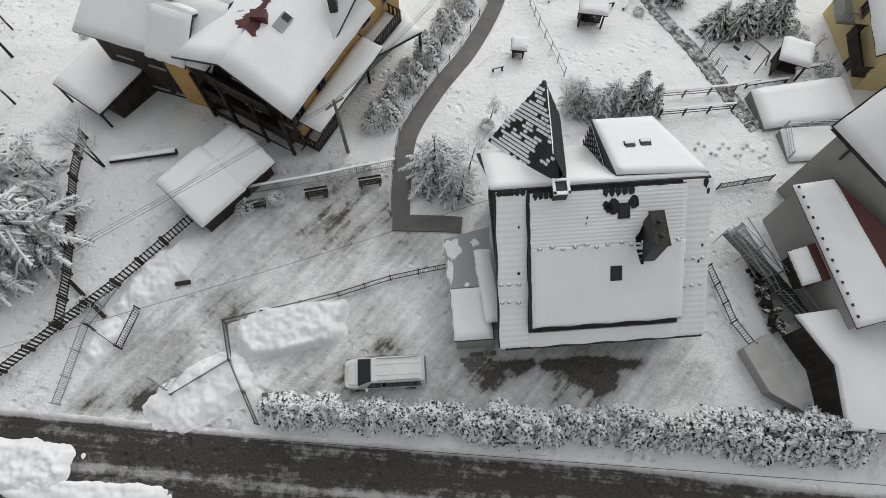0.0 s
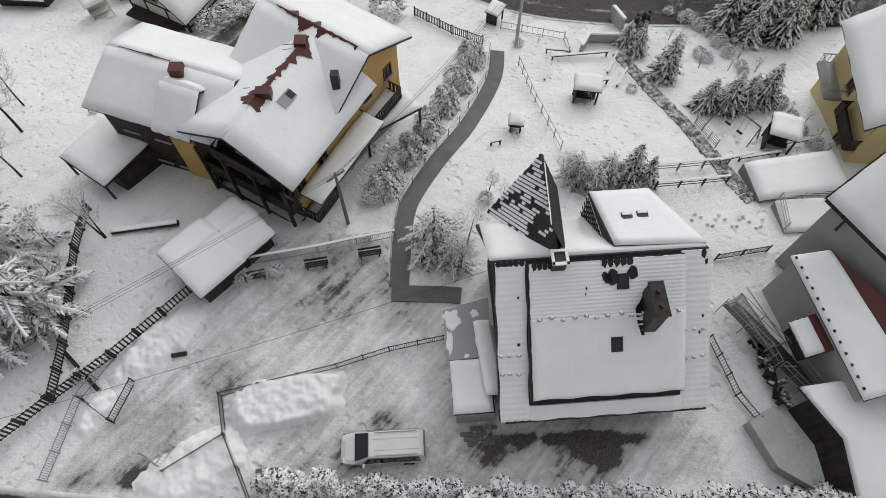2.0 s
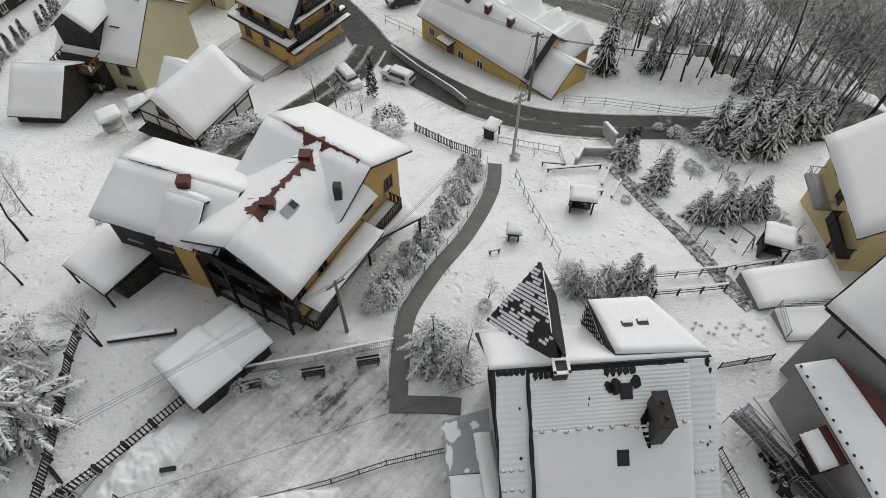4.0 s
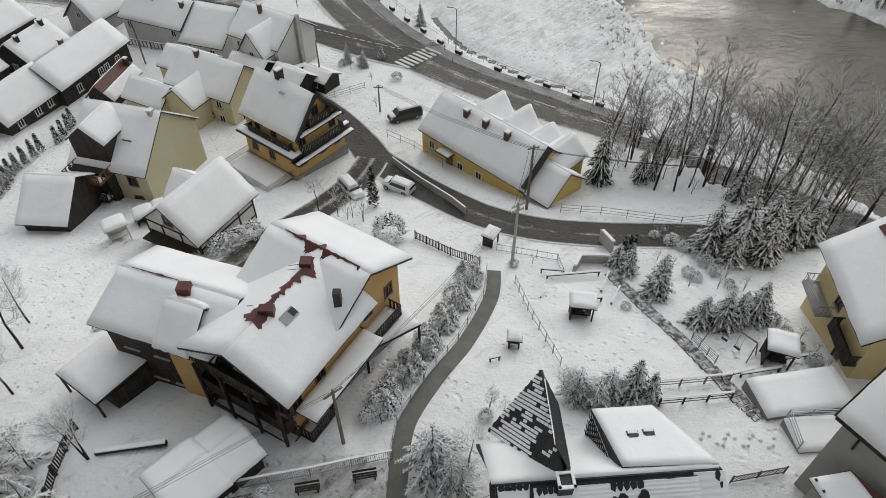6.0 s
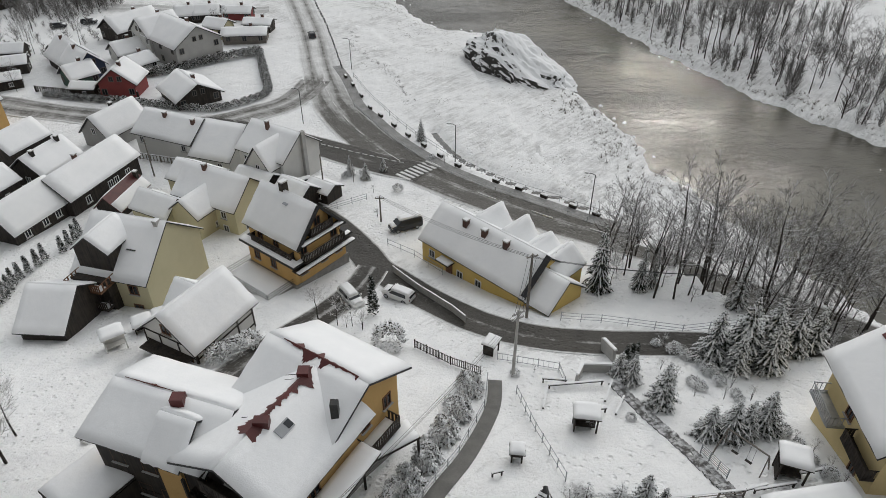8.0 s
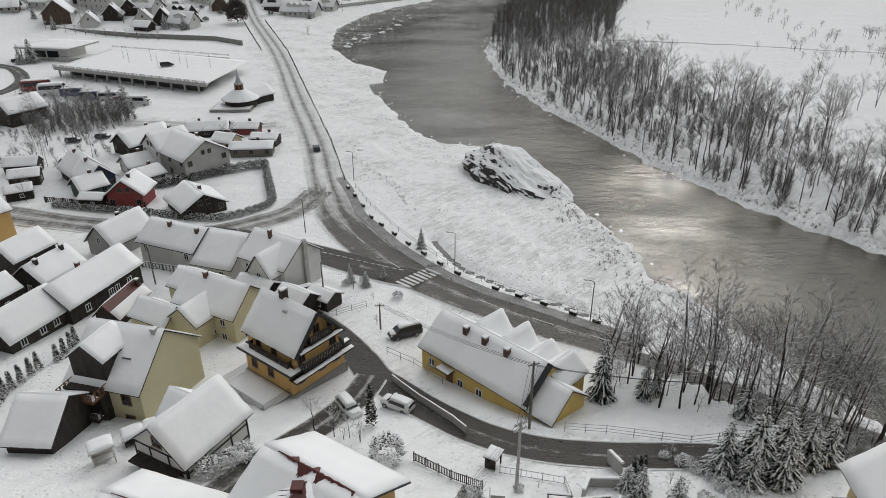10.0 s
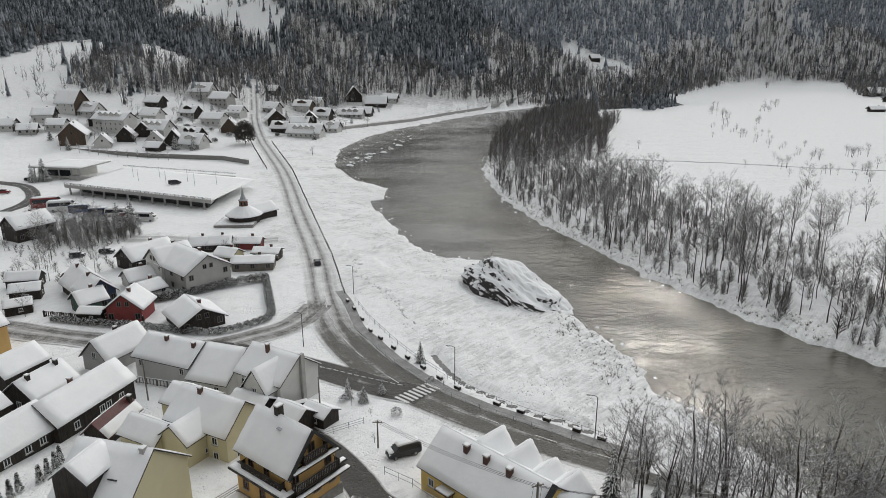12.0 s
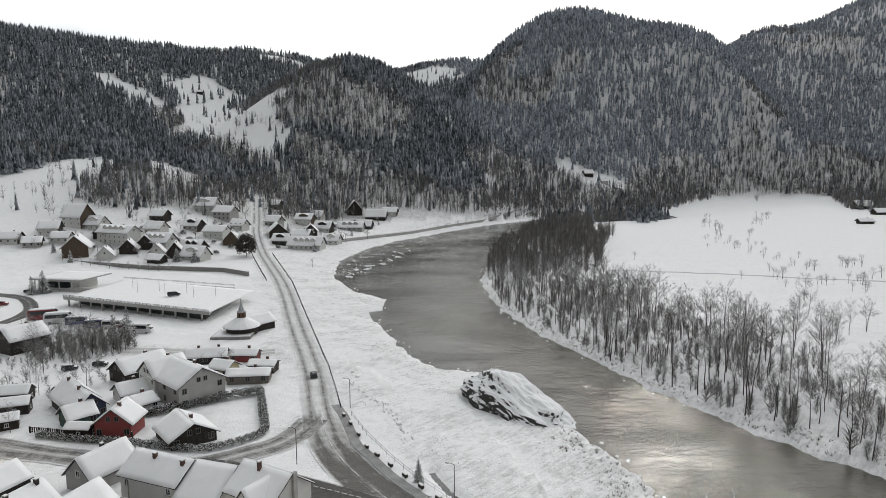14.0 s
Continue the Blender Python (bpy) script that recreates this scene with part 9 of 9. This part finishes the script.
for k, (p, d) in enumerate(along([(-42.2, 150), (-48.7, 146.6), (-58.6, 138.6), (-62.9, 136.6)], 1.5)):
    ob = plant("hedge_plant", "tall dark hedge plant with snow on top", "hedge", None, DARK_BUSHES[k % 3], p.x, p.y, k * 47, 1.35, "dark hedge by the grey house")
LOT_BRUSH = [(-131, 200), (-112, 176), (-96, 178), (-88, 190), (-97, 204), (-118, 205)]
p2 = np.array(scatter(LOT_BRUSH, 125, 35, 1.0))
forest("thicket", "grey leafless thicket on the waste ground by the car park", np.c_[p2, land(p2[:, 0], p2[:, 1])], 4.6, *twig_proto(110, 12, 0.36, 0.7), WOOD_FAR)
for k, (x, y) in enumerate(scatter(LOT_BRUSH, 50, 31, 1.8)):
    plant("bare_tree", "leafless young tree in the brush by the car park", "tree", *BARES[k % 6], x, y, k * 71, random.Random(k).uniform(0.4, 0.75), "brush by the car park")
for x, y, h in [(-97, 203, 9), (-100, 200, 8), (-95, 199, 7), (-166, 276, 10), (-169, 273, 8), (-143, 361, 8), (-133, 360, 8), (-196, 352, 7), (-215, 370, 7), (-116, 405, 8), (-88, 446, 9), (-104, 460, 8), (-143, 440, 8), (-75, 402, 6)]:
    spruce(x, y, h, "snowy spruce between the village houses", 1.1, "village spruces")
for k, (x, y, s) in enumerate([(-120, 402, 0.75), (-122, 405, 0.8), (-86, 128, 0.5), (-83, 111, 0.62), (-81, 114, 0.5), (-95, 150, 0.7), (-100, 160, 0.6), (-60.5, 436, 0.9), (-64, 440, 0.7), (-50, 470, 0.7), (-57, 170, 0.4), (-55, 172, 0.35), (-70, 430, 0.6), (-225, 398, 0.6), (-210, 386, 0.6), (-150, 410, 0.7), (-158, 455, 0.8), (-130, 500, 0.8), (-90, 520, 0.8), (-60, 540, 0.7)]):
    plant("bare_tree", "leafless tree among the village houses", "tree", *BARES[k % 6], x, y, k * 71, s, "village trees")
for k, (x, y) in enumerate([(-66 - 3.1 * k, 346 + 1.4 * k) for k in range(0, 1)] + [(-200 + 6 * i, 352 - 2.2 * i) for i in range(12)]):
    plant("shrub", "bare shrub by the brook wall", "shrub", *TWIGGY[k % 3], x, y, k * 61, 1.6, "shrubs by the brook")
rnd = random.Random(44)
for k, (x, y) in enumerate(scatter([(-290, 372), (-230, 430), (-160, 480), (-100, 515), (-50, 580), (-44, 560), (-66, 470), (-100, 400), (-150, 352), (-200, 362), (-250, 385)], 150, 61, 3.2)):
    if float(edge_distance(np.array([x]), np.array([y]), MAIN_ROAD, False)[0]) < 7:
        continue
    if k % 5 == 4:
        plant("shrub", "dark bushy shrub in a village garden", "shrub", None, DARK_BUSHES[k % 3], x, y, k * 53, rnd.uniform(1.3, 2.0), "dark shrubs of the village")
    elif k % 3:
        plant("bare_tree", "leafless garden tree in the village", "tree", *RIMED[k % 3], x, y, k * 71, rnd.uniform(0.5, 1.1), "garden trees of the village")
    else:
        plant("shrub", "dark evergreen shrub dusted with snow in the village", "shrub", None, THUJAS[k % 5], x, y, k * 31, rnd.uniform(1.0, 1.9), "evergreen shrubs of the village")
# brush along the ditch in the river meadow
rnd = random.Random(88)
p2 = np.array([(p.x + rnd.gauss(0, 0.8), p.y + rnd.gauss(0, 0.8)) for p, d in along([(-23, 167), (-18.4, 151), (-13.2, 142.7), (-9.5, 135), (-7.2, 126.4), (-5.3, 120.4)], 0.4)])
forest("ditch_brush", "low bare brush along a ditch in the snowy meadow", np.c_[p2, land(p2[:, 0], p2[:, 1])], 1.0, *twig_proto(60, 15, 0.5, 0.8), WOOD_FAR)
# stones standing out of the shallow water
bm = bmesh.new()
bmesh.ops.create_icosphere(bm, subdivisions=3, radius=1.0)
for vert in bm.verts:
    f = 1 + 0.3 * noise.noise(vert.co * 1.7) + 0.12 * noise.noise(vert.co * 4.5)
    vert.co = (vert.co.x * f, vert.co.y * 0.7 * f, vert.co.z * 0.4 * f)
stone = bpy.data.meshes.new("stone")
bm.to_mesh(stone)
bm.free()
stone.materials.append(ROCK)
for k in range(26):
    f = rnd.random()
    x, y, size = -47 + 28 * f + rnd.uniform(-3, 9), 326 + 115 * f + rnd.uniform(-8, 4), rnd.choice((0.6, 0.9, 1.2, 2.2))
    tagged(new("stone", stone.copy()), "dark stone capped with snow in the shallow river", "stone", "stones in the river").matrix_world = pose(x, y, WATER_Z + 0.05, 0, 0, k * 67) @ Matrix.Diagonal((size, size, size, 1))
# the great bushy tree at the head of the bridge
plant("bare_tree", "big dense-crowned bare tree at the end of the bridge", "tree", bare_shapes(97, 11.0, 0.5, 26, 9, 8, 2, 1.0, 0.6)[0].mesh("trunk", BARK), tuft_shape(98, 2600, 5.6, 13.5, 0.62, 'ball').mesh("crown", TWIG_MASS), -110.5, 380.5, 20, 1.0, "village trees")
# river wall and railing on the far bend
q = Shape()
for (a0, a1), (b0, b1) in zip([(-62, 440), (-40, 470), (-15, 500), (12, 545), (48, 598)], [(-40, 470), (-15, 500), (12, 545), (48, 598), (90, 650)]):
    q.beam((a0 - 6, a1 + 6, zat(a0 - 6, a1 + 6) + 0.8), (b0 - 6, b1 + 6, zat(b0 - 6, b1 + 6) + 0.8), 0.6, 2.4)
solo("wall_river", q, CONCRETE, "grey flood wall along the far river bend", "wall", kind="structure")
road("road_bend", [(-105, 400), (-80, 440), (-50, 488), (-20, 522), (5, 555), (40, 604), (84, 656)], 5.0, "snowy road along the far river bend", core=0.35, tracks=0.1, lift=0.1)


# ---- garden stone steps, walls and walkways ----
STEP_STONE = snowy("wet_step_stone", (0.05, 0.048, 0.045), (0.15, 0.145, 0.14), 0.92, 1.28, 2.2)
stair_way = thing("pavement_steps", "dark wet stone steps half cleared of snow down the garden", "steps", pose(0, 0, 0), kind="structure")
way = dense([(15.6, 41.0), (16.9, 36.8), (18.1, 33.4), (19.0, 30.8), (19.7, 28.2), (20.3, 26.5), (20.8, 25.0), (21.6, 23.1)], 0.36)
rnd = random.Random(12)
STEPS = [Shape().box((0, 0, 0), (w, 0.33, 0.2)).mesh("stone", STEP_STONE) for w in (0.5, 0.62, 0.45)]
for i, p in enumerate(way[:-1]):
    d = (way[i + 1] - p).normalized()
    turn = math.degrees(math.atan2(d.y, d.x)) + 90
    for u in (-0.28, 0.28):
        q = Vector((p.x + d.y * u, p.y - d.x * u))
        ob = part("stone", STEPS[rnd.randrange(3)], None, stair_way)
        ob.matrix_local = pose(q.x, q.y, zat(q.x, q.y) + rnd.uniform(-0.01, 0.05), rnd.uniform(-2, 2), rnd.uniform(-2, 2), turn + rnd.uniform(-4, 4))


def low_wall(name, label, pts, thick, height, mat, snow=0.18):
    s_, c_ = Shape(), Shape()
    for (ax, ay), (bx, by) in zip(pts[:-1], pts[1:]):
        za_, zb_ = zat(ax, ay), zat(bx, by)
        s_.beam((ax, ay, za_ + height / 2 - 0.4), (bx, by, zb_ + height / 2 - 0.4), thick, height + 0.8)
        c_.beam((ax, ay, za_ + height + snow / 2 + 0.004), (bx, by, zb_ + height + snow / 2 + 0.004), thick * 0.92, snow)
    ob = solo(name, s_, mat, label, "wall", kind="structure")
    part("snow_cover", c_, ROOF_SNOW, ob)
    return ob


low_wall("wall_gate", "pale concrete gate wall beside the lane", [(15.9, 47.0), (16.5, 44.8)], 0.3, 1.5, CONCRETE)
low_wall("wall_garden", "low concrete garden wall with snow on it", [(12.2, 41.3), (13.1, 43.2), (15.7, 43.0)], 0.3, 1.0, CONCRETE)

ob = thing("walkway", "grey metal grating walkway with railings to the neighbour's door", "walkway", pose(0, 0, 1.2), "neighbour's walkway")
GRATING = plain("wet_grating", (0.10, 0.10, 0.10), (0.17, 0.17, 0.165), 1.5, 10, 0.6, 0.3)
for k, outline in enumerate(([(17.1, 14.7), (19.2, 11.9), (20.1, 12.2), (18.0, 15.0)], [(19.2, 11.85), (19.5, 10.9), (20.9, 10.9), (20.1, 12.15)], [(19.7, 10.85), (20.7, 9.5), (21.5, 9.7), (20.9, 10.85)])):
    part("platform", Shape().prism(outline, -0.06, 0.0), GRATING, ob)
    (ax, ay), (bx, by) = outline[0], outline[1]
    for j in range(14):
        f = (j + 0.5) / 14
        p0 = Vector(outline[0]).lerp(Vector(outline[1]), f)
        p1 = Vector(outline[3]).lerp(Vector(outline[2]), f)
        part("bar", Shape().beam((p0.x, p0.y, 0.02), (p1.x, p1.y, 0.02), 0.05, 0.03), BLACK_IRON, ob)
    for e0, e1 in (((ax, ay), (bx, by)), (outline[3], outline[2])):
        for z in (0.5, 1.0):
            part("rail", Shape().tube([(*e0, z), (*e1, z)], 0.025, 6), METAL, ob)
        for f in (0.0, 0.5, 1.0):
            p0 = Vector(e0).lerp(Vector(e1), f)
            part("post", Shape().tube([(p0.x, p0.y, -1.2), (p0.x, p0.y, 1.0)], 0.03, 6), METAL, ob)

# two dark cypresses by the gate wall
for x, y in ((17.0, 43.4), (17.6, 43.7), (18.1, 43.9)):
    o_ = plant("cypress", "slender dark cypress speckled with snow by the gate", "tree", None, CYPRESS, x, y, x * 40, 0.6, "cypresses by the gate")
# rough hedge banks
for k, (p, d) in enumerate(along([(21.5, 48.0), (22.9, 46.6), (24.6, 44.1), (25.5, 40.4), (26.4, 38.4)], 0.75)):
    plant("shrub", "bare twiggy hedge shrub rimed with snow", "shrub", *(TWIGGY[k % 3] if k % 2 else (None, BUSHES[k % 3])), p.x + 0.3 * math.sin(k * 3), p.y, k * 55, 0.5 + 0.12 * (k % 3), "rough garden hedge")
for k, (p, d) in enumerate(along([(27.0, 35.2), (27.8, 31.4), (28.3, 28.2)], 0.7)):
    plant("shrub", "low bare shrub on the bank by the yellow house", "shrub", *(TWIGGY[k % 3] if k % 2 else (None, BUSHES[k % 3])), p.x + 0.4 * math.sin(k * 3), p.y, k * 55, 0.42 + 0.1 * (k % 3), "shrubs on the bank")
# snow balls and lumps by the terrace
for k in range(16):
    x, y = 17.0 + 0.32 * k, 21.6 + 0.5 * math.sin(k * 1.3) - 0.02 * k
    solo("snow_lump", Shape().tube([(x, y, zat(x, y) - 0.05), (x, y, zat(x, y) + 0.14), (x, y, zat(x, y) + 0.24)], [0.14, 0.12, 0.04], 7), ROOF_SNOW, "rounded lump of snow on a planted border", "snow lump", "snow lumps on the border", smooth=True)

# ---- dry grass, stones and drift on the river bank ----
def tuft_proto(n=6, seed=2):
    r_ = random.Random(seed)
    v, f = [], []
    for i in range(n):
        a = 2.4 * i
        ex, ey, h = math.cos(a) * r_.uniform(0.3, 0.9), math.sin(a) * r_.uniform(0.3, 0.9), r_.uniform(0.5, 1.0)
        k = len(v)
        v += [(-math.sin(a) * 0.05, math.cos(a) * 0.05, 0), (math.sin(a) * 0.05, -math.cos(a) * 0.05, 0), (ex, ey, h)]
        f += [(k, k + 1, k + 2)]
    return np.array(v), np.array(f)


DRY = snowy("dry_grass", (0.09, 0.075, 0.055), (0.20, 0.175, 0.14), 0.75, 1.2, 3.0)
BANK_STRIP = [(-60, 330), (-58, 372), (-52, 330), (-38, 288), (-22, 268), (-27, 243), (-14, 203), (-8, 186), (1, 175), (18, 170), (27, 142), (29, 130), (35, 112), (36, 99), (42, 90), (44, 80), (27, 78), (15, 88), (3, 99), (-8, 114), (-18, 136), (-26, 166), (-40, 214), (-52, 262)]
rng = np.random.default_rng(77)
cx_, cy_ = rng.uniform(-62, 46, 40000), rng.uniform(78, 372, 40000)
shore = edge_distance(cx_, cy_, RIVER)
keep = inside(cx_, cy_, BANK_STRIP) & (waves(cx_, cy_, 5.0, 3) + 0.7 * waves(cx_, cy_, 1.7, 1) - 0.035 * shore + 0.1 * rng.standard_normal(len(cx_)) > -0.1)
pts = np.stack([cx_, cy_, land(cx_, cy_) + 0.58], -1)[keep]
forest("dry_grass", "tufts of dry grass poking through the snowy river bank", pts, 0.32, *tuft_proto(), DRY)
cx_, cy_ = rng.uniform(20, 130, 9000), rng.uniform(90, 330, 9000)
shore = edge_distance(cx_, cy_, RIVER)
keep = ~inside(cx_, cy_, RIVER) & (shore < 9) & (shore > 0.8)
pts = np.stack([cx_, cy_, land(cx_, cy_) + 0.5], -1)[keep]
forest("dry_reeds", "dry stalks and brush along the far water line", pts, 0.8, *tuft_proto(9, 5), DRY)
cx_, cy_ = rng.uniform(-70, 60, 6000), rng.uniform(80, 470, 6000)
shore = edge_distance(cx_, cy_, RIVER)
keep = inside(cx_, cy_, RIVER) & ((shore < 2.2) & (rng.random(6000) < 0.5) | ((cy_ > 330) & (cx_ < 0) & (shore < 17) & (waves(cx_, cy_, 3.2, 4) > 0.1)))
rock_v = np.array([(0.5, 0, 0), (0.15, 0.42, 0), (-0.4, 0.3, 0), (-0.45, -0.25, 0), (0.1, -0.4, 0), (0.05, 0.03, 0.4)])
rock_f = np.array([(k, (k + 1) % 5, 5) for k in range(5)])
pts = np.stack([cx_, cy_, np.full(len(cx_), WATER_Z + 0.62)], -1)[keep]
forest("river_stones", "dark wet stones breaking the shallow water", pts, 0.8, rock_v, rock_f, ROCK)
# trees, vine rows, brush and tracks on the far meadow
for k, (x, y, n_, sz) in enumerate([(156, 299, 2, 1.0), (183, 322, 3, 0.7), (166, 284, 2, 0.8), (171, 285, 2, 0.7), (207, 330, 6, 0.9), (184, 284, 4, 0.9), (174, 266, 3, 0.8), (140, 249, 1, 0.8), (220, 540, 3, 1.1), (220, 516, 3, 0.9), (227, 475, 3, 0.9), (273, 562, 4, 1.0), (308, 618, 4, 1.0), (187, 412, 2, 0.8), (202, 411, 2, 0.7), (491, 948, 5, 1.5), (427, 883, 4, 1.4), (156, 285, 1, 0.7), (110, 358, 1, 0.9), (200, 361, 1, 0.7), (143, 221, 1, 0.7)]):
    for i in range(n_):
        plant("bare_tree", "low bushy leafless tree standing on the snowy meadow", "tree", *RIMED[(k + i) % 3], x + 2.6 * math.sin(k * 3 + i * 2.1), y + 3.0 * math.cos(k + i * 1.7), k * 61 + i * 90, sz * (0.85 + 0.1 * (i % 3)), "bushy trees of the meadow")
for k, (x, y) in enumerate([(178 + 3.0 * (i % 5) + 1.4 * (i // 5), 330 + 24 * (i // 5) + 3 * (i % 3)) for i in range(30)]):
    plant("shrub", "small bare bush in rows on the snowy meadow", "shrub", *TWIGGY[k % 3], x, y, k * 61, 0.8 + 0.3 * (k % 3), "bush rows of the meadow")
path_strip("road_meadow", [(60, 330), (120, 318), (200, 290), (320, 262), (420, 250)], 1.6, "trodden grey track across the snowy meadow", plain("packed_snow_track", (0.42, 0.42, 0.42), (0.60, 0.60, 0.61), 0.4, 5), 0.1, 4.0)

# ---- gardens and sheds of the lower town ----
for k, (x, y) in enumerate(scatter([(-128, 172), (-112, 150), (-92, 146), (-84, 158), (-96, 176), (-110, 184)], 24, 51, 2.0)):
    plant("bare_tree", "leafless tree in the gardens of the lower town", "tree", *BARES[k % 6], x, y, k * 71, random.Random(k).uniform(0.3, 0.6), "gardens of the lower town")
p2 = np.array(scatter([(-128, 178), (-112, 146), (-84, 140), (-82, 160), (-96, 205), (-124, 206)], 120, 52, 1.2))
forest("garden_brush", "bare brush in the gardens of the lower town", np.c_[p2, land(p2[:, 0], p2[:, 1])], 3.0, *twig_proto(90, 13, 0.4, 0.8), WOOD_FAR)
for x, y, yaw, L, W, e, r in [(-92, 139, 20, 6, 4, 2.2, 3.4), (-97, 147, 10, 7, 4, 2.2, 3.6), (-86, 149, 50, 5, 4, 2.2, 3.4), (-89, 131, 30, 5, 3.6, 2.0, 3.0), (-68, 158, 40, 5, 4, 2.2, 3.6), (-60, 160, 20, 5, 4, 2.2, 3.4), (-71, 126.5, -5, 5, 3, 2.0, 2.8), (-104, 132, 30, 8, 6, 2.8, 5.4), (-112, 126, 30, 9, 7, 3.0, 6.0),
                          (-95, 122, 15, 7, 5, 2.4, 4.2), (-62, 66, 70, 6, 5, 2.4, 4.2), (-66, 84, 70, 6, 5, 2.6, 4.6), (-70, 99, 70, 8, 6, 3.0, 5.4)]:
    h = home("outbuilding", "small dark shed under deep snow in the lower town", x, y, yaw, group="outbuildings")
    h["category"] = "outbuilding"
    v = Volume(h, L, W, e, r, DARK_WOOD, over=(0.3, 0.35), foot=1.2)
    v.windows('S', [(0.4, 0.7)], 0.8, 0.8)
    v.windows('E', [(0.2, 0.7)], 0.7, 0.8)
fence("fence", "dark board fence round the lower gardens", [(-82, 128), (-76, 127), (-70, 125.2)], 1.3, 2.2, 0.5, DARK_WOOD, bar=0.16, snow=True)
fence("fence", "dark board fence between the cottages", [(-69, 138), (-66, 133), (-60, 124.5)], 1.3, 2.2, 0.5, DARK_WOOD, bar=0.16, snow=True)
fence("fence", "grey picket fence along the row houses", [(-52, 99), (-42, 95.5), (-36, 92)], 1.2, 2.2, 0.6, GREY_WOOD, bar=0.1, snow=True)
fence("fence", "dark picket fence below the log houses", [(-47.5, 76), (-45.5, 69), (-44, 62)], 1.1, 2.2, 0.5, DARK_WOOD, bar=0.08)
fence("fence", "wire fence behind the orange house", [(-24, 76), (-17, 80), (-11, 84)], 1.1, 2.2, 0, METAL, rails=(0.3, 0.6, 0.95))
